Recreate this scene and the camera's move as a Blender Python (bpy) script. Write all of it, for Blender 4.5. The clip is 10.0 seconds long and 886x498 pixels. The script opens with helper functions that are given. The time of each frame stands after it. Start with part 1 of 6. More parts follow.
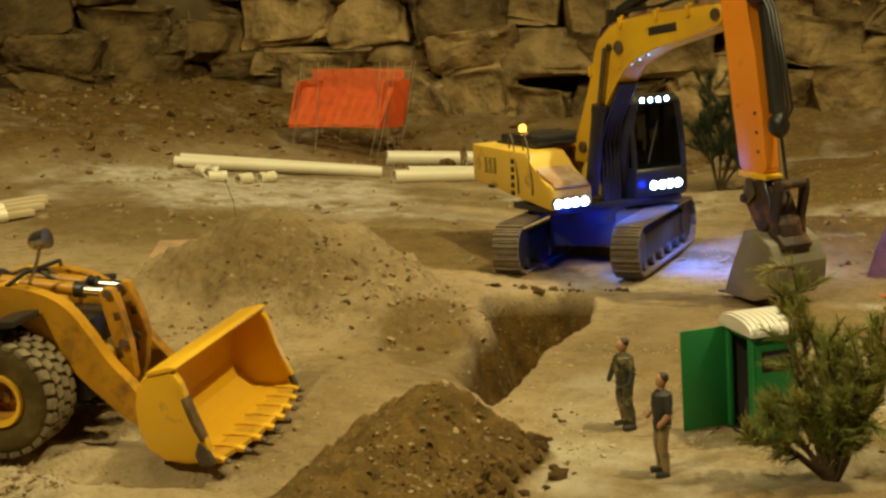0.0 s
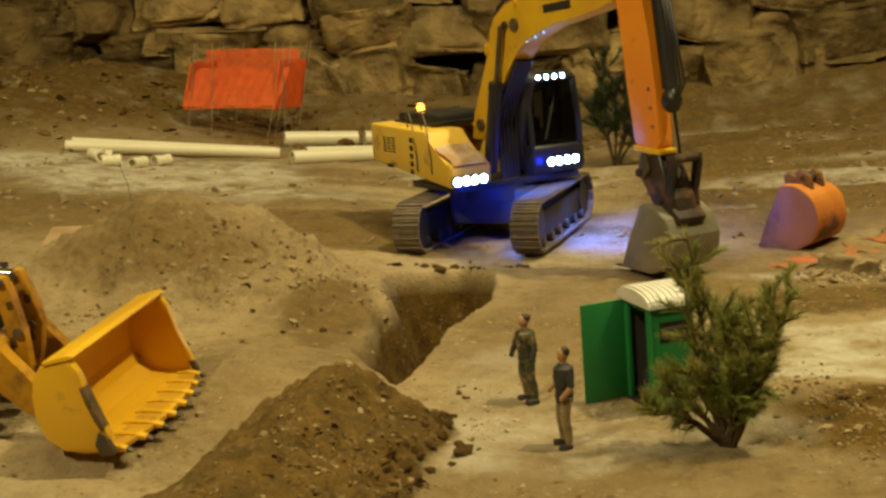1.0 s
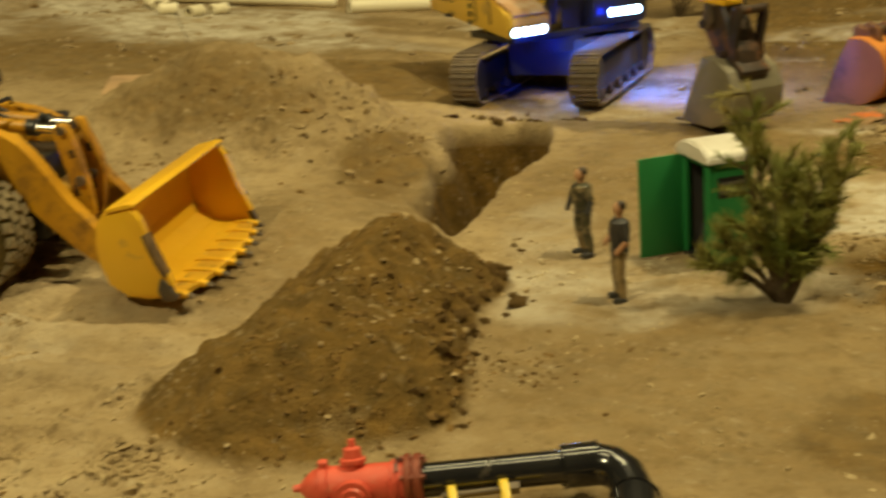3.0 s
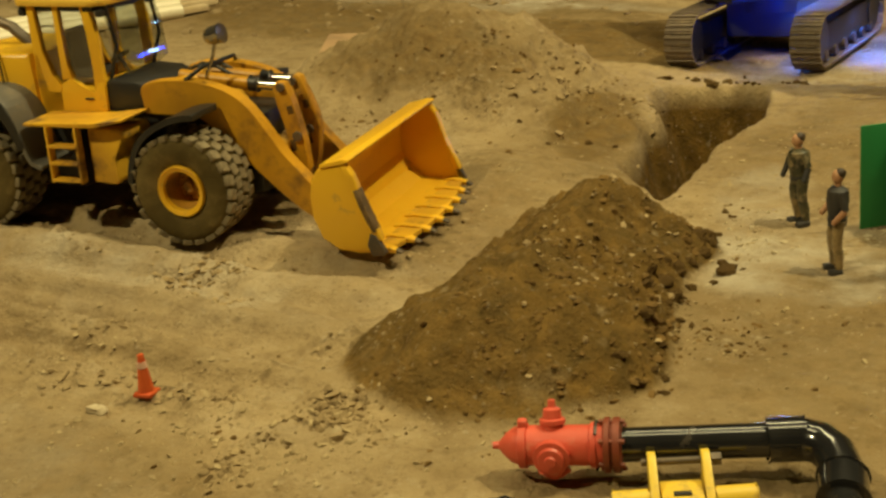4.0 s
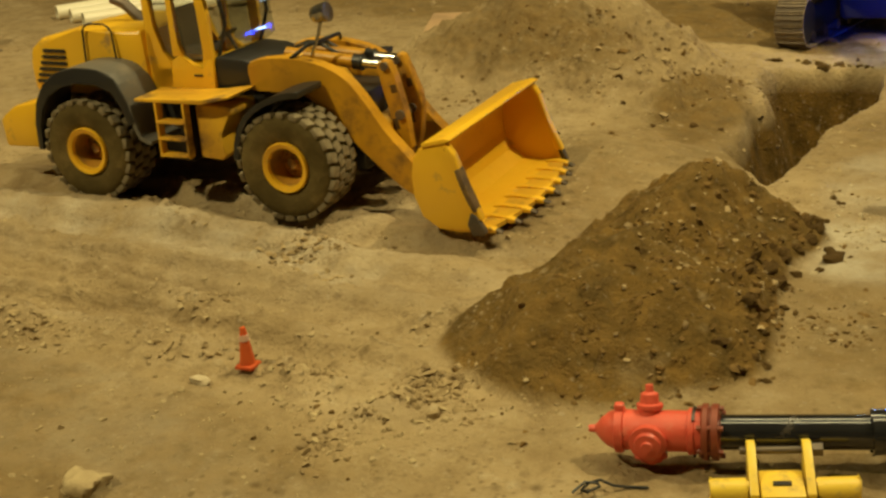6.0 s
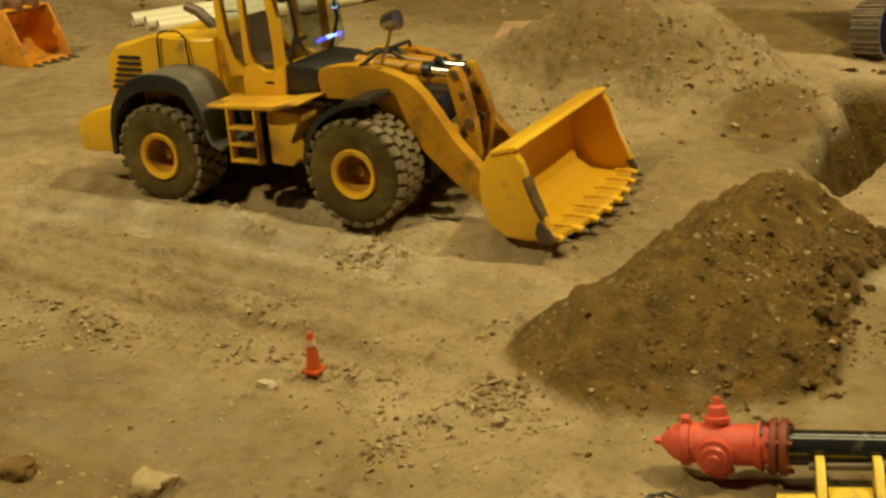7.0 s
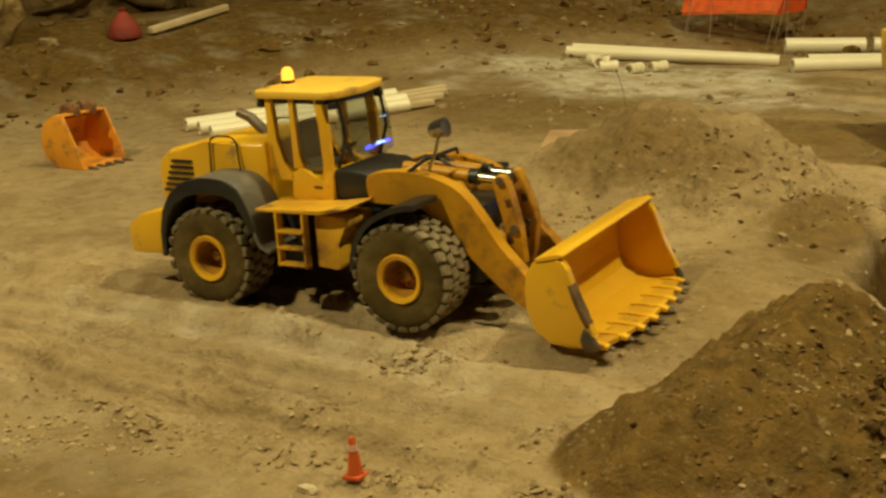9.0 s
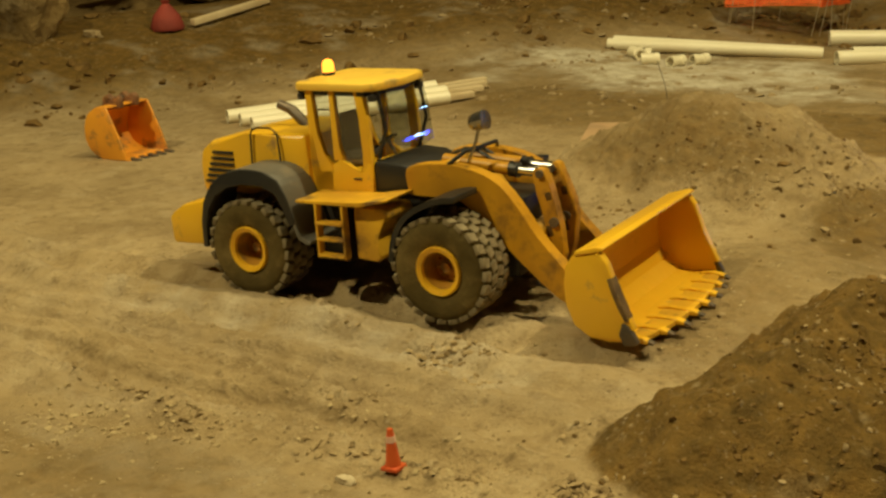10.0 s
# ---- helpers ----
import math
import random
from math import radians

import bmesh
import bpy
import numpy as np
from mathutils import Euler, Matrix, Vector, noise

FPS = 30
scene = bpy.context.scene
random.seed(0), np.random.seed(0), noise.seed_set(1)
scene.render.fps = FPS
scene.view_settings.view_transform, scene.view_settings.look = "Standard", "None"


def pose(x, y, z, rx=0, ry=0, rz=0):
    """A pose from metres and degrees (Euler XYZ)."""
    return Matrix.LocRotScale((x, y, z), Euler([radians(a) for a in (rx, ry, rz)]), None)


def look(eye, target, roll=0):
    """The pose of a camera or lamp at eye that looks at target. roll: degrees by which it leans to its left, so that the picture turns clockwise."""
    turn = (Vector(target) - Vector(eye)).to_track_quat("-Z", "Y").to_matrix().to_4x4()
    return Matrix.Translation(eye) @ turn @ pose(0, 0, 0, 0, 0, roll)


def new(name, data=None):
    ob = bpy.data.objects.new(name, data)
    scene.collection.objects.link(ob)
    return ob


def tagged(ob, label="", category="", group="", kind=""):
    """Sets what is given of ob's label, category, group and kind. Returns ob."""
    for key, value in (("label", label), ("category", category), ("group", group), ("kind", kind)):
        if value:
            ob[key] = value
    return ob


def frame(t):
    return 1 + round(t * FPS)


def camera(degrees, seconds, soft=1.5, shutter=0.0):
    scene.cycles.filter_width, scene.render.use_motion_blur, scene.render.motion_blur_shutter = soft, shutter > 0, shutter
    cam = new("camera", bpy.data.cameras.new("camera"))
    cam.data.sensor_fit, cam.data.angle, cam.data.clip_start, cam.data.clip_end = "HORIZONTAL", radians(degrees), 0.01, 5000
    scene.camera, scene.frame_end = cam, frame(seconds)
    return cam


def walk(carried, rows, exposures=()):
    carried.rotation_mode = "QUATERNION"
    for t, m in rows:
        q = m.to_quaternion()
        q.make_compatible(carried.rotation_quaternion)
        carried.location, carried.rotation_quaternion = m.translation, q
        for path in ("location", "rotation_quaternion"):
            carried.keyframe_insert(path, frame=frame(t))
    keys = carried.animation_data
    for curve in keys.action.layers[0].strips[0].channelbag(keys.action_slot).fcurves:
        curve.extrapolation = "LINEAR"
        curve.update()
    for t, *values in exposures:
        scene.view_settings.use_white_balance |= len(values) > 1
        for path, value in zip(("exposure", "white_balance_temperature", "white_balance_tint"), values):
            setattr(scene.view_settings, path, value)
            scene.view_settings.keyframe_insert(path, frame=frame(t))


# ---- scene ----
cam = camera(40.0, 10.0, soft=2.6, shutter=0.4)
PATH = [
    (0.0, pose(0.7740, -1.0717, 0.3914, 80.018, 0.625, 12.299)),
    (0.5, pose(0.7740, -1.0717, 0.3914, 79.491, 0.545, 11.042)),
    (1.0, pose(0.7740, -1.0717, 0.3914, 78.974, 1.049, 7.475)),
    (1.5, pose(0.7740, -1.0717, 0.3914, 77.966, 1.013, 5.897)),
    (2.0, pose(0.7740, -1.0717, 0.3914, 77.364, 0.999, 3.102)),
    (2.5, pose(0.7740, -1.0717, 0.3914, 75.307, 1.030, 3.682)),
    (3.0, pose(0.7740, -1.0717, 0.3914, 72.083, 1.099, 10.195)),
    (3.2, pose(0.7740, -1.0717, 0.3914, 71.882, 1.288, 13.331)),
    (4.3, pose(0.7740, -1.0717, 0.3914, 70.306, 2.537, 20.478)),
    (4.5, pose(0.7740, -1.0717, 0.3914, 70.316, 2.520, 20.517)),
    (5.0, pose(0.7740, -1.0717, 0.3914, 70.072, 2.703, 22.461)),
    (5.5, pose(0.7740, -1.0717, 0.3914, 69.955, 2.859, 24.331)),
    (5.7, pose(0.7740, -1.0717, 0.3914, 69.917, 2.842, 24.475)),
    (6.8, pose(0.7740, -1.0717, 0.3914, 69.878, 3.080, 27.220)),
    (7.0, pose(0.7740, -1.0717, 0.3914, 70.359, 3.177, 28.016)),
    (7.5, pose(0.7740, -1.0717, 0.3914, 72.538, 3.053, 28.615)),
    (8.0, pose(0.7740, -1.0717, 0.3914, 75.093, 3.010, 28.681)),
    (8.5, pose(0.7740, -1.0717, 0.3914, 75.290, 3.000, 28.960)),
    (9.0, pose(0.7740, -1.0717, 0.3914, 75.450, 2.974, 30.296)),
    (9.5, pose(0.7740, -1.0717, 0.3914, 75.040, 3.221, 32.362)),
    (10.0, pose(0.7740, -1.0717, 0.3914, 75.192, 3.095, 32.171)),
]
walk(cam, PATH)

# ---------------------------------------------------------------- light
world = bpy.data.worlds.new("world")
scene.world = world
world.use_nodes = True
world.node_tree.nodes["Background"].inputs[0].default_value = (0.9, 0.62, 0.34, 1)
world.node_tree.nodes["Background"].inputs[1].default_value = 0.05
scene.view_settings.exposure = 0.0


def area_lamp(name, eye, target, size, watts, colour):
    d = bpy.data.lights.new(name, "AREA")
    d.shape, d.size, d.energy, d.color = "DISK", size, watts, colour
    ob = new(name, d)
    ob.matrix_world = look(eye, target)
    return ob


def spot_lamp(name, eye, target, radius, watts, angle, colour):
    d = bpy.data.lights.new(name, "SPOT")
    d.shadow_soft_size, d.energy, d.color, d.spot_size, d.spot_blend = radius, watts, colour, radians(angle), 1.0
    ob = new(name, d)
    ob.matrix_world = look(eye, target)
    return ob


WARM = (1.0, 0.85, 0.43)
spot_lamp("ceiling_spot_key", (2.0, 0.38, 3.3), (0.22, 0.12, 0.0), 0.05, 340, 125, WARM)
spot_lamp("ceiling_spot_front", (-0.95, -1.95, 2.75), (0.25, 0.6, 0.1), 0.08, 288, 115, WARM)
# Front tube follows the pipe's long highlight; the rear is added wall fill.
for name_, y_, watts_ in (("unseen_hall_tube", -0.25, 30), ("unseen_hall_tube", 1.6, 42)):
    tube_ = area_lamp(name_, (0.8, y_, 3.7), (0.8, y_ + 0.001, 0.0), 2.4, watts_, WARM)
    tube_.data.shape, tube_.data.size_y = "RECTANGLE", 0.40
    tube_.matrix_world = Matrix.Translation((0.8, y_, 3.7))

# ---------------------------------------------------------------- materials


def mat(name, colour, rough=0.6, metal=0.0, colour2=None, scale=20.0, detail=6.0, bump=0.0, bump_scale=60.0,
        spots=None, spot_scale=8.0, spot_at=0.6, coat=0.0, rough2=None, vary=0.0, relief=0.004):
    """A node material: two colours mixed by fine noise, spots of dirt by coarse noise, relief, slight variation per object."""
    m = bpy.data.materials.new(name)
    m.use_nodes = True
    n, l = m.node_tree.nodes, m.node_tree.links
    b = n["Principled BSDF"]
    b.inputs["Roughness"].default_value = rough
    b.inputs["Metallic"].default_value = metal
    b.inputs["Coat Weight"].default_value = coat
    if rough >= 0.85:
        b.inputs["Specular IOR Level"].default_value = 0.12
    tc = n.new("ShaderNodeTexCoord")
    n1 = n.new("ShaderNodeTexNoise")
    n1.inputs["Scale"].default_value, n1.inputs["Detail"].default_value = scale, detail
    l.new(tc.outputs["Object"], n1.inputs["Vector"])
    mix = n.new("ShaderNodeMix")
    mix.data_type = "RGBA"
    c2 = colour2 or tuple(c * 0.82 for c in colour)
    mix.inputs["A"].default_value, mix.inputs["B"].default_value = (*colour, 1), (*c2, 1)
    r1 = n.new("ShaderNodeMapRange")
    r1.inputs["From Min"].default_value, r1.inputs["From Max"].default_value = 0.35, 0.65
    l.new(n1.outputs["Fac"], r1.inputs["Value"])
    l.new(r1.outputs["Result"], mix.inputs["Factor"])
    out = mix.outputs["Result"]
    if spots:
        n2 = n.new("ShaderNodeTexNoise")
        n2.inputs["Scale"].default_value, n2.inputs["Detail"].default_value = spot_scale, 8.0
        n2.inputs["Roughness"].default_value = 0.65
        l.new(tc.outputs["Object"], n2.inputs["Vector"])
        r2 = n.new("ShaderNodeMapRange")
        r2.inputs["From Min"].default_value, r2.inputs["From Max"].default_value = spot_at - 0.04, spot_at + 0.10
        l.new(n2.outputs["Fac"], r2.inputs["Value"])
        mx = n.new("ShaderNodeMix")
        mx.data_type = "RGBA"
        mx.inputs["B"].default_value = (*spots, 1)
        l.new(out, mx.inputs["A"])
        l.new(r2.outputs["Result"], mx.inputs["Factor"])
        out = mx.outputs["Result"]
        rr = n.new("ShaderNodeMapRange")
        rr.inputs["To Min"].default_value = rough
        rr.inputs["To Max"].default_value = rough2 if rough2 is not None else min(1.0, rough + 0.3)
        l.new(r2.outputs["Result"], rr.inputs["Value"])
        l.new(rr.outputs["Result"], b.inputs["Roughness"])
    if vary:
        oi = n.new("ShaderNodeObjectInfo")
        hs = n.new("ShaderNodeHueSaturation")
        rv = n.new("ShaderNodeMapRange")
        rv.inputs["To Min"].default_value, rv.inputs["To Max"].default_value = 1 - vary, 1 + vary
        l.new(oi.outputs["Random"], rv.inputs["Value"])
        l.new(rv.outputs["Result"], hs.inputs["Value"])
        l.new(out, hs.inputs["Color"])
        out = hs.outputs["Color"]
    l.new(out, b.inputs["Base Color"])
    if bump:
        n3 = n.new("ShaderNodeTexNoise")
        n3.inputs["Scale"].default_value, n3.inputs["Detail"].default_value = bump_scale, 10.0
        l.new(tc.outputs["Object"], n3.inputs["Vector"])
        bp = n.new("ShaderNodeBump")
        bp.inputs["Strength"].default_value = min(1.0, bump)
        bp.inputs["Distance"].default_value = relief
        l.new(n3.outputs["Fac"], bp.inputs["Height"])
        l.new(bp.outputs["Normal"], b.inputs["Normal"])
    return m


def glow(name, colour, strength):
    m = bpy.data.materials.new(name)
    m.use_nodes = True
    b = m.node_tree.nodes["Principled BSDF"]
    b.inputs["Base Color"].default_value = (*colour, 1)
    b.inputs["Emission Color"].default_value = (*colour, 1)
    b.inputs["Emission Strength"].default_value = strength
    return m


def glass_mat(name, colour, alpha):
    """Thin tinted glazing: mostly clear, with a sharp gloss."""
    m = bpy.data.materials.new(name)
    m.use_nodes = True
    n, l = m.node_tree.nodes, m.node_tree.links
    out = n["Material Output"]
    tr, gl, mx = n.new("ShaderNodeBsdfTransparent"), n.new("ShaderNodeBsdfGlossy"), n.new("ShaderNodeMixShader")
    tr.inputs["Color"].default_value = (*colour, 1)
    gl.inputs["Roughness"].default_value = 0.03
    mx.inputs["Fac"].default_value = alpha
    l.new(tr.outputs[0], mx.inputs[1])
    l.new(gl.outputs[0], mx.inputs[2])
    l.new(mx.outputs[0], out.inputs["Surface"])
    return m


def soil_mat():
    """Loose earth: brown and tan grain, brown zones of damp and painted shade, pale zones of dust and painted light
    carried by the mesh, pebbly relief.
    """
    m = bpy.data.materials.new("soil")
    m.use_nodes = True
    n, l = m.node_tree.nodes, m.node_tree.links
    b = n["Principled BSDF"]
    b.inputs["Roughness"].default_value = 0.95
    b.inputs["Specular IOR Level"].default_value = 0.1
    tc = n.new("ShaderNodeTexCoord")

    def nz(scale, detail=8.0, rough=0.6, lo=0.3, hi=0.7):
        a = n.new("ShaderNodeTexNoise")
        a.inputs["Scale"].default_value, a.inputs["Detail"].default_value, a.inputs["Roughness"].default_value = scale, detail, rough
        l.new(tc.outputs["Object"], a.inputs["Vector"])
        r = n.new("ShaderNodeMapRange")
        r.inputs["From Min"].default_value, r.inputs["From Max"].default_value = lo, hi
        l.new(a.outputs["Fac"], r.inputs["Value"])
        return r.outputs["Result"]

    def mixed(a, c, fac):
        x = n.new("ShaderNodeMix")
        x.data_type = "RGBA"
        for socket, v in ((x.inputs["A"], a), (x.inputs["B"], c)):
            if isinstance(v, tuple):
                socket.default_value = (*v, 1)
            else:
                l.new(v, socket)
        l.new(fac, x.inputs["Factor"])
        return x.outputs["Result"]

    def maths(op, a, c):
        x = n.new("ShaderNodeMath")
        x.operation, x.use_clamp = op, True
        for socket, v in zip(x.inputs, (a, c)):
            if isinstance(v, float):
                socket.default_value = v
            else:
                l.new(v, socket)
        return x.outputs[0]

    def attr(name):
        a = n.new("ShaderNodeAttribute")
        a.attribute_name = name
        return a.outputs["Fac"]

    base = mixed((0.315, 0.228, 0.118), (0.465, 0.352, 0.196), nz(6.0))
    base = mixed(base, (0.215, 0.15, 0.075), maths("MULTIPLY", nz(2.1, 5.0, 0.6, 0.46, 0.64), 0.50))
    base = mixed(base, (0.165, 0.108, 0.05), maths("MULTIPLY", nz(38.0, 8.0, 0.70, 0.47, 0.70), 0.60))
    base = mixed(base, (0.50, 0.40, 0.25), maths("MULTIPLY", nz(21.0, 8.0, 0.7, 0.52, 0.72), 0.55))
    damp_shade = mixed((0.066, 0.0405, 0.009), (0.184, 0.1045, 0.023), nz(34.0, 8.0, 0.75, 0.34, 0.66))
    base = mixed(base, damp_shade, maths("MULTIPLY", attr("damp_shade"), maths("ADD", nz(16.0, 8.0, 0.6, 0.2, 0.5), 0.35)))
    pale = mixed((0.46, 0.40, 0.30), (0.62, 0.57, 0.46), nz(35.0))
    base = mixed(base, pale, maths("MULTIPLY", attr("dust"), nz(13.0, 10.0, 0.7, 0.36, 0.60)))
    base = mixed(base, (0.55, 0.49, 0.38), maths("MULTIPLY", nz(170.0, 2.0, 0.5, 0.66, 0.76), 0.22))
    # crumbs lying in drifts: each cell has its own tone and a rounded top
    drift = maths("MULTIPLY", nz(7.0, 6.0, 0.65, 0.46, 0.64), 1.0)
    rise = None
    for scale, amount in ((95.0, 0.75), (210.0, 0.6)):
        v = n.new("ShaderNodeTexVoronoi")
        v.inputs["Scale"].default_value = scale
        l.new(tc.outputs["Object"], v.inputs["Vector"])
        tone = n.new("ShaderNodeSeparateColor")
        l.new(v.outputs["Color"], tone.inputs["Color"])
        dome = n.new("ShaderNodeMapRange")
        dome.inputs["From Min"].default_value, dome.inputs["From Max"].default_value = 0.50, 0.10
        l.new(v.outputs["Distance"], dome.inputs["Value"])
        lump = maths("MULTIPLY", dome.outputs["Result"], maths("GREATER_THAN", tone.outputs["Green"], 0.55))
        lump = maths("MULTIPLY", lump, maths("ADD", drift, 0.12))
        base = mixed(base, (0.12, 0.078, 0.034), maths("MULTIPLY", lump, maths("MULTIPLY", maths("LESS_THAN", tone.outputs["Red"], 0.45), amount)))
        base = mixed(base, (0.48, 0.39, 0.25), maths("MULTIPLY", lump, maths("MULTIPLY", maths("GREATER_THAN", tone.outputs["Red"], 0.75), amount * 0.8)))
        rise = lump if rise is None else maths("ADD", rise, lump)
    l.new(base, b.inputs["Base Color"])
    h = n.new("ShaderNodeMath")
    h.operation = "ADD"
    l.new(maths("ADD", maths("MULTIPLY", nz(60.0, 10.0, 0.7, 0.2, 0.8), 0.6), maths("MULTIPLY", rise, 0.4)), h.inputs[0])
    l.new(maths("MULTIPLY", nz(230.0, 4.0, 0.6, 0.2, 0.8), 0.5), h.inputs[1])
    bp = n.new("ShaderNodeBump")
    bp.inputs["Strength"].default_value, bp.inputs["Distance"].default_value = 0.85, 0.0042
    l.new(h.outputs[0], bp.inputs["Height"])
    l.new(bp.outputs["Normal"], b.inputs["Normal"])
    return m


SOIL = soil_mat()
STONE = mat("stone", (0.335, 0.232, 0.098), 0.9, colour2=(0.110, 0.072, 0.029), scale=8, bump=1.0, bump_scale=22, relief=0.026,
            spots=(0.33, 0.26, 0.15), spot_scale=6, spot_at=0.60, vary=0.45)
# darker tone of the wall stone, for its left end
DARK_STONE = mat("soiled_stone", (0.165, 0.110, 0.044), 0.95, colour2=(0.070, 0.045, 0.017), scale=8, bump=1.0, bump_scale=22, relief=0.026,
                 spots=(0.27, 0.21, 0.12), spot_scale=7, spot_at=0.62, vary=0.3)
TAN_PEBBLE = mat("tan_pebble", (0.46, 0.36, 0.20), 0.95, colour2=(0.33, 0.25, 0.135), scale=60, bump=0.5, bump_scale=200)
PALE_PEBBLE = mat("pale_pebble", (0.55, 0.46, 0.31), 0.9, colour2=(0.40, 0.32, 0.20), scale=60, bump=0.5, bump_scale=200)
PEBBLE = mat("pebble", (0.37, 0.28, 0.155), 0.9, colour2=(0.25, 0.18, 0.095), scale=60, bump=0.5, bump_scale=200)
TRACK_CLOD = mat("dry_clod", (0.40, 0.30, 0.16), 0.95, colour2=(0.24, 0.17, 0.085), scale=50, bump=0.8, bump_scale=120)
CLOD = mat("clod", (0.20, 0.120, 0.040), 0.95, colour2=(0.115, 0.069, 0.024), scale=60, bump=0.8, bump_scale=120)
YELLOW = mat("yellow_paint", (0.84, 0.49, 0.022), 0.34, colour2=(0.78, 0.43, 0.018), scale=12, spots=(0.30, 0.18, 0.07),
             spot_scale=26, spot_at=0.64, coat=0.2, bump=0.08, bump_scale=120)
YELLOW_DIRTY = mat("dusty_yellow_paint", (0.74, 0.42, 0.022), 0.42, colour2=(0.54, 0.29, 0.025), scale=18, spots=(0.17, 0.095, 0.032),
                   spot_scale=22, spot_at=0.53, bump=0.15, bump_scale=120)
DARK_BROWN = mat("hole_shade_brown", (0.10, 0.050, 0.010), 0.5, colour2=(0.06, 0.03, 0.008), scale=60)
ARM_YELLOW = mat("stained_yellow_paint", (0.57, 0.285, 0.011), 0.42, colour2=(0.38, 0.178, 0.009), scale=16, spots=(0.17, 0.085, 0.014), spot_scale=20, spot_at=0.56, bump=0.1, bump_scale=120)
DISH_ORANGE = mat("dark_orange_dish", (0.50, 0.24, 0.02), 0.6, colour2=(0.36, 0.17, 0.02), scale=30, spots=(0.20, 0.12, 0.05), spot_scale=40, spot_at=0.56)
BOOM_YELLOW = mat("boom_yellow", (0.86, 0.53, 0.02), 0.4, colour2=(0.72, 0.40, 0.02), scale=10, spots=(0.30, 0.19, 0.06), spot_scale=30, spot_at=0.68)
PALE_YELLOW = mat("pale_yellow", (0.90, 0.60, 0.085), 0.42, colour2=(0.84, 0.52, 0.06), scale=12, spots=(0.34, 0.23, 0.10), spot_scale=24, spot_at=0.62)
ORANGE = mat("orange_paint", (0.94, 0.33, 0.024), 0.38, colour2=(0.90, 0.285, 0.020), scale=10, spots=(0.34, 0.13, 0.04), spot_scale=28, spot_at=0.66)
RUST = mat("rusty_orange", (0.68, 0.25, 0.03), 0.6, colour2=(0.48, 0.15, 0.035), scale=14, spots=(0.17, 0.085, 0.045), spot_scale=16, spot_at=0.54, bump=0.3)
PUMPKIN = mat("worn_orange_paint", (0.82, 0.36, 0.028), 0.5, colour2=(0.68, 0.27, 0.024), scale=14, spots=(0.26, 0.15, 0.06), spot_scale=30, spot_at=0.57, bump=0.2)
EAR_RUST = mat("rust_brown", (0.22, 0.105, 0.045), 0.8, colour2=(0.12, 0.06, 0.03), scale=40, spots=(0.34, 0.15, 0.05), spot_scale=30, spot_at=0.56, bump=0.5, bump_scale=120)
RUST_RED = mat("dull_red_steel", (0.40, 0.165, 0.11), 0.6, colour2=(0.31, 0.125, 0.08), scale=12, spots=(0.15, 0.09, 0.06), spot_scale=18, spot_at=0.58)
RUBBER = mat("dusty_rubber", (0.080, 0.058, 0.020), 0.85, colour2=(0.125, 0.091, 0.032), scale=24, spots=(0.18, 0.13, 0.05), spot_scale=18, spot_at=0.55, bump=0.4, bump_scale=140)
LUG = mat("worn_rubber_lugs", (0.29, 0.24, 0.15), 0.9, colour2=(0.17, 0.135, 0.08), scale=50, bump=0.4, bump_scale=160)
BLACK = mat("black_plastic", (0.014, 0.014, 0.015), 0.42, colour2=(0.024, 0.022, 0.019), scale=20, spots=(0.10, 0.08, 0.055), spot_scale=20, spot_at=0.66)
LAMP_GREY = mat("brushed_metal", (0.40, 0.39, 0.36), 0.20, 0.9, colour2=(0.30, 0.29, 0.27), scale=30)
GREY = mat("grey_fender", (0.135, 0.128, 0.112), 0.45, colour2=(0.105, 0.098, 0.082), scale=10, spots=(0.22, 0.18, 0.125), spot_scale=12, spot_at=0.60)
STEEL = mat("dark_steel", (0.10, 0.085, 0.07), 0.5, 0.6, colour2=(0.17, 0.13, 0.09), scale=25, spots=(0.22, 0.16, 0.10), spot_scale=22, spot_at=0.55, bump=0.3)
SHOE = mat("dusty_track_steel", (0.20, 0.155, 0.11), 0.7, 0.2, colour2=(0.13, 0.10, 0.075), scale=40, spots=(0.29, 0.225, 0.15), spot_scale=30, spot_at=0.52, bump=0.3, vary=0.12)
CHROME = mat("chrome", (0.85, 0.85, 0.85), 0.20, 1.0, colour2=(0.75, 0.75, 0.75))
BUCKET_GREY = mat("bare_bucket_steel", (0.24, 0.21, 0.145), 0.5, 0.15, colour2=(0.17, 0.15, 0.105), scale=16, spots=(0.33, 0.26, 0.17), spot_scale=14, spot_at=0.52, bump=0.2)
GLASS = glass_mat("cab_glass", (0.80, 0.82, 0.80), 0.10)
DARK_GLASS = glass_mat("tinted_glass", (0.34, 0.37, 0.44), 0.08)
INTERIOR = mat("cab_interior", (0.04, 0.04, 0.045), 0.7, colour2=(0.06, 0.055, 0.05))
LED = glow("led_white_blue", (0.36, 0.66, 1.0), 26.0)
LED_DIM = glow("led_small", (0.30, 0.55, 1.0), 3.0)
AMBER = glow("amber_lens", (1.0, 0.34, 0.030), 2.6)
AMBER_DIM = glow("amber_lens_dim", (1.0, 0.42, 0.05), 5.0)
PVC = mat("cream_pvc", (0.80, 0.74, 0.56), 0.35, colour2=(0.74, 0.67, 0.48), scale=6, spots=(0.45, 0.36, 0.22), spot_scale=9, spot_at=0.66)
WOOD = mat("pale_wood", (0.66, 0.54, 0.34), 0.75, colour2=(0.54, 0.41, 0.23), scale=14, spots=(0.32, 0.22, 0.11), spot_scale=7, spot_at=0.62, bump=0.2)
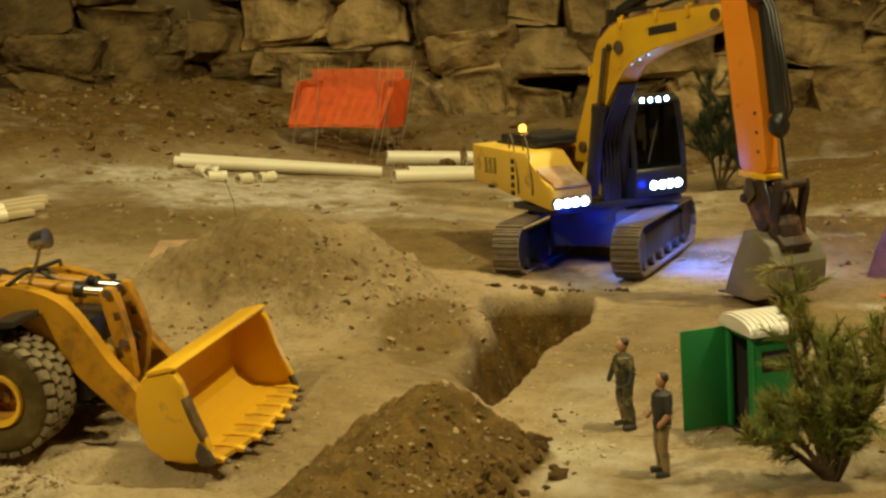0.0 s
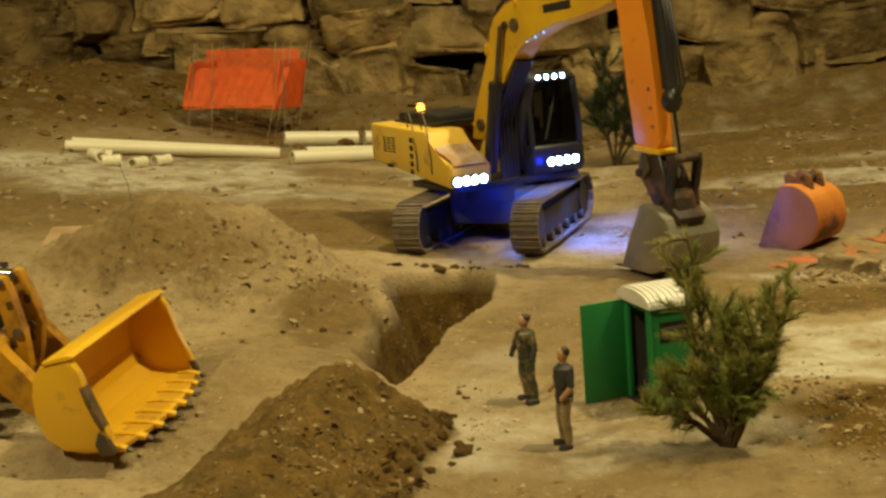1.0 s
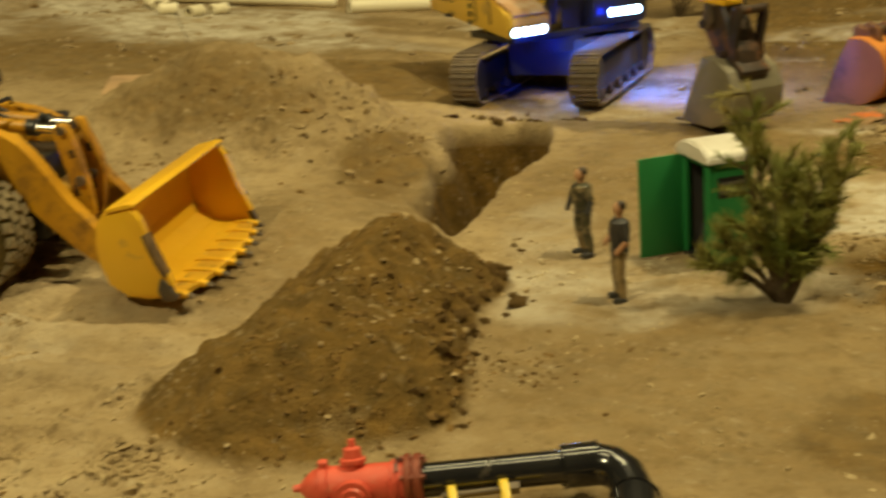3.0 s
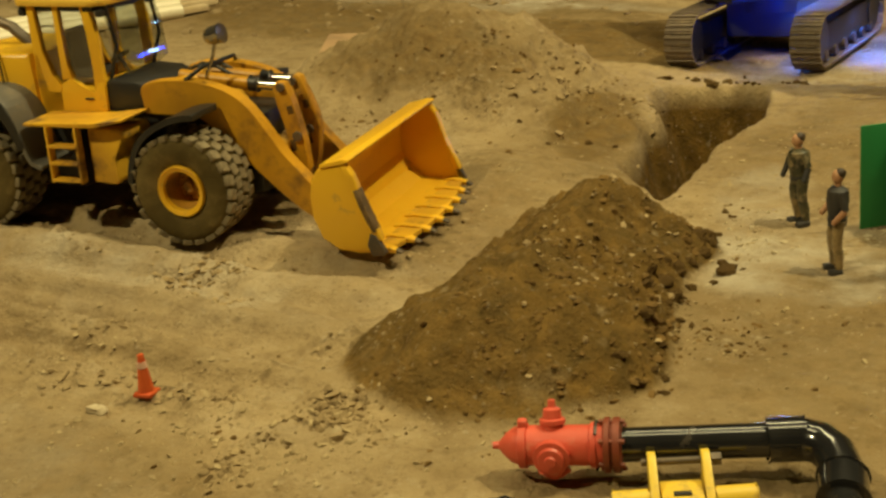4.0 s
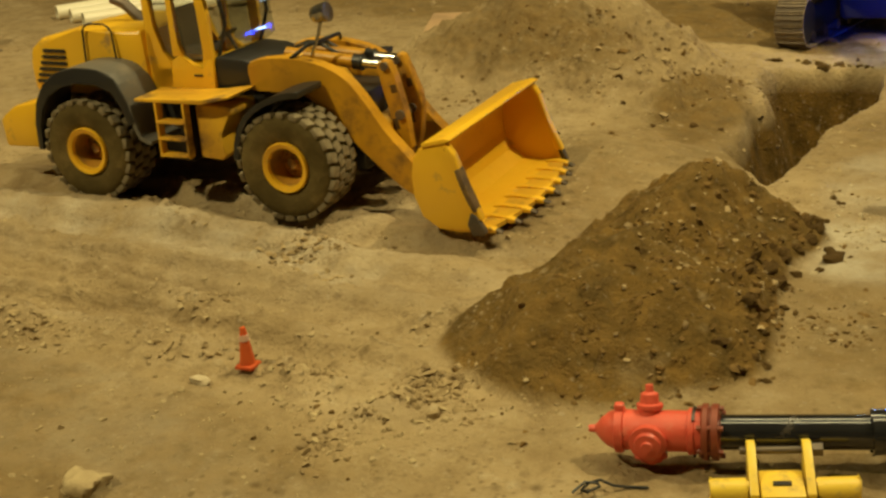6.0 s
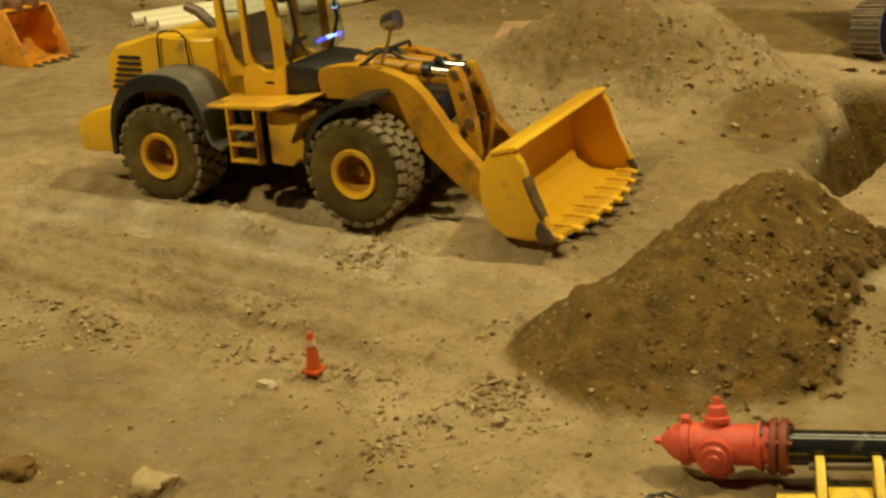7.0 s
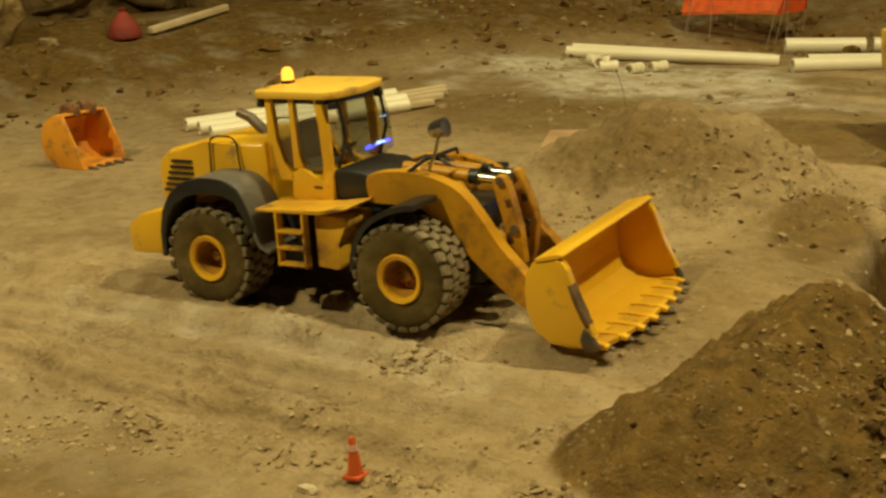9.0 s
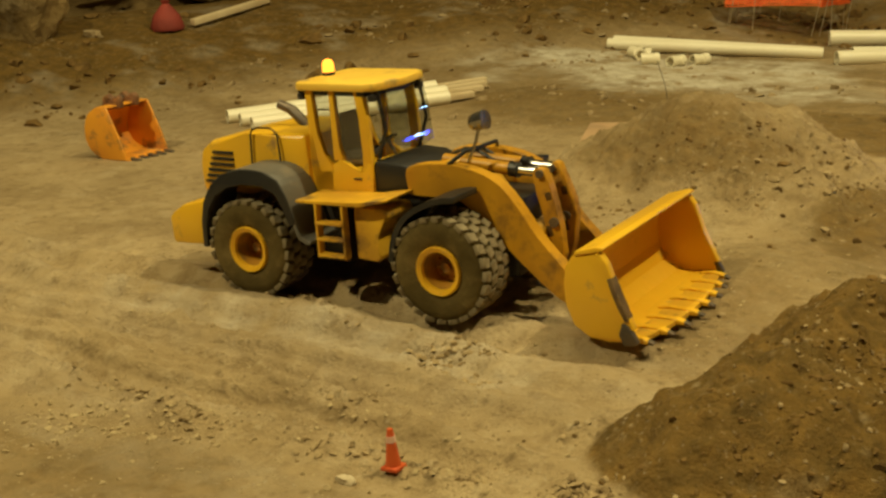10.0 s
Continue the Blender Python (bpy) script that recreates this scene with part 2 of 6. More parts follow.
BOARD = mat("tan_board", (0.46, 0.30, 0.16), 0.8, colour2=(0.40, 0.25, 0.13), scale=12, spots=(0.30, 0.20, 0.11), spot_scale=9, spot_at=0.56, bump=0.15)
NET = mat("orange_netting", (0.92, 0.17, 0.03), 0.6, colour2=(0.78, 0.13, 0.024), scale=40, bump=0.3, bump_scale=150)
WIRE = mat("pale_wire", (0.50, 0.42, 0.28), 0.5, 0.4, colour2=(0.36, 0.29, 0.19))
GREEN = mat("green_plastic", (0.020, 0.215, 0.060), 0.5, colour2=(0.016, 0.185, 0.050), scale=14, spots=(0.05, 0.13, 0.05), spot_scale=26, spot_at=0.66)
WHITE = mat("white_plastic", (0.78, 0.76, 0.70), 0.45, colour2=(0.70, 0.66, 0.58), scale=16, spots=(0.50, 0.43, 0.32), spot_scale=20, spot_at=0.66)
RED = mat("red_paint", (0.72, 0.125, 0.075), 0.40, colour2=(0.60, 0.085, 0.050), scale=20, spots=(0.62, 0.22, 0.14), spot_scale=60, spot_at=0.64, bump=0.1, bump_scale=200)
CONE_RED = mat("cone_orange_red", (0.64, 0.115, 0.020), 0.5, colour2=(0.50, 0.075, 0.018), scale=30)
PIPE_BLACK = mat("gloss_black_pipe", (0.012, 0.012, 0.013), 0.16, colour2=(0.02, 0.02, 0.02), scale=20, spots=(0.07, 0.055, 0.04), spot_scale=40, spot_at=0.66, rough2=0.5)
PIPE_BLACK.node_tree.nodes["Principled BSDF"].inputs["Coat Weight"].default_value = 1.0
BARK = mat("bark", (0.07, 0.05, 0.03), 0.9, colour2=(0.12, 0.085, 0.05), scale=60, bump=0.6, bump_scale=200)
NEEDLE = mat("needles", (0.20, 0.24, 0.050), 0.5, colour2=(0.36, 0.33, 0.09), scale=22, spots=(0.50, 0.42, 0.17), spot_scale=12, spot_at=0.58)
NEEDLE_FAR = mat("dark_needles", (0.032, 0.048, 0.020), 0.7, colour2=(0.05, 0.062, 0.025), scale=20)
SKIN = mat("figure_skin", (0.50, 0.27, 0.14), 0.5, colour2=(0.44, 0.23, 0.12))
CAMO = mat("figure_camouflage", (0.075, 0.068, 0.032), 0.45, colour2=(0.018, 0.020, 0.014), scale=90, spots=(0.30, 0.23, 0.12), spot_scale=80, spot_at=0.56, coat=0.3)
HAIR = mat("figure_hair", (0.035, 0.022, 0.012), 0.5, colour2=(0.05, 0.03, 0.016), scale=200)
TAN_CLOTH = mat("figure_tan_cloth", (0.34, 0.24, 0.11), 0.4, colour2=(0.13, 0.095, 0.045), scale=120, coat=0.3)
DARK_CLOTH = mat("figure_dark_cloth", (0.025, 0.025, 0.028), 0.6, colour2=(0.05, 0.045, 0.04), scale=80)
PLASTER = mat("room_wall", (0.16, 0.12, 0.08), 0.9, colour2=(0.12, 0.09, 0.06), scale=2, bump=0.2)
DARKMARK = mat("dark_marking", (0.03, 0.025, 0.02), 0.6)

# ---------------------------------------------------------------- mesh helpers


class Mesh:
    """A bmesh with shaping helpers; each call adds one solid."""

    def __init__(self):
        self.bm = bmesh.new()
        self.slot = 0

    def _mark(self, faces):
        for f in faces:
            f.material_index = self.slot

    def box(self, c, s, bevel=0.0, m=None, taper=1.0):
        r = bmesh.ops.create_cube(self.bm, size=1.0)
        vs = r["verts"]
        for v in vs:
            k = taper if v.co.z > 0 else 1.0
            v.co = Vector((v.co.x * s[0] * k, v.co.y * s[1] * k, v.co.z * s[2]))
        self._finish(vs, bevel, (Matrix.Translation(c) @ m) if m else Matrix.Translation(c))
        return self

    def _finish(self, vs, bevel, m):
        es = list({e for v in vs for e in v.link_edges})
        fs = {f for v in vs for f in v.link_faces}
        self._mark(fs)
        if m:
            for v in vs:
                v.co = m @ v.co
        if bevel > 0:
            r = bmesh.ops.bevel(self.bm, geom=es, offset=bevel, segments=2, profile=0.5, affect="EDGES", clamp_overlap=True)
            self._mark(r["faces"])

    def prism(self, prof, a, b, bevel=0.0, axis="y", m=None):
        """A polygon (p, q) extruded along an axis from a to b."""
        def at(p, q, d):
            return (p, d, q) if axis == "y" else ((d, p, q) if axis == "x" else (p, q, d))
        lo = [self.bm.verts.new(at(p, q, a)) for p, q in prof]
        hi = [self.bm.verts.new(at(p, q, b)) for p, q in prof]
        n = len(prof)
        self.bm.faces.new(lo)
        self.bm.faces.new(hi[::-1])
        for i in range(n):
            self.bm.faces.new((lo[i], hi[i], hi[(i + 1) % n], lo[(i + 1) % n]))
        self._finish(lo + hi, bevel, m)
        return self

    def cyl(self, p0, p1, r0, r1=None, n=16, bevel=0.0):
        p0, p1 = Vector(p0), Vector(p1)
        r1 = r0 if r1 is None else r1
        d = p1 - p0
        q = d.to_track_quat("Z", "Y").to_matrix().to_4x4()
        r = bmesh.ops.create_cone(self.bm, cap_ends=True, segments=n, radius1=r0, radius2=r1, depth=d.length)
        m = Matrix.Translation((p0 + p1) / 2) @ q
        vs = r["verts"]
        for v in vs:
            v.co = m @ v.co
        self._mark({f for v in vs for f in v.link_faces})
        if bevel:
            es = [e for e in {e for v in vs for e in v.link_edges} if e.calc_face_angle(0) > 0.9]
            rr = bmesh.ops.bevel(self.bm, geom=es, offset=bevel, segments=2, affect="EDGES", clamp_overlap=True)
            self._mark(rr["faces"])
        return self

    def tube(self, pts, r, n=8):
        """A round bar along points; r is one radius or one a point."""
        pts = [Vector(p) for p in pts]
        rs = r if isinstance(r, (list, tuple)) else [r] * len(pts)
        rings = []
        side = None
        for i, p in enumerate(pts):
            d = (pts[min(i + 1, len(pts) - 1)] - pts[max(i - 1, 0)]).normalized()
            if side is None:
                side = d.orthogonal().normalized()
            side = (side - d * side.dot(d)).normalized()
            up = d.cross(side)
            rings.append([self.bm.verts.new(p + (side * math.cos(k * 2 * math.pi / n) + up * math.sin(k * 2 * math.pi / n)) * rs[i]) for k in range(n)])
        fs = []
        for a, b in zip(rings, rings[1:]):
            for k in range(n):
                fs.append(self.bm.faces.new((a[k], a[(k + 1) % n], b[(k + 1) % n], b[k])))
        fs.append(self.bm.faces.new(rings[0][::-1]))
        fs.append(self.bm.faces.new(rings[-1]))
        self._mark(fs)
        return self

    def lathe(self, prof, m=None, n=32):
        """A profile of (radius, height) turned about z; open or closed as the profile is."""
        rings = []
        for r, h in prof:
            rings.append([self.bm.verts.new(Vector((r * math.cos(k * 2 * math.pi / n), r * math.sin(k * 2 * math.pi / n), h))) for k in range(n)] if r > 1e-6
                         else [self.bm.verts.new(Vector((0, 0, h)))])
        fs = []
        for a, b in zip(rings, rings[1:]):
            for k in range(n):
                q = [a[k % len(a)], a[(k + 1) % len(a)], b[(k + 1) % len(b)], b[k % len(b)]]
                u = []
                for v in q:
                    if v not in u:
                        u.append(v)
                if len(u) > 2:
                    fs.append(self.bm.faces.new(u))
        self._mark(fs)
        if m:
            for ring in rings:
                for v in ring:
                    v.co = m @ v.co
        return self

    def ball(self, c, s, sub=2):
        r = bmesh.ops.create_icosphere(self.bm, subdivisions=sub, radius=1.0)
        for v in r["verts"]:
            v.co = Vector((c[0] + v.co.x * s[0], c[1] + v.co.y * s[1], c[2] + v.co.z * s[2]))
        self._mark({f for v in r["verts"] for f in v.link_faces})
        return self

    def data(self, name, mats, m=None, smooth=40.0):
        bmesh.ops.recalc_face_normals(self.bm, faces=self.bm.faces)
        if m:
            self.bm.transform(m)
        me = bpy.data.meshes.new(name)
        self.bm.to_mesh(me)
        self.bm.free()
        for x in (mats if isinstance(mats, (list, tuple)) else [mats]):
            me.materials.append(x)
        me.shade_smooth()
        if smooth < 179:
            me.set_sharp_from_angle(angle=radians(smooth))
        return me


def part(name, mesh, material, parent=None, label="", m=None, smooth=40.0):
    """Links a Mesh as one object under a thing or a part."""
    ob = new(name, mesh.data(name, material, m, smooth) if isinstance(mesh, Mesh) else mesh)
    ob.parent = parent
    if label:
        ob["label"] = label
    return ob


def thing(name, label, category, m=None, group="", kind=""):
    ob = tagged(new(name), label, category, group, kind)
    ob.empty_display_size = 0.05
    if m is not None:
        ob.matrix_world = m
    return ob

# ---------------------------------------------------------------- the lie of the land


def vnoise(x, y, s, seed):
    """Smooth value noise of cell size s, -1 to 1."""
    x, y = np.asarray(x, float) / s + 137.3, np.asarray(y, float) / s + 91.7
    i, j = np.floor(x).astype(np.int64), np.floor(y).astype(np.int64)
    fx, fy = x - i, y - j
    fx, fy = fx * fx * (3 - 2 * fx), fy * fy * (3 - 2 * fy)

    def h(a, b):
        k = (a * 374761393 + b * 668265263 + seed * 974634541) & 0xFFFFFFFF
        k = ((k ^ (k >> 13)) * 1274126177) & 0xFFFFFFFF
        return ((k ^ (k >> 16)) & 0xFFFF) / 32767.5 - 1
    return (h(i, j) * (1 - fx) + h(i + 1, j) * fx) * (1 - fy) + (h(i, j + 1) * (1 - fx) + h(i + 1, j + 1) * fx) * fy


def fbm(x, y, s, seed, octaves=4):
    return sum(vnoise(x, y, s / 2 ** k, seed + k) / 2 ** k for k in range(octaves)) / 1.6


def smooth01(v):
    v = np.clip(v, 0, 1)
    return v * v * (3 - 2 * v)


def seg_dist(x, y, ax, ay, bx, by):
    """Distance from a segment, and the place along it from 0 to 1."""
    dx, dy = bx - ax, by - ay
    t = np.clip(((x - ax) * dx + (y - ay) * dy) / (dx * dx + dy * dy), 0, 1)
    return np.hypot(x - ax - t * dx, y - ay - t * dy), t


def valley(x, y):
    """The lie of the site: rising to one side, nearly level under the loader."""
    right = 0.061 * (np.sqrt((x - 0.45) ** 2 + 0.15 ** 2) - 0.15)
    left = 0.005 + 0.020 * np.clip(y, -0.7, 2.5)
    left = left + (right - left) * smooth01((y - 1.0) / 0.8) * smooth01((x + 1.35) / 0.5)
    k = smooth01((0.55 - x) / 0.35)
    return right * (1 - k) + left * k


def bank_left(x, y):
    return -0.82 * (x + 0.95) + 0.572 * (y - 1.05)


def warp(x, y):
    return x + 0.026 * vnoise(x, y, 0.16, 3) + 0.008 * vnoise(x, y, 0.045, 5), y + 0.026 * vnoise(x, y, 0.16, 4) + 0.008 * vnoise(x, y, 0.045, 6)


def dug(x, y):
    """Heights of the large heap and of the spoil ridge, and how far the trench is cut (0 to 1)."""
    wx, wy = warp(x, y)
    # spoil heap behind the loader bucket
    d = np.hypot((wx - 0.148) / 0.275, (wy - 0.63) / 0.245)
    heap = 0.139 * np.clip(1 - np.sqrt(d * d + 0.014), 0, None) ** 1.12
    d2 = np.hypot((wx - 0.31) / 0.20, (wy - 0.50) / 0.17)
    heap = np.maximum(heap, 0.062 * np.clip(1 - np.sqrt(d2 * d2 + 0.02), 0, None) ** 1.35)
    # spoil ridge in front of the trench
    r, t = seg_dist(wx, wy, 0.514, -0.275, 0.545, -0.030)
    ridge = np.minimum(np.clip((0.064 + 0.022 * t) * (1 - r / 0.112), 0, None), 0.074)
    r, t = seg_dist(wx, wy, 0.492, -0.262, 0.506, -0.088)
    ridge = np.maximum(ridge, np.clip(0.061 * (1 - r / 0.100), 0, None))
    # trench: a sharp steep edge on one side, a broken slope on the other
    edge = np.interp(y, [0.14, 0.18, 0.28, 0.32, 0.48, 0.56, 0.65, 0.74], [0.566, 0.572, 0.578, 0.588, 0.603, 0.616, 0.619, 0.604]) + 0.45 * (wx - x)
    foot = np.interp(y, [0.14, 0.21, 0.31, 0.47, 0.62, 0.71, 0.75], [0.556, 0.520, 0.490, 0.462, 0.452, 0.472, 0.520]) + 1.1 * (wx - x)
    deep = np.interp(y + 0.5 * (wy - y), [0.150, 0.20, 0.30, 0.46, 0.700, 0.740], [0.0, 0.065, 0.130, 0.190, 0.190, 0.0])
    cut = np.minimum(smooth01((edge - x) / 0.020), smooth01((x - foot + 0.012) / 0.080)) * deep / 0.20
    return heap, ridge, cut


BANDS = (((-0.435, -0.026), (-0.113, -0.093), (-0.026, -0.09), (0.077, -0.162)),
         ((0.129, -0.185), (0.199, -0.161), (0.28, -0.137)),
         ((-0.171, -0.178), (0.068, -0.277), (0.185, -0.292)),
         ((0.278, -0.302), (0.332, -0.299), (0.379, -0.26), (0.391, -0.203)),
         ((0.184, -0.399), (0.224, -0.371), (0.291, -0.377), (0.355, -0.385)),
         ((0.406, -0.373), (0.443, -0.358)),
         ((0.392, -0.493), (0.395, -0.439), (0.425, -0.381), (0.469, -0.419)),
         ((0.161, -0.201), (0.319, -0.212)),
         ((-0.11, -0.356), (0.0, -0.355), (0.094, -0.405)))


def crumbs(x, y):
    """0 to 1 near the broken edges of old wheel tracks."""
    wx, wy = x + 0.010 * vnoise(x, y, 0.05, 81), y + 0.012 * vnoise(x, y, 0.05, 82)
    out = np.zeros_like(x)
    for line in BANDS:
        for (ax, ay), (bx, by) in zip(line, line[1:]):
            d, t = seg_dist(wx, wy, ax, ay, bx, by)
            out = np.maximum(out, np.clip(1 - d / 0.017, 0, 1))
    return out


def land(x, y, fine=True):
    """Height of the ground."""
    x, y = np.asarray(x, float), np.asarray(y, float)
    wx, wy = warp(x, y)
    z = valley(np.clip(x, -1.6, 2.2), y)
    back = 0.130 * smooth01((wy - 2.40 + 0.08 * vnoise(x, y, 0.5, 8)) / 0.62) + 0.05 * smooth01((x - 1.1) / 0.9) * smooth01((wy - 1.3) / 0.6)
    left = 0.17 * smooth01((bank_left(wx, wy) - 0.05) / 0.95)
    z = z + np.maximum(back, left)
    heap, ridge, cut = dug(x, y)
    piles = np.maximum(heap, ridge)
    z = z + piles
    # firm ground under the loader
    z = z + 0.003 * smooth01(1.6 - np.hypot(x / 0.22, y / 0.14))
    # low bank in the middle between the heaps, sinking towards the trench
    z = z + 0.022 * np.exp(-((wx - 0.40) / 0.09) ** 2 - ((wy - 0.20) / 0.09) ** 2)
    z = z - 0.006 * np.exp(-((wx - 0.435) / 0.055) ** 2 - ((wy - 0.42) / 0.15) ** 2)
    z = z - 0.20 * cut
    if fine:
        rough = 1 + 3.4 * smooth01(piles / 0.02)
        z = z + 0.006 * fbm(x, y, 0.22, 11) + 0.0032 * fbm(x, y, 0.055, 21) * rough
        z = z + 0.0030 * np.abs(fbm(x, y, 0.02, 31)) * (1 - cut) * rough
        z = z + 0.0014 * np.clip(fbm(x, y, 0.011, 33, 2), 0, 1) * rough
        z = z + 0.007 * fbm(x, y, 0.06, 35) * cut + 0.010 * fbm(x, y, 0.09, 36) * smooth01(piles / 0.03)
        # rough gravel beside the pale strip
        z = z + 0.016 * smooth01(1.4 - np.hypot((x - 1.13) / 0.20, (y + 0.01) / 0.09)) * (0.6 + 0.5 * fbm(x, y, 0.05, 61))
        # crumbly edge strips beside the ridge and in the foreground
        z = z + 0.004 * np.clip(fbm(x, y, 0.035, 51), 0, 1) * smooth01(vnoise(x, y, 0.25, 52) * 1.5)
        # lumpy edges of wheel tracks
        k = crumbs(x, y)
        z = z + k * (0.0045 + 0.0100 * np.clip(fbm(x, y, 0.022, 83) + 0.25, 0, 1)) * smooth01(0.75 + vnoise(x, y, 0.09, 84))
        # wheel ruts sweeping past the loader
        v = wy + 0.30 + 0.10 * (wx + 0.2) + 0.055 * np.clip(0.1 - wx, 0, 2) ** 1.5
        on = smooth01((0.43 - x) / 0.12) * smooth01((x + 1.6) / 0.5) * smooth01((v + 0.10) / 0.08) * smooth01((0.34 - v) / 0.10)
        s1 = np.sin(v * 2 * math.pi / 0.085 + 1.1 * vnoise(x, y, 0.5, 41))
        s2 = np.sin(v * 2 * math.pi / 0.036 + 1.3 * vnoise(x, y, 0.45, 42))
        z = z + on * (0.0085 * (np.abs(s1) ** 0.7 * np.sign(s1)) + 0.0095 * (1 - np.abs(s2)) * smooth01(0.65 + vnoise(x * 0.5, y, 0.11, 43)) + 0.0060 * np.clip(fbm(x, y, 0.022, 45) + 0.1, 0, 1) * smooth01(s1))
        # old vehicle ruts far back
        far = smooth01((y - 0.95) / 0.2) * smooth01((x - 0.6) / 0.3)
        z = z + far * 0.010 * np.sin((y + 0.12 * x) * 2 * math.pi / 0.23 + vnoise(x, y, 0.6, 44))
    return z


def land1(x, y):
    return float(land(np.array([x]), np.array([y]))[0])


def spread(a, b, step_in, lo, hi, growth):
    """Grid lines: even between a and b, widening outside to lo and hi."""
    mid = list(np.arange(a, b, step_in))
    up, s = [b], step_in
    while up[-1] < hi:
        s = min(s * growth, 0.5)
        up.append(up[-1] + s)
    dn, s = [], step_in
    while (dn[-1] if dn else a) > lo:
        s = min(s * growth, 0.5)
        dn.append((dn[-1] if dn else a) - s)
    return np.array(dn[::-1] + mid + up)


def grid_mesh(name, xs, ys, zfun):
    X, Y = np.meshgrid(xs, ys)
    Z = zfun(X, Y)
    nx, ny = len(xs), len(ys)
    me = bpy.data.meshes.new(name)
    me.vertices.add(nx * ny)
    me.vertices.foreach_set("co", np.stack([X, Y, Z], -1).astype(np.float32).ravel())
    i = np.arange(nx * ny).reshape(ny, nx)
    q = np.stack([i[:-1, :-1], i[:-1, 1:], i[1:, 1:], i[1:, :-1]], -1).reshape(-1, 4)
    me.loops.add(q.size)
    me.loops.foreach_set("vertex_index", q.astype(np.int32).ravel())
    me.polygons.add(len(q))
    me.polygons.foreach_set("loop_start", np.arange(0, q.size, 4, dtype=np.int32))
    me.update(calc_edges=True)
    me.validate()
    me.shade_smooth()
    return me, X, Y, Z


def blob(x, y, cx, cy, rx, ry, soft=0.5):
    d = np.hypot((x - cx) / rx, (y - cy) / ry) + 0.35 * fbm(x, y, 0.12, 71)
    return smooth01((1 + soft / 2 - d) / soft)


XS = spread(-0.62, 1.30, 0.0042, -5.6, 5.6, 1.03)
YS = spread(-0.72, 0.95, 0.0042, -5.6, 5.6, 1.026)
me, GX, GY, GZ = grid_mesh("ground", XS, YS, land)
dust = np.maximum.reduce([
    1.2 * blob(GX, GY, 0.0, 1.62, 0.75, 0.30) * smooth01(0.95 + 1.1 * vnoise(GX, GY, 0.30, 97) + 0.5 * vnoise(GX, GY, 0.09, 98)), blob(GX, GY, 0.72, 0.00, 0.12, 0.10) * 0.60,
    blob(GX, GY, 0.66, 0.17, 0.05, 0.12) * 0.35, 1.25 * smooth01((GX - 0.915 + 0.03 * fbm(GX, GY, 0.08, 72)) / 0.04) * smooth01((GY - 0.115 + 0.03 * fbm(GX, GY, 0.06, 73)) / 0.02) * smooth01((0.355 - GY + 0.03 * fbm(GX, GY, 0.06, 74)) / 0.035) * smooth01((1.75 - GX) / 0.3), blob(GX, GY, 0.86, -0.02, 0.10, 0.06) * 0.45,
    blob(GX, GY, 1.6, 1.5, 0.6, 0.12) * 0.7, blob(GX, GY, 0.75, 0.85, 0.2, 0.15) * 0.45, blob(GX, GY, 1.15, 0.62, 0.16, 0.04) * 0.9])
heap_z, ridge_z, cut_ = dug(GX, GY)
damp_shade = np.maximum.reduce([
    # Ridge: damp. Trench: its shade put into the colour. Heap: darker front.
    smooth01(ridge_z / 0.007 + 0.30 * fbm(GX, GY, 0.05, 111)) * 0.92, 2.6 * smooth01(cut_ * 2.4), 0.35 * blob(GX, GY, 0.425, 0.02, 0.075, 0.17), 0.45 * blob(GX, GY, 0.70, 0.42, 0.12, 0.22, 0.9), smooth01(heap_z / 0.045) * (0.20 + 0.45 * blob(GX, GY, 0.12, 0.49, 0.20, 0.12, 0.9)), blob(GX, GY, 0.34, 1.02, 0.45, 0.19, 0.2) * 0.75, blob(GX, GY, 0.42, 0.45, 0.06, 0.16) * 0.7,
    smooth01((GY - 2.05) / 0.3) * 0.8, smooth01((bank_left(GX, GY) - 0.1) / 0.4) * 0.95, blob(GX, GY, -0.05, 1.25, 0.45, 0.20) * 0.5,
    # (0.0, 0.03) paints shade under the loader; (0.10, -0.52) dark soil plus dimmer light
    1.0 * blob(GX, GY, 1.13, 0.0, 0.23, 0.115, 0.4), 0.85 * blob(GX, GY, 1.12, 0.45, 0.18, 0.065), 0.50 * blob(GX, GY, 1.06, -0.22, 0.20, 0.16, 0.8), 0.45 * blob(GX, GY, 1.0, 0.60, 0.30, 0.20, 0.9), 0.40 * blob(GX, GY, 0.42, 0.24, 0.11, 0.16, 0.9), 0.42 * blob(GX, GY, 0.86, -0.24, 0.22, 0.20, 0.9), 0.35 * blob(GX, GY, 0.75, 0.35, 0.16, 0.20, 0.9), blob(GX, GY, 1.02, -0.30, 0.16, 0.12) * 0.7, blob(GX, GY, -0.32, 1.16, 0.34, 0.28, 0.9) * 0.70, blob(GX, GY, 0.0, 0.03, 0.22, 0.07) * 0.35, blob(GX, GY, 0.10, -0.52, 0.30, 0.12, 0.9) * 0.50, blob(GX, GY, 0.95, -0.42, 0.30, 0.10) * 0.3, smooth01((GY - 0.75) / 0.4) * smooth01((GX - 0.72) / 0.3) * 0.85])
lane = GY + 0.30 + 0.10 * (GX + 0.2) + 0.055 * np.clip(0.1 - GX, 0, 2) ** 1.5
streak = smooth01(0.5 + 1.6 * vnoise(GX * 0.16, lane, 0.030, 91) + 0.8 * vnoise(GX * 0.3, lane, 0.011, 92)) * smooth01((0.46 - GX) / 0.2) * smooth01((0.30 - GY) / 0.1)
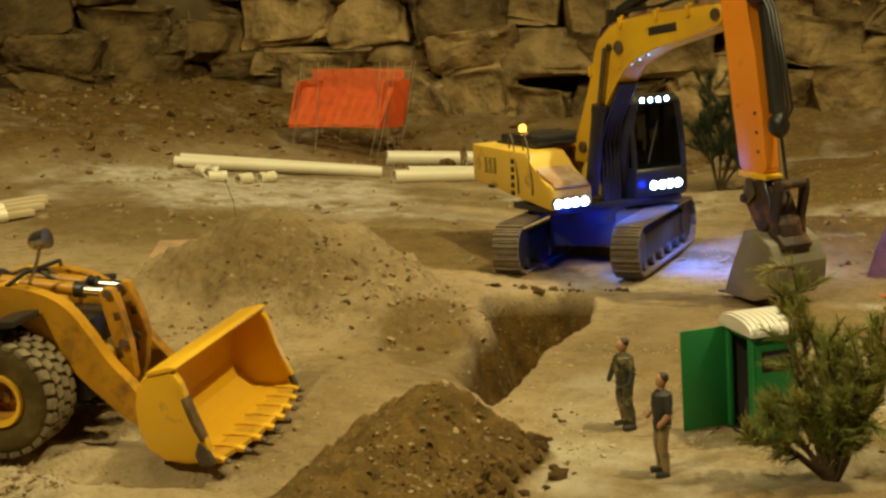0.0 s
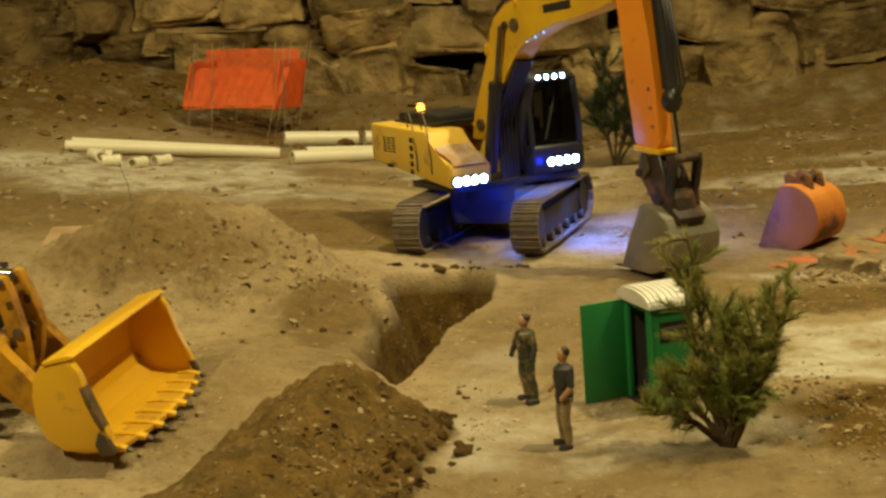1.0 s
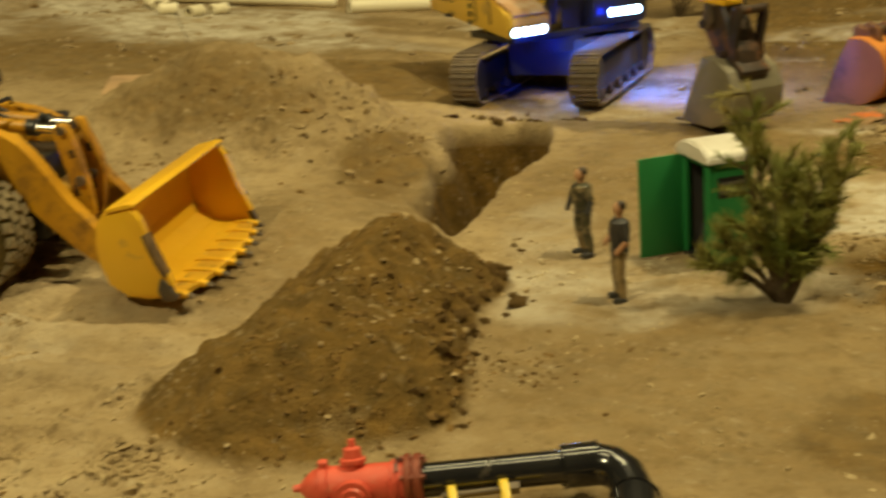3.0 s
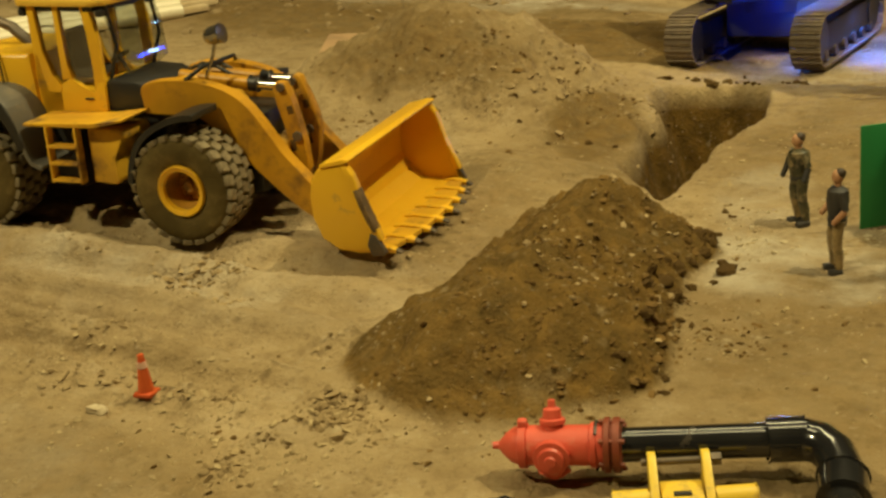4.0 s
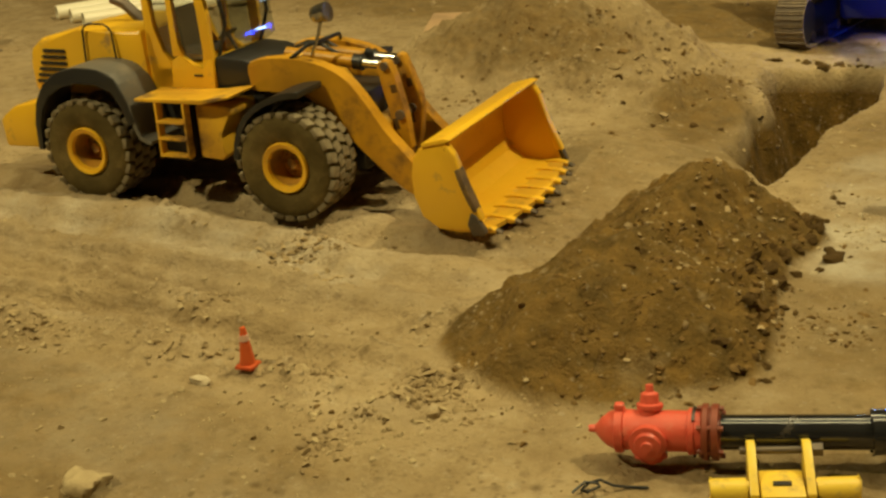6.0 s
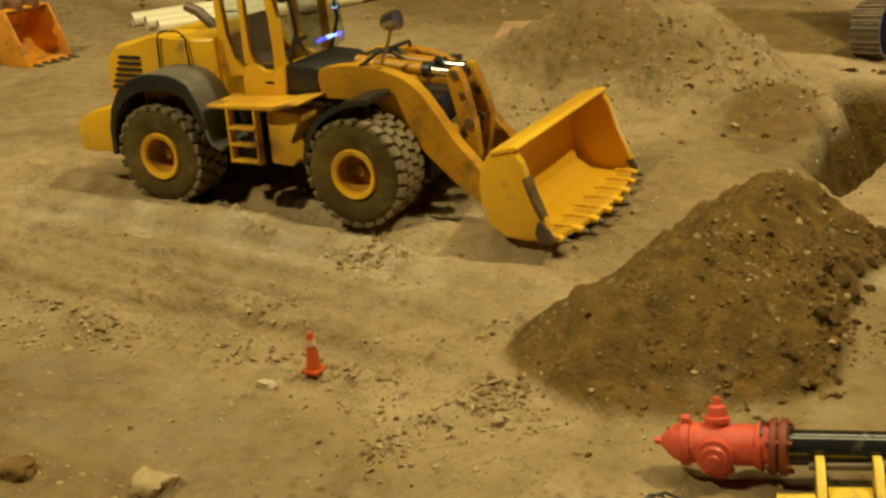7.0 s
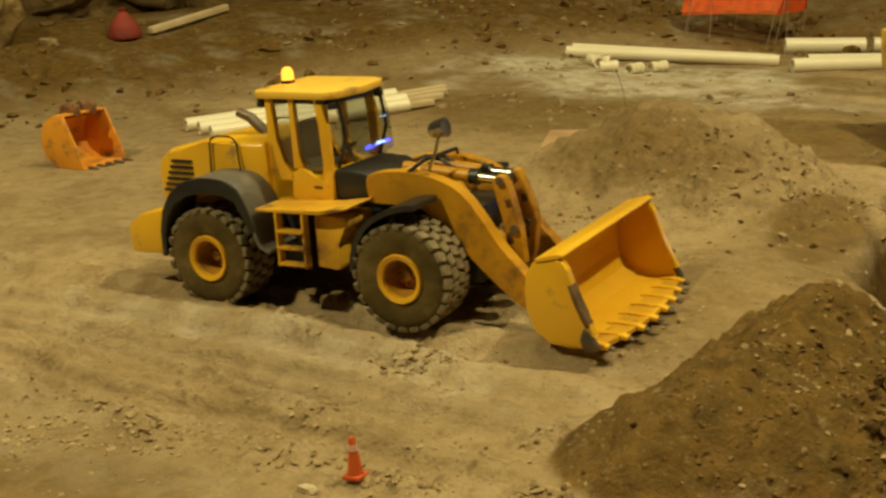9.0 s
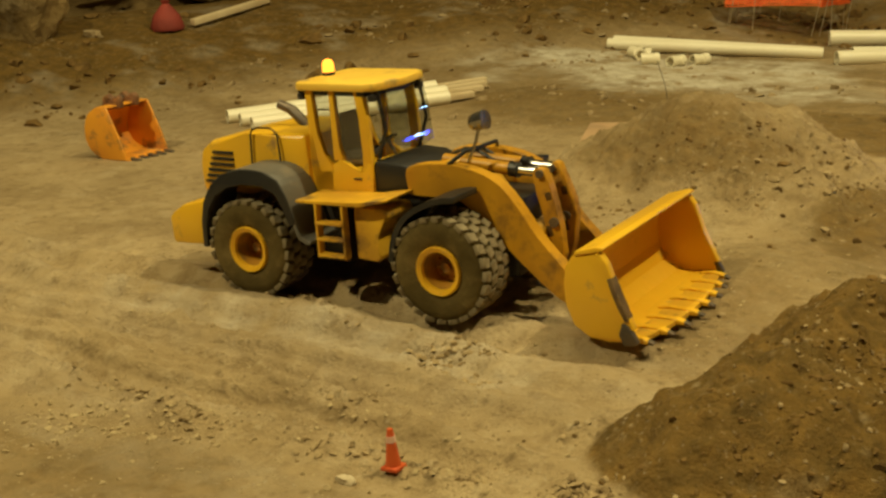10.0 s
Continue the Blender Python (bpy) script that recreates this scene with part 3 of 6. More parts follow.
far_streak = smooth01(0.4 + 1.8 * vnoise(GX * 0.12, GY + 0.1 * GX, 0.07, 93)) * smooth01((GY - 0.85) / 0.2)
damp_shade = np.maximum(damp_shade, np.maximum(0.10 * streak, 0.45 * far_streak))
dust = np.maximum(dust, 0.55 * smooth01(1.7 * vnoise(GX * 0.12, GY + 0.1 * GX, 0.06, 94) - 0.3) * smooth01((GY - 0.95) / 0.2) * smooth01((GX - 0.7) / 0.3))
dust = np.maximum(dust, 0.14 * smooth01(0.3 + 1.4 * vnoise(GX * 0.14, lane, 0.035, 96)) * smooth01((0.50 - GX) / 0.15) * smooth01((0.05 - GY) / 0.1) * (1 - smooth01(ridge_z / 0.01)))
on_bank = np.maximum(smooth01((GY - 2.10) / 0.2), smooth01((bank_left(GX, GY) - 0.1) / 0.3))
dust = np.maximum(dust, 0.30 * on_bank * smooth01(1.5 * vnoise(GX, GY * 1.6, 0.13, 101) + 1.0 * vnoise(GX, GY, 0.04, 102) - 0.35))
# brighter spot-lit band before the loader, put into the colour as dust
dust = np.maximum(dust, 0.42 * smooth01((0.060 - np.abs(GY + 0.165 + 0.06 * GX)) / 0.03) * smooth01((GX + 0.35) / 0.1) * smooth01((0.36 - GX) / 0.1))
dust = dust * (1 - smooth01(ridge_z / 0.008))
for key, values in (("dust", dust), ("damp_shade", damp_shade)):
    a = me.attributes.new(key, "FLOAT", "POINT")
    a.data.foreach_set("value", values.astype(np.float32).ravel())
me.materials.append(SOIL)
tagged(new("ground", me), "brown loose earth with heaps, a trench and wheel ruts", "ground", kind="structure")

# ---------------------------------------------------------------- room shell
shell = Mesh()
shell.box((0, 6.1, 1.6), (12.4, 0.2, 4.4))
tagged(new("wall_north", shell.data("wall_north", PLASTER)), "plain dark hall wall", "wall", kind="structure")
for nm, c, s in (("wall_south", (0, -6.1, 1.6), (12.4, 0.2, 4.4)), ("wall_east", (6.1, 0, 1.6), (0.2, 12.0, 4.4)), ("wall_west", (-6.1, 0, 1.6), (0.2, 12.0, 4.4))):
    tagged(new(nm, Mesh().box(c, s).data(nm, PLASTER)), "plain dark hall wall", "wall", kind="structure")
tagged(new("ceiling", Mesh().box((0, 0, 3.9), (12.4, 12.4, 0.2)).data("ceiling", PLASTER)), "plain dark hall ceiling", "ceiling", kind="structure")


# ---------------------------------------------------------------- wheel loader
def tilt_y(deg):
    return Matrix.Rotation(radians(deg), 4, "Y")


LOADER_AT = pose(0.0122, 0.0020, 0.0068, 1.43, 0.0, 0.58)
WR, WW = 0.0552, 0.047          # wheel radius and width


def loader_tyre():
    """Tyre of an earth mover: rounded carcass with two rows of staggered block lugs."""
    g = Mesh()
    w = WW / 2
    g.slot = 0
    prof = [(0.0246, -w * 0.84), (0.0300, -w * 0.98), (0.0420, -w * 1.03), (0.0490, -w * 0.99), (0.0520, -w * 0.88), (0.0524, 0), (0.0520, w * 0.88),
            (0.0490, w * 0.99), (0.0420, w * 1.03), (0.0300, w * 0.98), (0.0246, w * 0.84), (0.0240, 0), (0.0246, -w * 0.84)]
    g.lathe(prof, n=48)
    return g


def lug_places():
    """Poses of the tread blocks, four staggered rows, about the wheel's axis."""
    w, k = WW / 2, 24
    tread = []
    for row, (y0, off) in enumerate(((-w * 0.76, 0.0), (-w * 0.22, 0.5), (w * 0.28, 0.0), (w * 0.77, 0.5))):
        for i in range(k):
            tread.append(Matrix.Rotation((i + off) * 2 * math.pi / k, 4, "Z") @ Matrix.Translation((0.0530, 0, y0)) @ Matrix.Rotation(radians(14 if row % 2 else -14), 4, "X"))
    return tread


def loader_rim():
    """A bright outer ring round a deep, darker orange dish with its hub and bolts."""
    g = Mesh()
    w = WW / 2
    g.slot = 1
    g.lathe([(0.0, -w * 0.22), (0.0074, -w * 0.22), (0.0078, -w * 0.02), (0.0130, w * 0.04), (0.0169, w * 0.06), (0.0183, -w * 0.50), (0.0192, -w * 0.80)], n=40)
    g.slot = 0
    g.lathe([(0.0192, -w * 0.80), (0.0199, -w * 0.96), (0.0247, -w * 1.05), (0.0258, -w * 0.98), (0.0256, -w * 0.80), (0.0234, -w * 0.5), (0.0234, w * 0.8), (0.0256, w * 0.9), (0.0247, w), (0.0, w * 0.9)], n=40)
    g.slot = 1
    for i in range(10):
        a = i * 2 * math.pi / 10
        g.cyl((0.0125 * math.cos(a), 0.0125 * math.sin(a), -w * 0.16), (0.0125 * math.cos(a), 0.0125 * math.sin(a), 0.0), 0.0011, n=6)
    g.cyl((0, 0, -w * 0.38), (0, 0, -w * 0.1), 0.0052, n=10)
    return g


LX = Matrix.Rotation(radians(-90), 4, "X")      # wheel axis along y, outer face to -y
loader = thing("wheel_loader", "yellow articulated wheel loader model with dusty tyres on earth", "wheel loader", LOADER_AT)
rim_me = loader_rim().data("wheel", [YELLOW, DISH_ORANGE])
tyre_me = loader_tyre().data("tyre", RUBBER, smooth=50)
lug_me = Mesh().box((0, 0, 0), (0.0052, 2 * math.pi * 0.054 / 24 * 0.72, WW * 0.240), 0.0007).data("tread_lug", LUG)
TREAD = lug_places()
for x in (0.1225, -0.1225):
    for side in (-1, 1):
        w = new("wheel", rim_me)
        w.parent = loader
        wm = Matrix.Translation((x, side * (0.1025 - WW / 2), WR + 0.002)) @ Matrix.Rotation(0 if side < 0 else math.pi, 4, "Z") @ LX @ Matrix.Rotation(0.3 + x * 2, 4, "Z")
        w.matrix_local = wm
        t_ = new("tyre", tyre_me)
        t_.parent = loader
        t_.matrix_local = wm
        t_["label"] = "dusty black rubber tyre with worn block lugs"
        for data_, places in ((lug_me, TREAD),):
            for pm in places:
                o = new(data_.name, data_)
                o.parent = t_
                o.matrix_local = pm

# rear frame and engine hood
g = Mesh()
g.prism([(-0.222, 0.105), (-0.224, 0.135), (-0.220, 0.154), (-0.204, 0.1660), (-0.150, 0.1765), (-0.066, 0.1790), (-0.062, 0.105)], -0.055, 0.055, 0.006)
part("engine_hood", g, YELLOW, loader)
g = Mesh()
g.box((-0.12, 0, 0.074), (0.19, 0.095, 0.078), 0.004)
part("rear_chassis", g, BLACK, loader, "black chassis")
part("front_chassis", Mesh().box((0.105, 0, 0.078), (0.15, 0.078, 0.080), 0.004), BLACK, loader)
part("pivot_post", Mesh().cyl((0.0, 0, 0.05), (0.0, 0, 0.118), 0.014), BLACK, loader)
for x in (-0.1225, 0.1225):
    part("axle", Mesh().cyl((x, -0.06, 0.055), (x, 0.06, 0.055), 0.016), BLACK, loader)
g = Mesh()
g.prism([(-0.256, 0.047), (-0.258, 0.078), (-0.252, 0.084), (-0.236, 0.0945), (-0.196, 0.1035), (-0.192, 0.049)], -0.080, 0.080, 0.006)
part("counterweight", g, YELLOW, loader)
for side in (-1, 1):
    for i in range(6):
        z = 0.119 + i * 0.0068
        part("grille_slat", Mesh().box((-0.193 + i * 0.0015, side * 0.0556, z), (0.045 - i * 0.003, 0.003, 0.0036), 0.0008), BLACK, loader)
g = Mesh()
for i in range(7):
    g.box((-0.2235, 0, 0.112 + i * 0.006), (0.003, 0.085, 0.003), 0.0006)
part("radiator_grille", g, BLACK, loader)
# rear and front fenders: curved sheets
def finer(pts, k=3):
    """A Catmull-Rom curve through the points."""
    out = []
    for i in range(len(pts) - 1):
        p0, p1, p2, p3 = (Vector(pts[min(max(j, 0), len(pts) - 1)]) for j in (i - 1, i, i + 1, i + 2))
        for n_ in range(k):
            t = n_ / k
            out.append(tuple(0.5 * (2 * p1 + (p2 - p0) * t + (2 * p0 - 5 * p1 + 4 * p2 - p3) * t * t + (3 * p1 - p0 - 3 * p2 + p3) * t ** 3)))
    return out + [tuple(pts[-1])]


for side in (-1, 1):
    def fender(arc, y0, y1, th):
        f = Mesh()
        arc = finer(arc)
        n_ = len(arc)
        ins = []
        for i, (x, z) in enumerate(arc):
            a, b = arc[max(i - 1, 0)], arc[min(i + 1, n_ - 1)]
            dx, dz = b[0] - a[0], b[1] - a[1]
            L = math.hypot(dx, dz)
            ins.append((x + dz / L * th, z - dx / L * th))
        f.prism(arc + ins[::-1], y0, y1, 0.0008)
        return f
    rear_arc = [(-0.185, 0.056), (-0.184, 0.085), (-0.178, 0.108), (-0.165, 0.128), (-0.145, 0.1415), (-0.120, 0.1480), (-0.090, 0.1470), (-0.070, 0.1385), (-0.059, 0.118), (-0.052, 0.094), (-0.046, 0.078), (-0.034, 0.074)]
    part("rear_fender", fender(rear_arc, *sorted((side * 0.1035, side * 0.052)), 0.004), GREY, loader, "dusty grey rubber fender")
    rim_in = [(x + 0.55 * (-0.118 - x) * 0.18, z - 0.016 * max(0.0, (z - 0.070) / 0.078)) for x, z in rear_arc]
    part("fender_rim", Mesh().prism(rear_arc[:10] + rim_in[:10][::-1], *sorted((side * 0.1050, side * 0.1015)), 0.0005), BLACK, loader, "black rubber fender rim")
    front_arc = [(0.064, 0.062), (0.068, 0.082), (0.077, 0.102), (0.092, 0.117), (0.112, 0.1275), (0.130, 0.1330), (0.146, 0.1345)]
    part("front_fender", fender(front_arc, *sorted((side * 0.1030, side * 0.056)), 0.006), BLACK, loader, "black plastic fender")
    # walkway, steps, tank
    part("walkway", Mesh().prism([(-0.052, 0.1145), (0.030, 0.1155), (0.066, 0.1235), (0.067, 0.1265), (0.028, 0.1190), (-0.052, 0.1180)], *sorted((side * 0.100, side * 0.050)), 0.001), YELLOW_DIRTY, loader)
    lad = part("step_ladder", Mesh().box((-0.0255, side * 0.096, 0.086), (0.003, 0.010, 0.058), 0.0008), YELLOW_DIRTY, loader)
    part("ladder_rail", Mesh().box((0.0085, side * 0.096, 0.086), (0.003, 0.010, 0.058), 0.0008), YELLOW_DIRTY, lad)
    for z in (0.0605, 0.078, 0.0955):
        part("step", Mesh().box((-0.0085, side * 0.097, z), (0.034, 0.013, 0.0028), 0.0006), YELLOW_DIRTY, lad)
    tank = Mesh()
    tank.prism([(0.014, 0.056), (0.040, 0.054), (0.046, 0.060), (0.040, 0.084), (0.058, 0.104), (0.056, 0.112), (0.014, 0.112)], *sorted((side * 0.088, side * 0.040)), 0.003)
    part("side_tank", tank, YELLOW_DIRTY, loader)
    rail = Mesh()
    rail.tube([(-0.142, side * 0.058, 0.134), (-0.140, side * 0.058, 0.176), (-0.137, side * 0.058, 0.1815), (-0.130, side * 0.057, 0.184), (-0.112, side * 0.057, 0.184), (-0.105, side * 0.058, 0.181), (-0.102, side * 0.058, 0.176), (-0.098, side * 0.060, 0.140), (-0.086, side * 0.075, 0.128)], 0.0011, 6)
    part("hand_rail", rail, BLACK, loader)
# cab
CY = 0.050
lower = Mesh()
lower.prism([(-0.0600, 0.116), (-0.0660, 0.150), (-0.0640, 0.178), (-0.058, 0.178), (-0.054, 0.136), (0.004, 0.136), (0.008, 0.150), (0.016, 0.150), (0.016, 0.116)], -CY, CY, 0.002)
cab = part("cab", lower, YELLOW, loader)
for side in (-1, 1):
    y = side * (CY - 0.0035)
    post = Mesh()
    post.prism([(-0.064, 0.116), (-0.0645, 0.226), (-0.056, 0.226), (-0.054, 0.180), (-0.046, 0.156), (-0.036, 0.146), (-0.036, 0.116)], y - 0.0035, y + 0.0035, 0.001)
    part("rear_pillar", post, YELLOW, cab)
    post = Mesh()
    post.prism([(-0.034, 0.150), (-0.034, 0.226), (-0.027, 0.226), (-0.0265, 0.165), (-0.020, 0.153)], y - 0.003, y + 0.003, 0.001)
    part("middle_pillar", post, YELLOW, cab)
    post = Mesh()
    post.prism([(0.002, 0.118), (0.005, 0.160), (0.004, 0.200), (-0.002, 0.226), (0.008, 0.226), (0.0155, 0.195), (0.0165, 0.150), (0.014, 0.118)], y - 0.003, y + 0.003, 0.001)
    part("door_pillar", post, YELLOW, cab)
    door = Mesh()
    door.prism([(-0.036, 0.118), (-0.036, 0.146), (-0.024, 0.153), (-0.012, 0.143), (0.004, 0.139), (0.004, 0.118)], y - 0.0032, y + 0.0032, 0.001)
    d_ = part("door", door, YELLOW, cab)
    part("door_handle", Mesh().box((-0.003, y + side * 0.004, 0.132), (0.010, 0.002, 0.002), 0.0005), BLACK, d_)
    sg = Mesh().box((-0.024, y, 0.186), (0.064, 0.0008, 0.076))
    gl_ = part("side_window", sg, GLASS, cab)
    gl_.visible_shadow = False
    part("wiper_post", Mesh().tube([(0.018, side * 0.040, 0.150), (0.030, side * 0.040, 0.185), (0.023, side * 0.040, 0.226)], 0.0020, 6), BLACK, cab)
g = Mesh().prism([(0.018, 0.148), (0.034, 0.160), (0.030, 0.200), (0.022, 0.226), (0.021, 0.226), (0.029, 0.200), (0.033, 0.160), (0.017, 0.148)], -0.046, 0.046)
ws = part("windshield", g, GLASS, cab)
ws.visible_shadow = False
part("dashboard", Mesh().prism([(0.010, 0.118), (0.072, 0.120), (0.072, 0.142), (0.050, 0.150), (0.020, 0.152), (0.010, 0.148)], -0.046, 0.046, 0.003), BLACK, cab)
part("seat", Mesh().box((-0.030, 0, 0.150), (0.030, 0.034, 0.010), 0.003).box((-0.046, 0, 0.172), (0.010, 0.032, 0.046), 0.003), INTERIOR, cab)
part("steering_wheel", Mesh().lathe([(0.009, 0.0), (0.0105, 0.0012), (0.012, 0.0), (0.0105, -0.0012), (0.009, 0.0)], Matrix.Translation((0.004, 0, 0.166)) @ Matrix.Rotation(radians(-30), 4, "Y"), 20).cyl((0.004, 0, 0.166), (0.014, 0, 0.148), 0.002, n=8), BLACK, cab)
roof = Mesh()
roof.prism([(-0.079, -0.046), (-0.072, -0.0545), (0.014, -0.0545), (0.026, -0.046), (0.034, 0.0), (0.026, 0.046), (0.014, 0.0545), (-0.072, 0.0545), (-0.079, 0.046)], 0.2255, 0.2345, 0.003, "z")
# paler than the cab: light from above put into the roof's colour
part("roof", roof, PALE_YELLOW, cab, "pale yellow roof with its top light put in the colour")
part("roof_liner", Mesh().prism([(-0.076, -0.046), (0.014, -0.050), (0.030, 0.0), (0.014, 0.050), (-0.076, 0.046)], 0.2205, 0.2250, 0.0, "z"), BLACK, cab)
for s_ in (-1, 1):
    for x in (-0.072, 0.020):
        part("work_lamp", Mesh().box((x, s_ * 0.044, 0.2185), (0.008, 0.010, 0.007), 0.0015), BLACK, cab)
b_ = part("beacon", Mesh().cyl((-0.068, 0.0, 0.2345), (-0.068, 0.0, 0.238), 0.0075, 0.007, 16), BLACK, cab)
part("lens", Mesh().lathe([(0.0, 0.238), (0.0066, 0.238), (0.0064, 0.247), (0.0045, 0.251), (0.0, 0.252)], Matrix.Translation((-0.068, 0, 0)), 16), AMBER, b_, "lit amber beacon lens")
part("exhaust_pipe", Mesh().tube([(-0.100, 0.0, 0.172), (-0.108, 0.0, 0.180), (-0.126, 0.0, 0.1945), (-0.142, 0.0, 0.200)], [0.0062, 0.0062, 0.0060, 0.0056], 12), STEEL, loader)
# front frame and lift arms
front = Mesh()
front.prism([(0.062, 0.06), (0.062, 0.125), (0.080, 0.150), (0.108, 0.156), (0.118, 0.140), (0.150, 0.100), (0.160, 0.065)], -0.030, 0.030, 0.003)
part("front_frame", front, YELLOW_DIRTY, loader)
for side in (-1, 1):
    arm = Mesh()
    top = finer([(0.060, 0.1380), (0.064, 0.1500), (0.103, 0.1545), (0.142, 0.1495), (0.170, 0.1365), (0.191, 0.1130), (0.2086, 0.0880), (0.229, 0.0660), (0.246, 0.0480), (0.264, 0.0330), (0.268, 0.0225)])
    low = finer([(0.258, 0.0150), (0.232, 0.0255), (0.2125, 0.0400), (0.182, 0.0665), (0.164, 0.0850), (0.1404, 0.1045), (0.1237, 0.1190), (0.0934, 0.1200), (0.062, 0.1200)])
    arm.prism(top + low, *sorted((side * 0.053, side * 0.037)), 0.0022)
    a_ = part("lift_arm", arm, ARM_YELLOW, loader, "brown-stained yellow lift arm")
    for px, pz in ((0.256, 0.026),):
        part("pin", Mesh().cyl((px, side * 0.053, pz), (px, side * 0.036, pz), 0.0052, n=12), STEEL, a_)
    cylb = Mesh().cyl((0.080, side * 0.030, 0.075), (0.135, side * 0.033, 0.066), 0.0075, n=14)
    c_ = part("lift_cylinder", cylb, BLACK, loader)
    part("piston_rod", Mesh().cyl((0.135, side * 0.033, 0.066), (0.196, side * 0.036, 0.068), 0.0040, n=12), CHROME, c_, "polished rod")
    yc = -0.0065 + side * 0.0135
    tc_ = part("tilt_cylinder", Mesh().cyl((0.088, yc, 0.1520), (0.168, yc, 0.1462), 0.0066, n=18), ARM_YELLOW, loader)
    part("gland", Mesh().cyl((0.166, yc, 0.1463), (0.1745, yc, 0.1458), 0.0074, n=18, bevel=0.0008), BLACK, tc_, "black cylinder gland")
    part("piston_rod", Mesh().cyl((0.1740, yc, 0.1456), (0.2020, yc, 0.1447), 0.0050, n=18), CHROME, tc_, "polished chrome rod")
    # dog-leg lever with pins and pockets, dark blocks painting their inner shade
    prof = ([(0.192, 0.1450), (0.198, 0.1505), (0.205, 0.1490), (0.2110, 0.1350), (0.2165, 0.1150), (0.2215, 0.0920), (0.2250, 0.0620), (0.2200, 0.0500), (0.2075, 0.0500), (0.2070, 0.0720), (0.2050, 0.1000), (0.1960, 0.1220)] if side < 0 else
            [(0.1985, 0.1470), (0.2030, 0.1515), (0.2090, 0.1500), (0.2150, 0.1350), (0.2245, 0.1130), (0.2270, 0.0970), (0.2230, 0.0700), (0.2170, 0.0450), (0.2050, 0.0450), (0.2085, 0.0800), (0.2090, 0.1000), (0.2030, 0.1250)])
    l_ = part("bell_crank", Mesh().prism(prof, yc - 0.0058, yc + 0.0058, 0.0016), ARM_YELLOW, loader, "stained yellow dog-leg lever")
    for pz, h_ in ((0.122, 0.010), (0.086, 0.013)):
        part("pocket", Mesh().box((0.2095 if side < 0 else 0.2140, yc, pz), (0.0085, 0.0122, h_), 0.0015, m=tilt_y(-14)), DARK_BROWN, l_, "dark brown block standing for a shaded hole in the lever")
    for px, pz, r_ in ((0.2015, 0.1445, 0.0042), (0.2155, 0.0960, 0.0050), (0.2135, 0.0560, 0.0042)):
        part("pin", Mesh().cyl((px, yc - 0.0090, pz), (px, yc + 0.0090, pz), r_, n=12), STEEL, l_)
    lk = Mesh().prism([(0.236, 0.060), (0.247, 0.062), (0.2655, 0.068), (0.2655, 0.058), (0.250, 0.048), (0.238, 0.048)], *sorted((side * 0.034, side * 0.028)), 0.0015)
    part("bucket_link", lk, STEEL, loader)
    if side > 0:
        continue
    part("headlamp", Mesh().lathe([(0.0, -0.0120), (0.0045, -0.0112), (0.0078, -0.0080), (0.0092, -0.0020), (0.0094, 0.0050), (0.0098, 0.0056), (0.0098, 0.0080), (0.0, 0.0074)], Matrix.Translation((0.145, side * 0.042, 0.1985)) @ Matrix.Rotation(radians(76), 4, "Y"), 20)
              .tube([(0.144, side * 0.042, 0.192), (0.140, side * 0.042, 0.178), (0.130, side * 0.042, 0.156)], 0.0018, 6), LAMP_GREY, loader, "grey work lamp on a stalk")
part("arm_cross_tube", Mesh().cyl((0.196, -0.040, 0.086), (0.196, 0.040, 0.086), 0.011, n=18), YELLOW_DIRTY, loader)
for y in (-0.006, 0.006):
    part("hose", Mesh().tube([(0.080, y, 0.150), (0.098, y, 0.1590), (0.122, y, 0.1590), (0.140, y, 0.1500)], 0.0020, 6), BLACK, loader)
part("lamp_bar", Mesh().tube([(0.110, -0.050, 0.154), (0.118, -0.030, 0.163), (0.122, 0.030, 0.163), (0.112, 0.050, 0.154)], 0.0022, 6), BLACK, loader)
# bucket
BW = 0.113
WORN = mat("worn_brown_steel", (0.20, 0.12, 0.045), 0.6, 0.2, colour2=(0.10, 0.065, 0.03), scale=60, spots=(0.40, 0.25, 0.06), spot_scale=50, spot_at=0.58, bump=0.4, bump_scale=150)
shellp = [(0.304, 0.1000), (0.2760, 0.0916), (0.2690, 0.0814), (0.2665, 0.0647), (0.2680, 0.0442), (0.2760, 0.0247), (0.292, 0.0144), (0.3106, 0.0126), (0.3330, 0.0148)]
inn = [(0.3330, 0.0168), (0.3114, 0.0150), (0.294, 0.0170), (0.2785, 0.0267), (0.2710, 0.0451), (0.2695, 0.0647), (0.2718, 0.0807), (0.2782, 0.0896), (0.3045, 0.0977)]
bk = part("bucket", Mesh().prism(shellp + inn, -BW, BW, 0.0006), YELLOW, loader, "yellow bucket with worn steel lip")
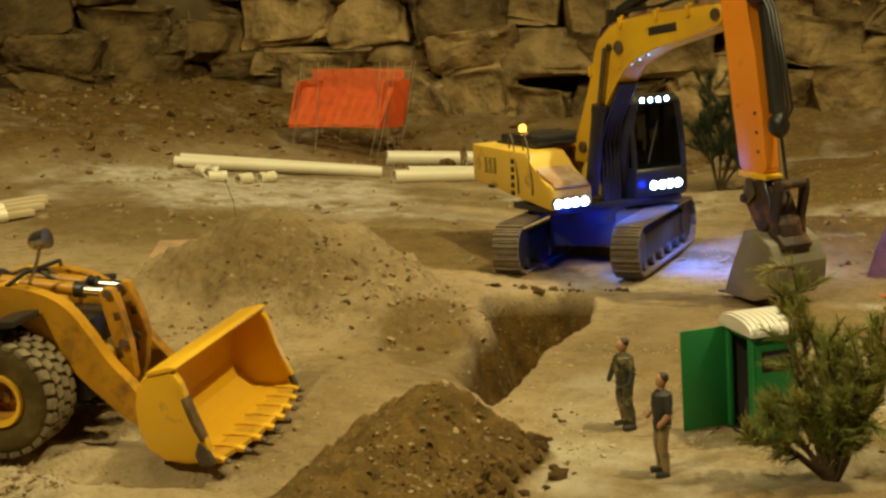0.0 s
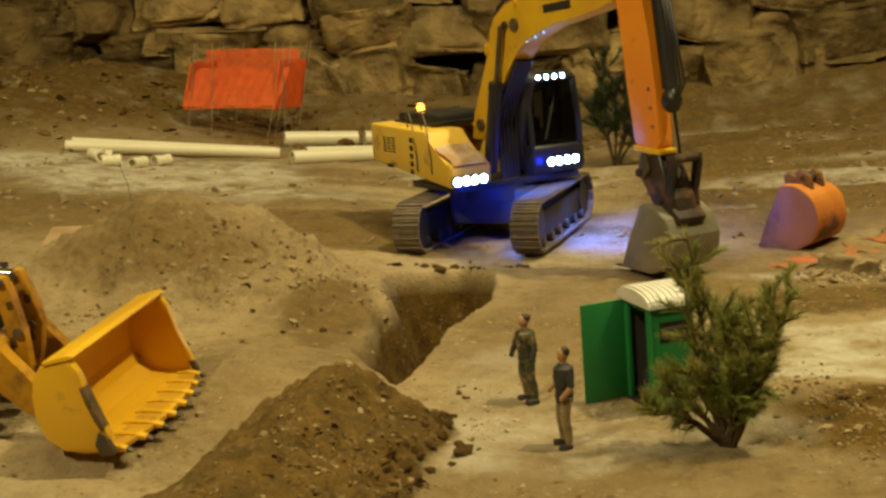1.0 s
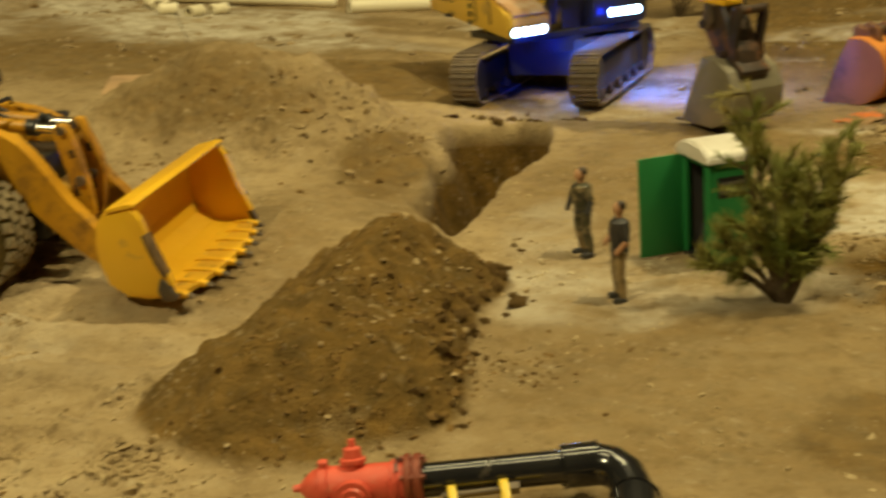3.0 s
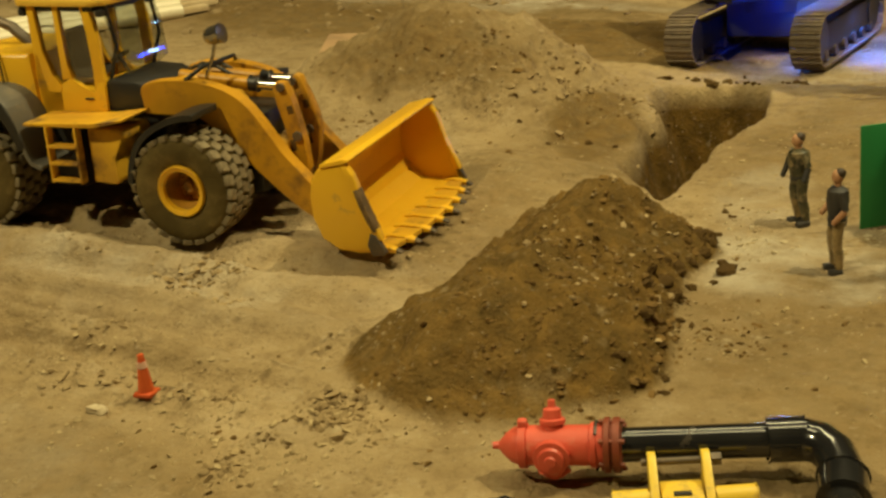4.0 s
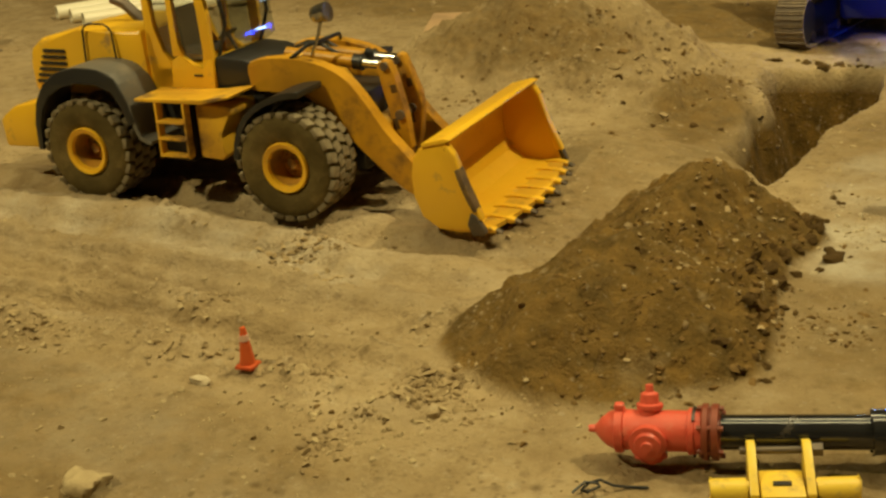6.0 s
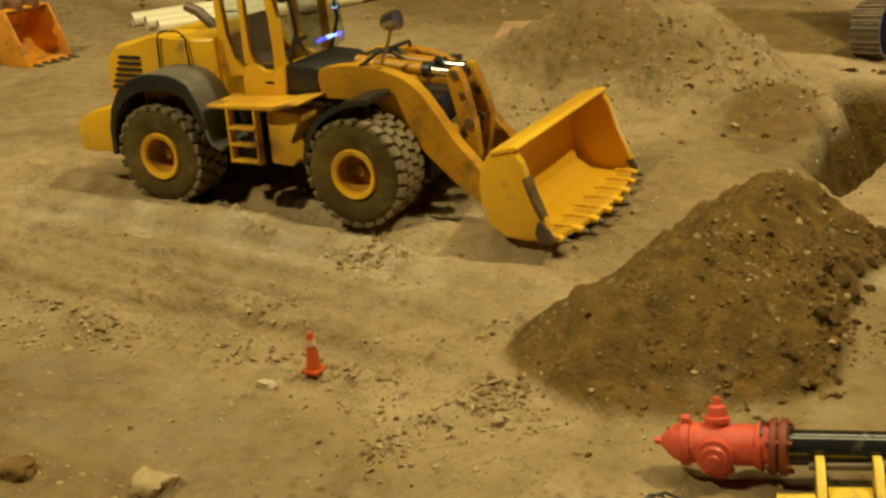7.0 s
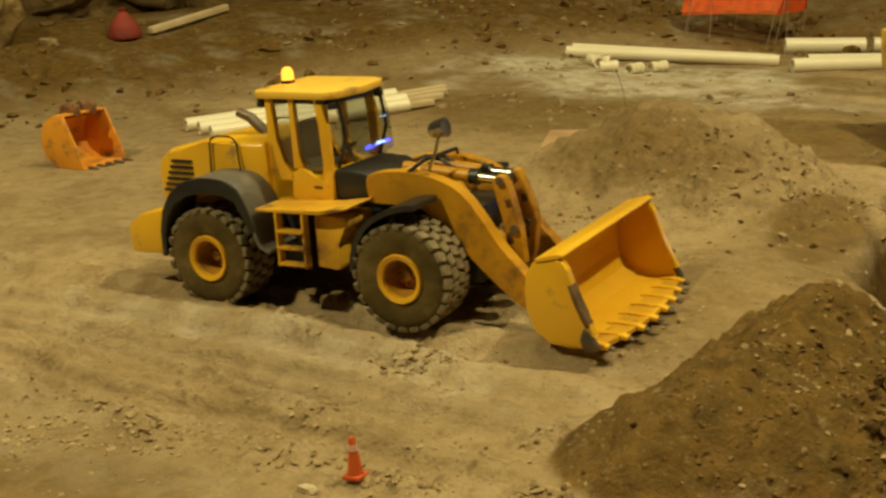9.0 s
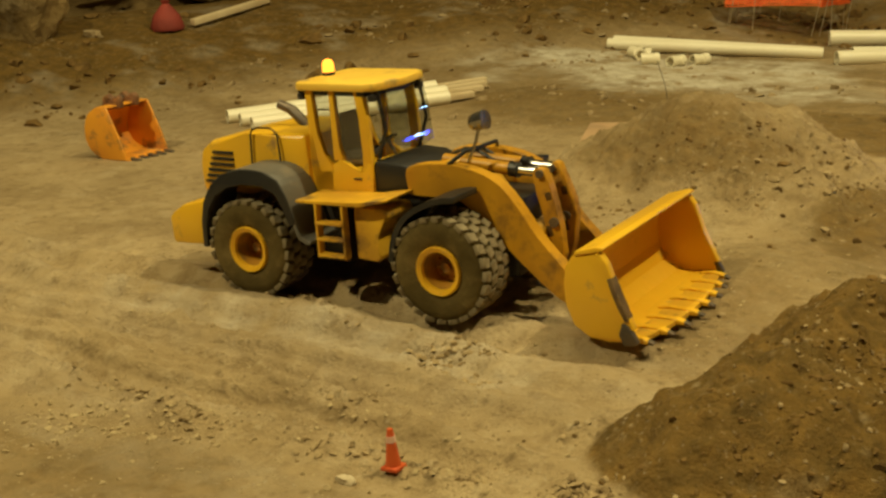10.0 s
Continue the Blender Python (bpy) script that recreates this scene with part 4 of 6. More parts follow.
for side in (-1, 1):
    sp = Mesh()
    sp.prism([(0.303, 0.0986), (0.277, 0.0907), (0.2705, 0.0805), (0.268, 0.0647), (0.2695, 0.0442), (0.277, 0.0256), (0.293, 0.0149), (0.3345, 0.0165), (0.3240, 0.0442), (0.3174, 0.0600), (0.3098, 0.0870)], *sorted((side * (BW - 0.004), side * (BW + 0.0015))), 0.0008)
    part("side_plate", sp, YELLOW, bk)
    ec = Mesh()
    ec.prism([(0.306, 0.0963), (0.300, 0.0963), (0.308, 0.0851), (0.3154, 0.0582), (0.3234, 0.0405), (0.3298, 0.0275), (0.3370, 0.0275), (0.3278, 0.0461), (0.3206, 0.0609), (0.3122, 0.0879)], *sorted((side * (BW - 0.006), side * (BW + 0.0035))), 0.001)
    part("side_edge", ec, YELLOW, bk)
    if side < 0:
        part("wear_strip", Mesh().prism([(0.3118, 0.0740), (0.3166, 0.0609), (0.3238, 0.0442), (0.3286, 0.0349), (0.3326, 0.0363), (0.3278, 0.0465), (0.3214, 0.0609), (0.3162, 0.0758)], *sorted((side * (BW - 0.0075), side * (BW + 0.0050))), 0.001), WORN, bk, "brown worn strip")
    part("corner_shoe", Mesh().prism([(0.3262, 0.0349), (0.3318, 0.0322), (0.3412, 0.0160), (0.3385, 0.0138), (0.3270, 0.0126), (0.3225, 0.0230)], *sorted((side * (BW - 0.002), side * (BW + 0.006))), 0.0015), STEEL, bk, "dark worn steel corner shoe")
part("spill_plate", Mesh().prism([(0.2800, 0.0926), (0.3030, 0.0995), (0.3085, 0.1000), (0.3085, 0.1023), (0.3015, 0.1028), (0.2790, 0.0963)], -BW - 0.003, BW + 0.003, 0.0008), YELLOW, bk)
lip_y = [BW * (k / 8 - 1) for k in range(17)]
part("cutting_edge", Mesh().prism([(0.326, -BW), (0.326, BW)] + [(0.3370 + 0.0160 * (1 - (y / BW) ** 2), y) for y in lip_y[::-1]], 0.0126, 0.0168, 0.0006, "z"), YELLOW_DIRTY, bk, "worn dirty yellow cutting edge")
for i in range(8):
    y = -BW + 0.010 + i * (2 * BW - 0.020) / 7
    k_ = -0.008 + 0.018 * (1 - (y / BW) ** 2)
    th_ = part("tooth", Mesh().prism([(0.3190, 0.0170), (0.3300, 0.0184), (0.3442 + k_, 0.0182), (0.3506 + k_, 0.0162), (0.3506 + k_, 0.0126), (0.3314 + k_, 0.0121), (0.3250, 0.0130)], y - 0.0042, y + 0.0042, 0.0008), YELLOW, bk, "dirty yellow tooth with a worn tip")
    part("tip", Mesh().prism([(0.3502 + k_, 0.0164), (0.3560 + k_, 0.0136), (0.3560 + k_, 0.0120), (0.3502 + k_, 0.0120)], y - 0.0032, y + 0.0032, 0.0006), STEEL, th_)

# ---------------------------------------------------------------- excavator
EX, EY = 0.5625, 1.018
EXC_AT = Matrix.Translation((EX, EY, land1(EX, EY) + 0.002)) @ tilt_y(-3.0)
exc = thing("excavator", "yellow and orange tracked excavator model with blue-white lamps lit", "excavator", EXC_AT)
TG, TL, TH_, TWD = 0.099, 0.385, 0.086, 0.046       # half gauge, length, height, shoe width
shoe_me = Mesh().box((0, 0, 0), (TWD, 0.0175, 0.0032), 0.0005).box((0, 0.004, 0.0030), (TWD, 0.0024, 0.0036), 0.0004).box((0, -0.004, 0.0026), (TWD, 0.0018, 0.0024)).data("shoe", SHOE)
for side in (-1, 1):
    x0 = side * TG
    R_ = TH_ / 2 - 0.004
    half = TL / 2 - R_
    fr = Mesh().box((x0, 0, TH_ / 2 - 0.002), (TWD * 0.55, TL - 2 * R_ + 0.02, TH_ * 0.52), 0.004)
    fr.cyl((x0 - TWD * 0.32, -half, TH_ / 2), (x0 + TWD * 0.32, -half, TH_ / 2), R_ - 0.006, n=24)
    fr.cyl((x0 - TWD * 0.32, half, TH_ / 2), (x0 + TWD * 0.32, half, TH_ / 2), R_ - 0.006, n=24)
    tf = part("track_frame", fr, BLACK, exc)
    for i in range(6):
        y = -half + 0.02 + i * (2 * half - 0.04) / 5
        part("roller", Mesh().cyl((x0 - TWD * 0.36, y, 0.016), (x0 + TWD * 0.36, y, 0.016), 0.009, n=12), STEEL, tf)
    per = 4 * half + 2 * math.pi * R_
    ns = int(per / 0.0185)
    for i in range(ns):
        s_ = i * per / ns
        if s_ < 2 * half:
            p, a = (-half + s_, TH_ / 2 + R_), 0.0
        elif s_ < 2 * half + math.pi * R_:
            th = (s_ - 2 * half) / R_
            p, a = (half + R_ * math.sin(th), TH_ / 2 + R_ * math.cos(th)), -th
        elif s_ < 4 * half + math.pi * R_:
            p, a = (half - (s_ - 2 * half - math.pi * R_), TH_ / 2 - R_), math.pi
        else:
            th = (s_ - 4 * half - math.pi * R_) / R_
            p, a = (-half - R_ * math.sin(th), TH_ / 2 - R_ * math.cos(th)), math.pi - th
        o = new("track_shoe", shoe_me)
        o.parent = tf
        o.matrix_local = Matrix.Translation((x0, p[0], p[1])) @ Matrix.Rotation(a, 4, "X")
UC = Matrix.Translation((0.034, -0.018, 0.0)) @ Matrix.Rotation(radians(-12), 4, "Z")
for o in exc.children:
    o.matrix_local = UC
CAR_GREY = mat("grey_painted_steel", (0.030, 0.030, 0.033), 0.6, colour2=(0.020, 0.020, 0.022), scale=14, spots=(0.045, 0.040, 0.034), spot_scale=20, spot_at=0.62)
car = Mesh().box((0, 0.020, 0.058), (0.150, 0.130, 0.060), 0.006).cyl((0, 0, 0.070), (0, 0, 0.097), 0.062, n=32)
part("car_body", car, CAR_GREY, exc, m=UC)
U = Matrix.Translation((0, 0, -0.002)) @ Matrix.Rotation(radians(-52), 4, "Z")


def up(name, mesh, material, parent=exc, label="", smooth=40.0):
    return part(name, mesh, material, parent, label, U, smooth)


up("deck", Mesh().prism([(-0.050, -0.104), (0.094, -0.106), (0.100, 0.142), (-0.050, 0.108)], 0.096, 0.107, 0.002, "z"), BLACK)
side_body = up("side_body", Mesh().prism([(-0.182, 0.136), (0.090, 0.103), (0.099, 0.109), (0.099, 0.138), (0.088, 0.146), (0.052, 0.156), (0.036, 0.168), (0.018, 0.1945), (-0.182, 0.2025)], -0.111, -0.036, 0.0045), PALE_YELLOW)
up("counterweight", Mesh().prism([(-0.182, -0.0355), (-0.200, 0.0), (-0.190, 0.066), (-0.160, 0.108), (-0.085, 0.108), (-0.085, -0.0355)], 0.134, 0.2005, 0.006, "z"), PALE_YELLOW)
up("left_body", Mesh().box((-0.045, 0.072, 0.145), (0.085, 0.074, 0.080), 0.004), PALE_YELLOW)
up("engine_cover", Mesh().box((-0.085, -0.010, 0.2085), (0.135, 0.115, 0.018), 0.004).box((-0.085, -0.010, 0.2025), (0.145, 0.125, 0.006), 0.001), BLACK)
for i in range(5):
    z = 0.124 + i * 0.0135
    up("vent_mark", Mesh().box((-0.034 + i * 0.0006, -0.1114, z), (0.011, 0.0012, 0.0085), 0.0003), DARKMARK, side_body)
for r_ in range(3):
    for i in range(6):
        up("louvre", Mesh().box((-0.128 + r_ * 0.016, -0.1114, 0.155 + i * 0.0048), (0.010, 0.0012, 0.0022)), DARKMARK, side_body)
up("badge_bar", Mesh().box((-0.112, -0.1114, 0.130), (0.022, 0.0012, 0.006)), DARKMARK, side_body)
for u0 in (-0.06, -0.012):
    up("hand_rail", Mesh().tube([(u0, -0.100, 0.195), (u0 + 0.002, -0.102, 0.222), (u0 + 0.012, -0.104, 0.226), (u0 + 0.030, -0.108, 0.205), (u0 + 0.048, -0.113, 0.150), (u0 + 0.048, -0.113, 0.125)], 0.0013, 6), STEEL)
DUSTY_LID = mat("dusty_peach_lid", (0.52, 0.33, 0.19), 0.7, colour2=(0.40, 0.22, 0.11), scale=30, spots=(0.58, 0.46, 0.34), spot_scale=22, spot_at=0.50, bump=0.4, bump_scale=120)
up("tool_box_lid", Mesh().prism([(0.040, 0.1685), (0.054, 0.1588), (0.089, 0.1488), (0.0985, 0.1400), (0.1005, 0.1415), (0.090, 0.1513), (0.055, 0.1615), (0.041, 0.1710)], -0.107, -0.042, 0.0008), DUSTY_LID, label="faded peach lid covered with dust")
BX_, BY_ = -0.128, -0.034
bcn = up("beacon", Mesh().cyl((BX_, BY_, 0.2165), (BX_, BY_, 0.2195), 0.008, n=16), BLACK)
up("lens", Mesh().lathe([(0.0, 0.217), (0.0068, 0.217), (0.0066, 0.226), (0.0045, 0.230), (0.0, 0.231)], Matrix.Translation((BX_, BY_, 0.0015)), 16), AMBER_DIM, bcn, "lit amber beacon lens")
# boom
bm_prof = [(-0.006, 0.170), (0.005, 0.217), (0.033, 0.256), (0.054, 0.303), (0.072, 0.354), (0.080, 0.371), (0.116, 0.392), (0.149, 0.4015), (0.225, 0.407), (0.362, 0.4125), (0.392, 0.4125), (0.404, 0.400), (0.400, 0.387),
           (0.388, 0.380), (0.360, 0.375), (0.294, 0.364), (0.237, 0.354), (0.191, 0.343), (0.160, 0.329), (0.1345, 0.308), (0.116, 0.285), (0.097, 0.262), (0.046, 0.200), (0.036, 0.170)]
BV0, BV1 = -0.004, 0.036
boom = up("boom", Mesh().prism(bm_prof, BV0, BV1, 0.003), BOOM_YELLOW)
up("logo_bar", Mesh().box((0.262, BV0 - 0.0004, 0.3835), (0.070, 0.0014, 0.0125), 0.0002, m=Matrix.Rotation(radians(-4), 4, "Y")), DARKMARK, boom)
for u0, z0, r_ in ((0.146, 0.360, 0.0105), (0.119, 0.360, 0.0065), (0.390, 0.399, 0.0085), (0.028, 0.196, 0.010)):
    up("pin", Mesh().cyl((u0, BV0 - 0.004, z0), (u0, BV1 + 0.004, z0), r_, n=18, bevel=0.001), STEEL, boom)
for u0, zz in ((0.151, 0.4015), (0.248, 0.408), (0.327, 0.411), (0.060, 0.326)):
    up("lug", Mesh().box((u0, BV0 - 0.002, zz - 0.004), (0.007, 0.005, 0.017), 0.0015).box((u0, BV0 + 0.004, zz + 0.003), (0.006, 0.006, 0.010), 0.0015), BOOM_YELLOW, boom)
for k, y in enumerate((0.004, 0.010, 0.022)):
    up("hose", Mesh().tube([(0.000, y, 0.220), (0.028, y, 0.265), (0.048, y, 0.312), (0.066, y, 0.362), (0.088, y, 0.390), (0.118, y, 0.404), (0.150, y, 0.4135 + 0.003 * k), (0.230, y, 0.418), (0.335, y, 0.428 + 0.006 * k), (0.425, y, 0.465)], 0.0024, 6), BLACK, boom)
up("rust_strip", Mesh().prism([(0.074, 0.362), (0.080, 0.3745), (0.115, 0.3955), (0.149, 0.4045), (0.225, 0.410), (0.360, 0.4155), (0.360, 0.4130), (0.225, 0.4075), (0.149, 0.402), (0.116, 0.3925)], BV0 + 0.003, BV1 - 0.003), RUST_RED, boom, "dull red top plate")
ac = up("arm_cylinder", Mesh().cyl((0.122, 0.016, 0.415), (0.270, 0.016, 0.463), 0.0105, n=18).box((0.116, 0.016, 0.408), (0.022, 0.030, 0.026), 0.004), BLACK)
up("piston_rod", Mesh().cyl((0.270, 0.016, 0.463), (0.410, 0.016, 0.500), 0.0055, n=14), CHROME, ac)
for y in (-0.014, 0.046):
    bc = up("boom_cylinder", Mesh().cyl((0.062, y, 0.120), (0.0945, y, 0.262), 0.0118, n=16).cyl((0.0935, y, 0.256), (0.0965, y, 0.268), 0.0132, n=16), BLACK)
    up("piston_rod", Mesh().cyl((0.0955, y, 0.266), (0.119, y, 0.360), 0.0042, n=14), STEEL, bc)
for y in (0.003, 0.010, 0.017, 0.024, 0.031):
    up("hose", Mesh().tube([(0.078, y, 0.106), (0.072 + 0.2 * y, y, 0.150), (0.066 + 0.3 * y, y + 0.002, 0.200), (0.090, y, 0.244), (0.118, y, 0.278), (0.136, y, 0.302)], 0.0036, 8), BLACK)
# stick
SHIFT = U @ Matrix.Translation((0.034, 0.026, 0.0))


def us(name, mesh, material, parent=exc, label="", smooth=40.0):
    return part(name, mesh, material, parent, label, SHIFT, smooth)


stick = us("stick", Mesh().prism([(0.368, 0.430), (0.358, 0.500), (0.394, 0.512), (0.416, 0.480), (0.4200, 0.419), (0.4405, 0.343), (0.4500, 0.2675), (0.4565, 0.186), (0.450, 0.178), (0.410, 0.178), (0.4010, 0.190), (0.391, 0.266), (0.3785, 0.360)], -0.0330, -0.0080, 0.003), ORANGE)
for k in range(3):
    us("bolt", Mesh().cyl((0.4435 - k * 0.003, -0.0345, 0.21 + k * 0.026), (0.4435 - k * 0.003, -0.032, 0.21 + k * 0.026), 0.0024, n=8), STEEL, stick)
bcy = us("bucket_cylinder", Mesh().cyl((0.443, -0.017, 0.420), (0.4645, -0.017, 0.262), 0.0112, n=18).box((0.440, -0.017, 0.425), (0.034, 0.034, 0.030), 0.004).ball((0.470, -0.020, 0.246), (0.016, 0.014, 0.018), 2), BLACK)
us("piston_rod", Mesh().cyl((0.4645, -0.017, 0.262), (0.478, -0.017, 0.172), 0.0036, n=14), CHROME, bcy)
for k in range(3):
    us("hose", Mesh().tube([(0.440, -0.030 + 0.006 * k, 0.44), (0.470, -0.034 + 0.006 * k, 0.40), (0.488 + 0.006 * k, -0.034, 0.33), (0.492 + 0.008 * k, -0.030, 0.27), (0.480, -0.024, 0.24)], 0.0020, 6), BLACK, stick)
us("collar", Mesh().box((0.431, -0.0205, 0.1765), (0.058, 0.030, 0.008), 0.002, m=Matrix.Rotation(radians(4), 4, "Y")), BOOM_YELLOW, stick)
LINK = mat("rusty_link_steel", (0.060, 0.034, 0.020), 0.6, 0.2, colour2=(0.032, 0.024, 0.019), scale=40, spots=(0.22, 0.10, 0.04), spot_scale=30, spot_at=0.58, bump=0.4, bump_scale=150)
lk = us("bucket_linkage", Mesh().prism([(0.406, 0.146), (0.420, 0.168), (0.450, 0.174), (0.462, 0.150), (0.484, 0.112), (0.490, 0.070), (0.466, 0.060), (0.440, 0.094), (0.416, 0.126)], -0.031, 0.006, 0.003).box((0.474, -0.012, 0.086), (0.040, 0.050, 0.030), 0.004, m=Matrix.Rotation(radians(38), 4, "Y"))
        .cyl((0.4135, -0.038, 0.144), (0.4135, 0.014, 0.144), 0.0062, n=14).cyl((0.484, -0.034, 0.166), (0.484, 0.012, 0.166), 0.006, n=14).cyl((0.452, -0.038, 0.104), (0.452, 0.016, 0.104), 0.0065, n=14), LINK, label="rusty dark steel linkage")
for y in (-0.036, 0.009):
    us("link_plate", Mesh().prism([(0.476, 0.172), (0.490, 0.172), (0.491, 0.158), (0.480, 0.120), (0.484, 0.068), (0.472, 0.066), (0.467, 0.120), (0.474, 0.158)], y, y + 0.005, 0.001), LINK, lk, "rusty link plate")
    us("link_plate", Mesh().prism([(0.418, 0.172), (0.428, 0.174), (0.436, 0.150), (0.420, 0.134), (0.408, 0.140)], y, y + 0.004, 0.001), STEEL, lk)
for k in range(3):
    us("hose", Mesh().tube([(0.448, -0.030 + 0.012 * k, 0.176), (0.466 + 0.006 * k, -0.036 + 0.012 * k, 0.150), (0.470, -0.034 + 0.010 * k, 0.118), (0.484, -0.030 + 0.010 * k, 0.080)], 0.0020, 6), BLACK, lk)


def eb_(pts):
    return [(0.432 + (p - 0.392) * 0.76, 0.008 + q * 0.80) for p, q in pts]


eb = us("bucket", Mesh().prism(eb_([(0.392, 0.118), (0.428, 0.116), (0.462, 0.098), (0.480, 0.066), (0.476, 0.034), (0.452, 0.008), (0.418, -0.004), (0.330, 0.000), (0.330, 0.004), (0.418, 0.001), (0.449, 0.012), (0.471, 0.036), (0.475, 0.065), (0.458, 0.094), (0.427, 0.111), (0.392, 0.113)]), -0.052, 0.034, 0.0006), BUCKET_GREY, label="bare grey bucket resting on the earth", smooth=65)
for y in (-0.052, 0.031):
    us("side_plate", Mesh().prism(eb_([(0.392, 0.117), (0.428, 0.115), (0.461, 0.097), (0.479, 0.066), (0.475, 0.034), (0.451, 0.009), (0.418, -0.003), (0.334, 0.001), (0.352, 0.040), (0.376, 0.084)]), y - 0.001, y + 0.004, 0.0008), BUCKET_GREY, eb)
for i in range(5):
    y = -0.046 + i * 0.0185
    us("tooth", Mesh().prism(eb_([(0.340, 0.0052), (0.310, 0.0015), (0.310, -0.001), (0.340, -0.0015)]), y - 0.005, y + 0.005, 0.0008), STEEL, eb)
# cab
ecab = up("cab", Mesh().prism([(-0.006, 0.106), (0.098, 0.106), (0.104, 0.122), (0.104, 0.150), (0.098, 0.158), (-0.006, 0.158)], 0.046, 0.153, 0.004), BLACK, label="black cab with tinted glass")
up("roof", Mesh().prism([(-0.008, 0.263), (0.070, 0.267), (0.086, 0.259), (0.088, 0.267), (0.072, 0.277), (-0.006, 0.275)], 0.044, 0.153, 0.002), BLACK, ecab)
for y in (0.0485, 0.1480):
    up("pillar", Mesh().tube([(0.100, y, 0.155), (0.097, y, 0.200), (0.086, y, 0.263)], 0.0048, 8), BLACK, ecab)
    up("pillar", Mesh().tube([(0.040, y, 0.155), (0.040, y, 0.265)], 0.0048, 8), BLACK, ecab)
    up("pillar", Mesh().tube([(-0.002, y, 0.155), (-0.002, y, 0.265)], 0.0040, 8), BLACK, ecab)
    w_ = up("side_window", Mesh().box((0.046, y, 0.210), (0.094, 0.0008, 0.106)), DARK_GLASS, ecab)
    w_.visible_shadow = False
w_ = up("windscreen", Mesh().prism([(0.1005, 0.155), (0.0975, 0.200), (0.0865, 0.263), (0.0857, 0.263), (0.0967, 0.200), (0.0997, 0.155)], 0.050, 0.140), DARK_GLASS, ecab)
w_.visible_shadow = False
up("rear_panel", Mesh().box((-0.004, 0.095, 0.175), (0.004, 0.084, 0.040), 0.001), BLACK, ecab)
up("seat", Mesh().box((0.030, 0.095, 0.170), (0.034, 0.036, 0.020), 0.004).box((0.014, 0.095, 0.200), (0.010, 0.036, 0.060), 0.004), INTERIOR, ecab)
up("wiper", Mesh().tube([(0.101, 0.075, 0.165), (0.096, 0.100, 0.235)], 0.0012, 6), BLACK, ecab)


def led_row(points, r, material, parent, label):
    for p in points:
        h_ = up("lamp_housing", Mesh().cyl((p[0] - 0.006, p[1], p[2]), (p[0], p[1], p[2]), r * 1.25, n=14), BLACK, parent)
        up("led", Mesh().lathe([(0.0, 0.0032), (r * 0.6, 0.0026), (r, 0.0004), (r, 0.0), (0.0, 0.0)], Matrix.Translation(p) @ Matrix.Rotation(radians(90), 4, "Y"), 14), material, h_, label)


led_row([(0.1065, -0.106 + 0.0165 * i, 0.1160) for i in range(4)], 0.0074, LED, side_body, "lit blue-white lamp")
led_row([(0.1105, 0.078 + 0.0165 * i, 0.1280) for i in range(4)], 0.0074, LED, ecab, "lit blue-white lamp")
led_row([(0.090, 0.074 + 0.0165 * i, 0.2690) for i in range(4)], 0.0042, LED, ecab, "lit blue-white lamp")
led_row([(0.172 + 0.018 * i, -0.001 + 0.004 * i, 0.3325 + 0.0065 * i) for i in range(3)], 0.0014, LED_DIM, boom, "small lit lamp")


def bulb(name, p, watts, colour):
    """Point light: a lamp cluster's throw round itself, and one added glow."""
    d = bpy.data.lights.new(name, "POINT")
    d.energy, d.color, d.shadow_soft_size = watts, colour, 0.010
    ob = new(name, d)
    ob.matrix_world = EXC_AT @ U @ Matrix.Translation(p)
    return ob


BLUE = (0.006, 0.055, 1.0)


def beam(name, p, q, watts, angle, colour=(0.002, 0.030, 1.0)):
    """Light thrown one way: a lamp cluster's, and one added fill for the belly."""
    d = bpy.data.lights.new(name, "SPOT")
    d.energy, d.color, d.shadow_soft_size, d.spot_size, d.spot_blend = watts, colour, 0.012, radians(angle), 0.8
    ob = new(name, d)
    ob.matrix_world = look(EXC_AT @ U @ Vector(p), EXC_AT @ Vector(q))
    return ob


bulb("blue_spill", (0.132, -0.086, 0.108), 0.10, BLUE)
bulb("blue_spill", (0.136, 0.098, 0.122), 0.08, BLUE)
# no lamp sits here: added blue glow for cab front and boom foot
bulb("blue_spill", (0.108, 0.060, 0.130), 0.12, (0.003, 0.03, 1.0))
# no lamp faces backward: added blue fill that tints the belly
beam("belly_fill", (0.190, -0.100, 0.095), (0.014, 0.0, 0.045), 1.3, 70)
beam("ground_light", (0.138, 0.118, 0.124), (0.26, -0.02, 0.0), 5.0, 140, (0.016, 0.15, 1.0))
beam("ground_light", (0.142, -0.090, 0.104), (0.30, -0.10, 0.0), 2.4, 120, (0.016, 0.15, 1.0))

# ---------------------------------------------------------------- portable toilet
def frame_at(ox, oy, fx, fy, lean=0.0, dz=0.0):
    """A pose on the ground whose x axis runs along (fx, fy)."""
    a = math.atan2(fy, fx)
    return Matrix.Translation((ox, oy, land1(ox, oy) + dz)) @ tilt_y(lean) @ Matrix.Rotation(a, 4, "Z")


# local x runs along the front, from the hinge to the other corner; y runs into the cabin
PW, PD, PH = 0.060, 0.041, 0.105
toilet = thing("portable_toilet", "green plastic portable toilet with white ribbed roof and open door", "portable toilet", frame_at(0.800, 0.096, 0.025, -0.054, -3.5, -0.002))
g = Mesh()
T_ = 0.0025
g.box((PW / 2, PD, PH / 2), (PW, T_, PH), 0.0006)
part("back_wall", g, GREEN, toilet)
part("side_wall", Mesh().box((PW, PD / 2, PH / 2), (T_, PD - 0.003, PH), 0.0006), GREEN, toilet)
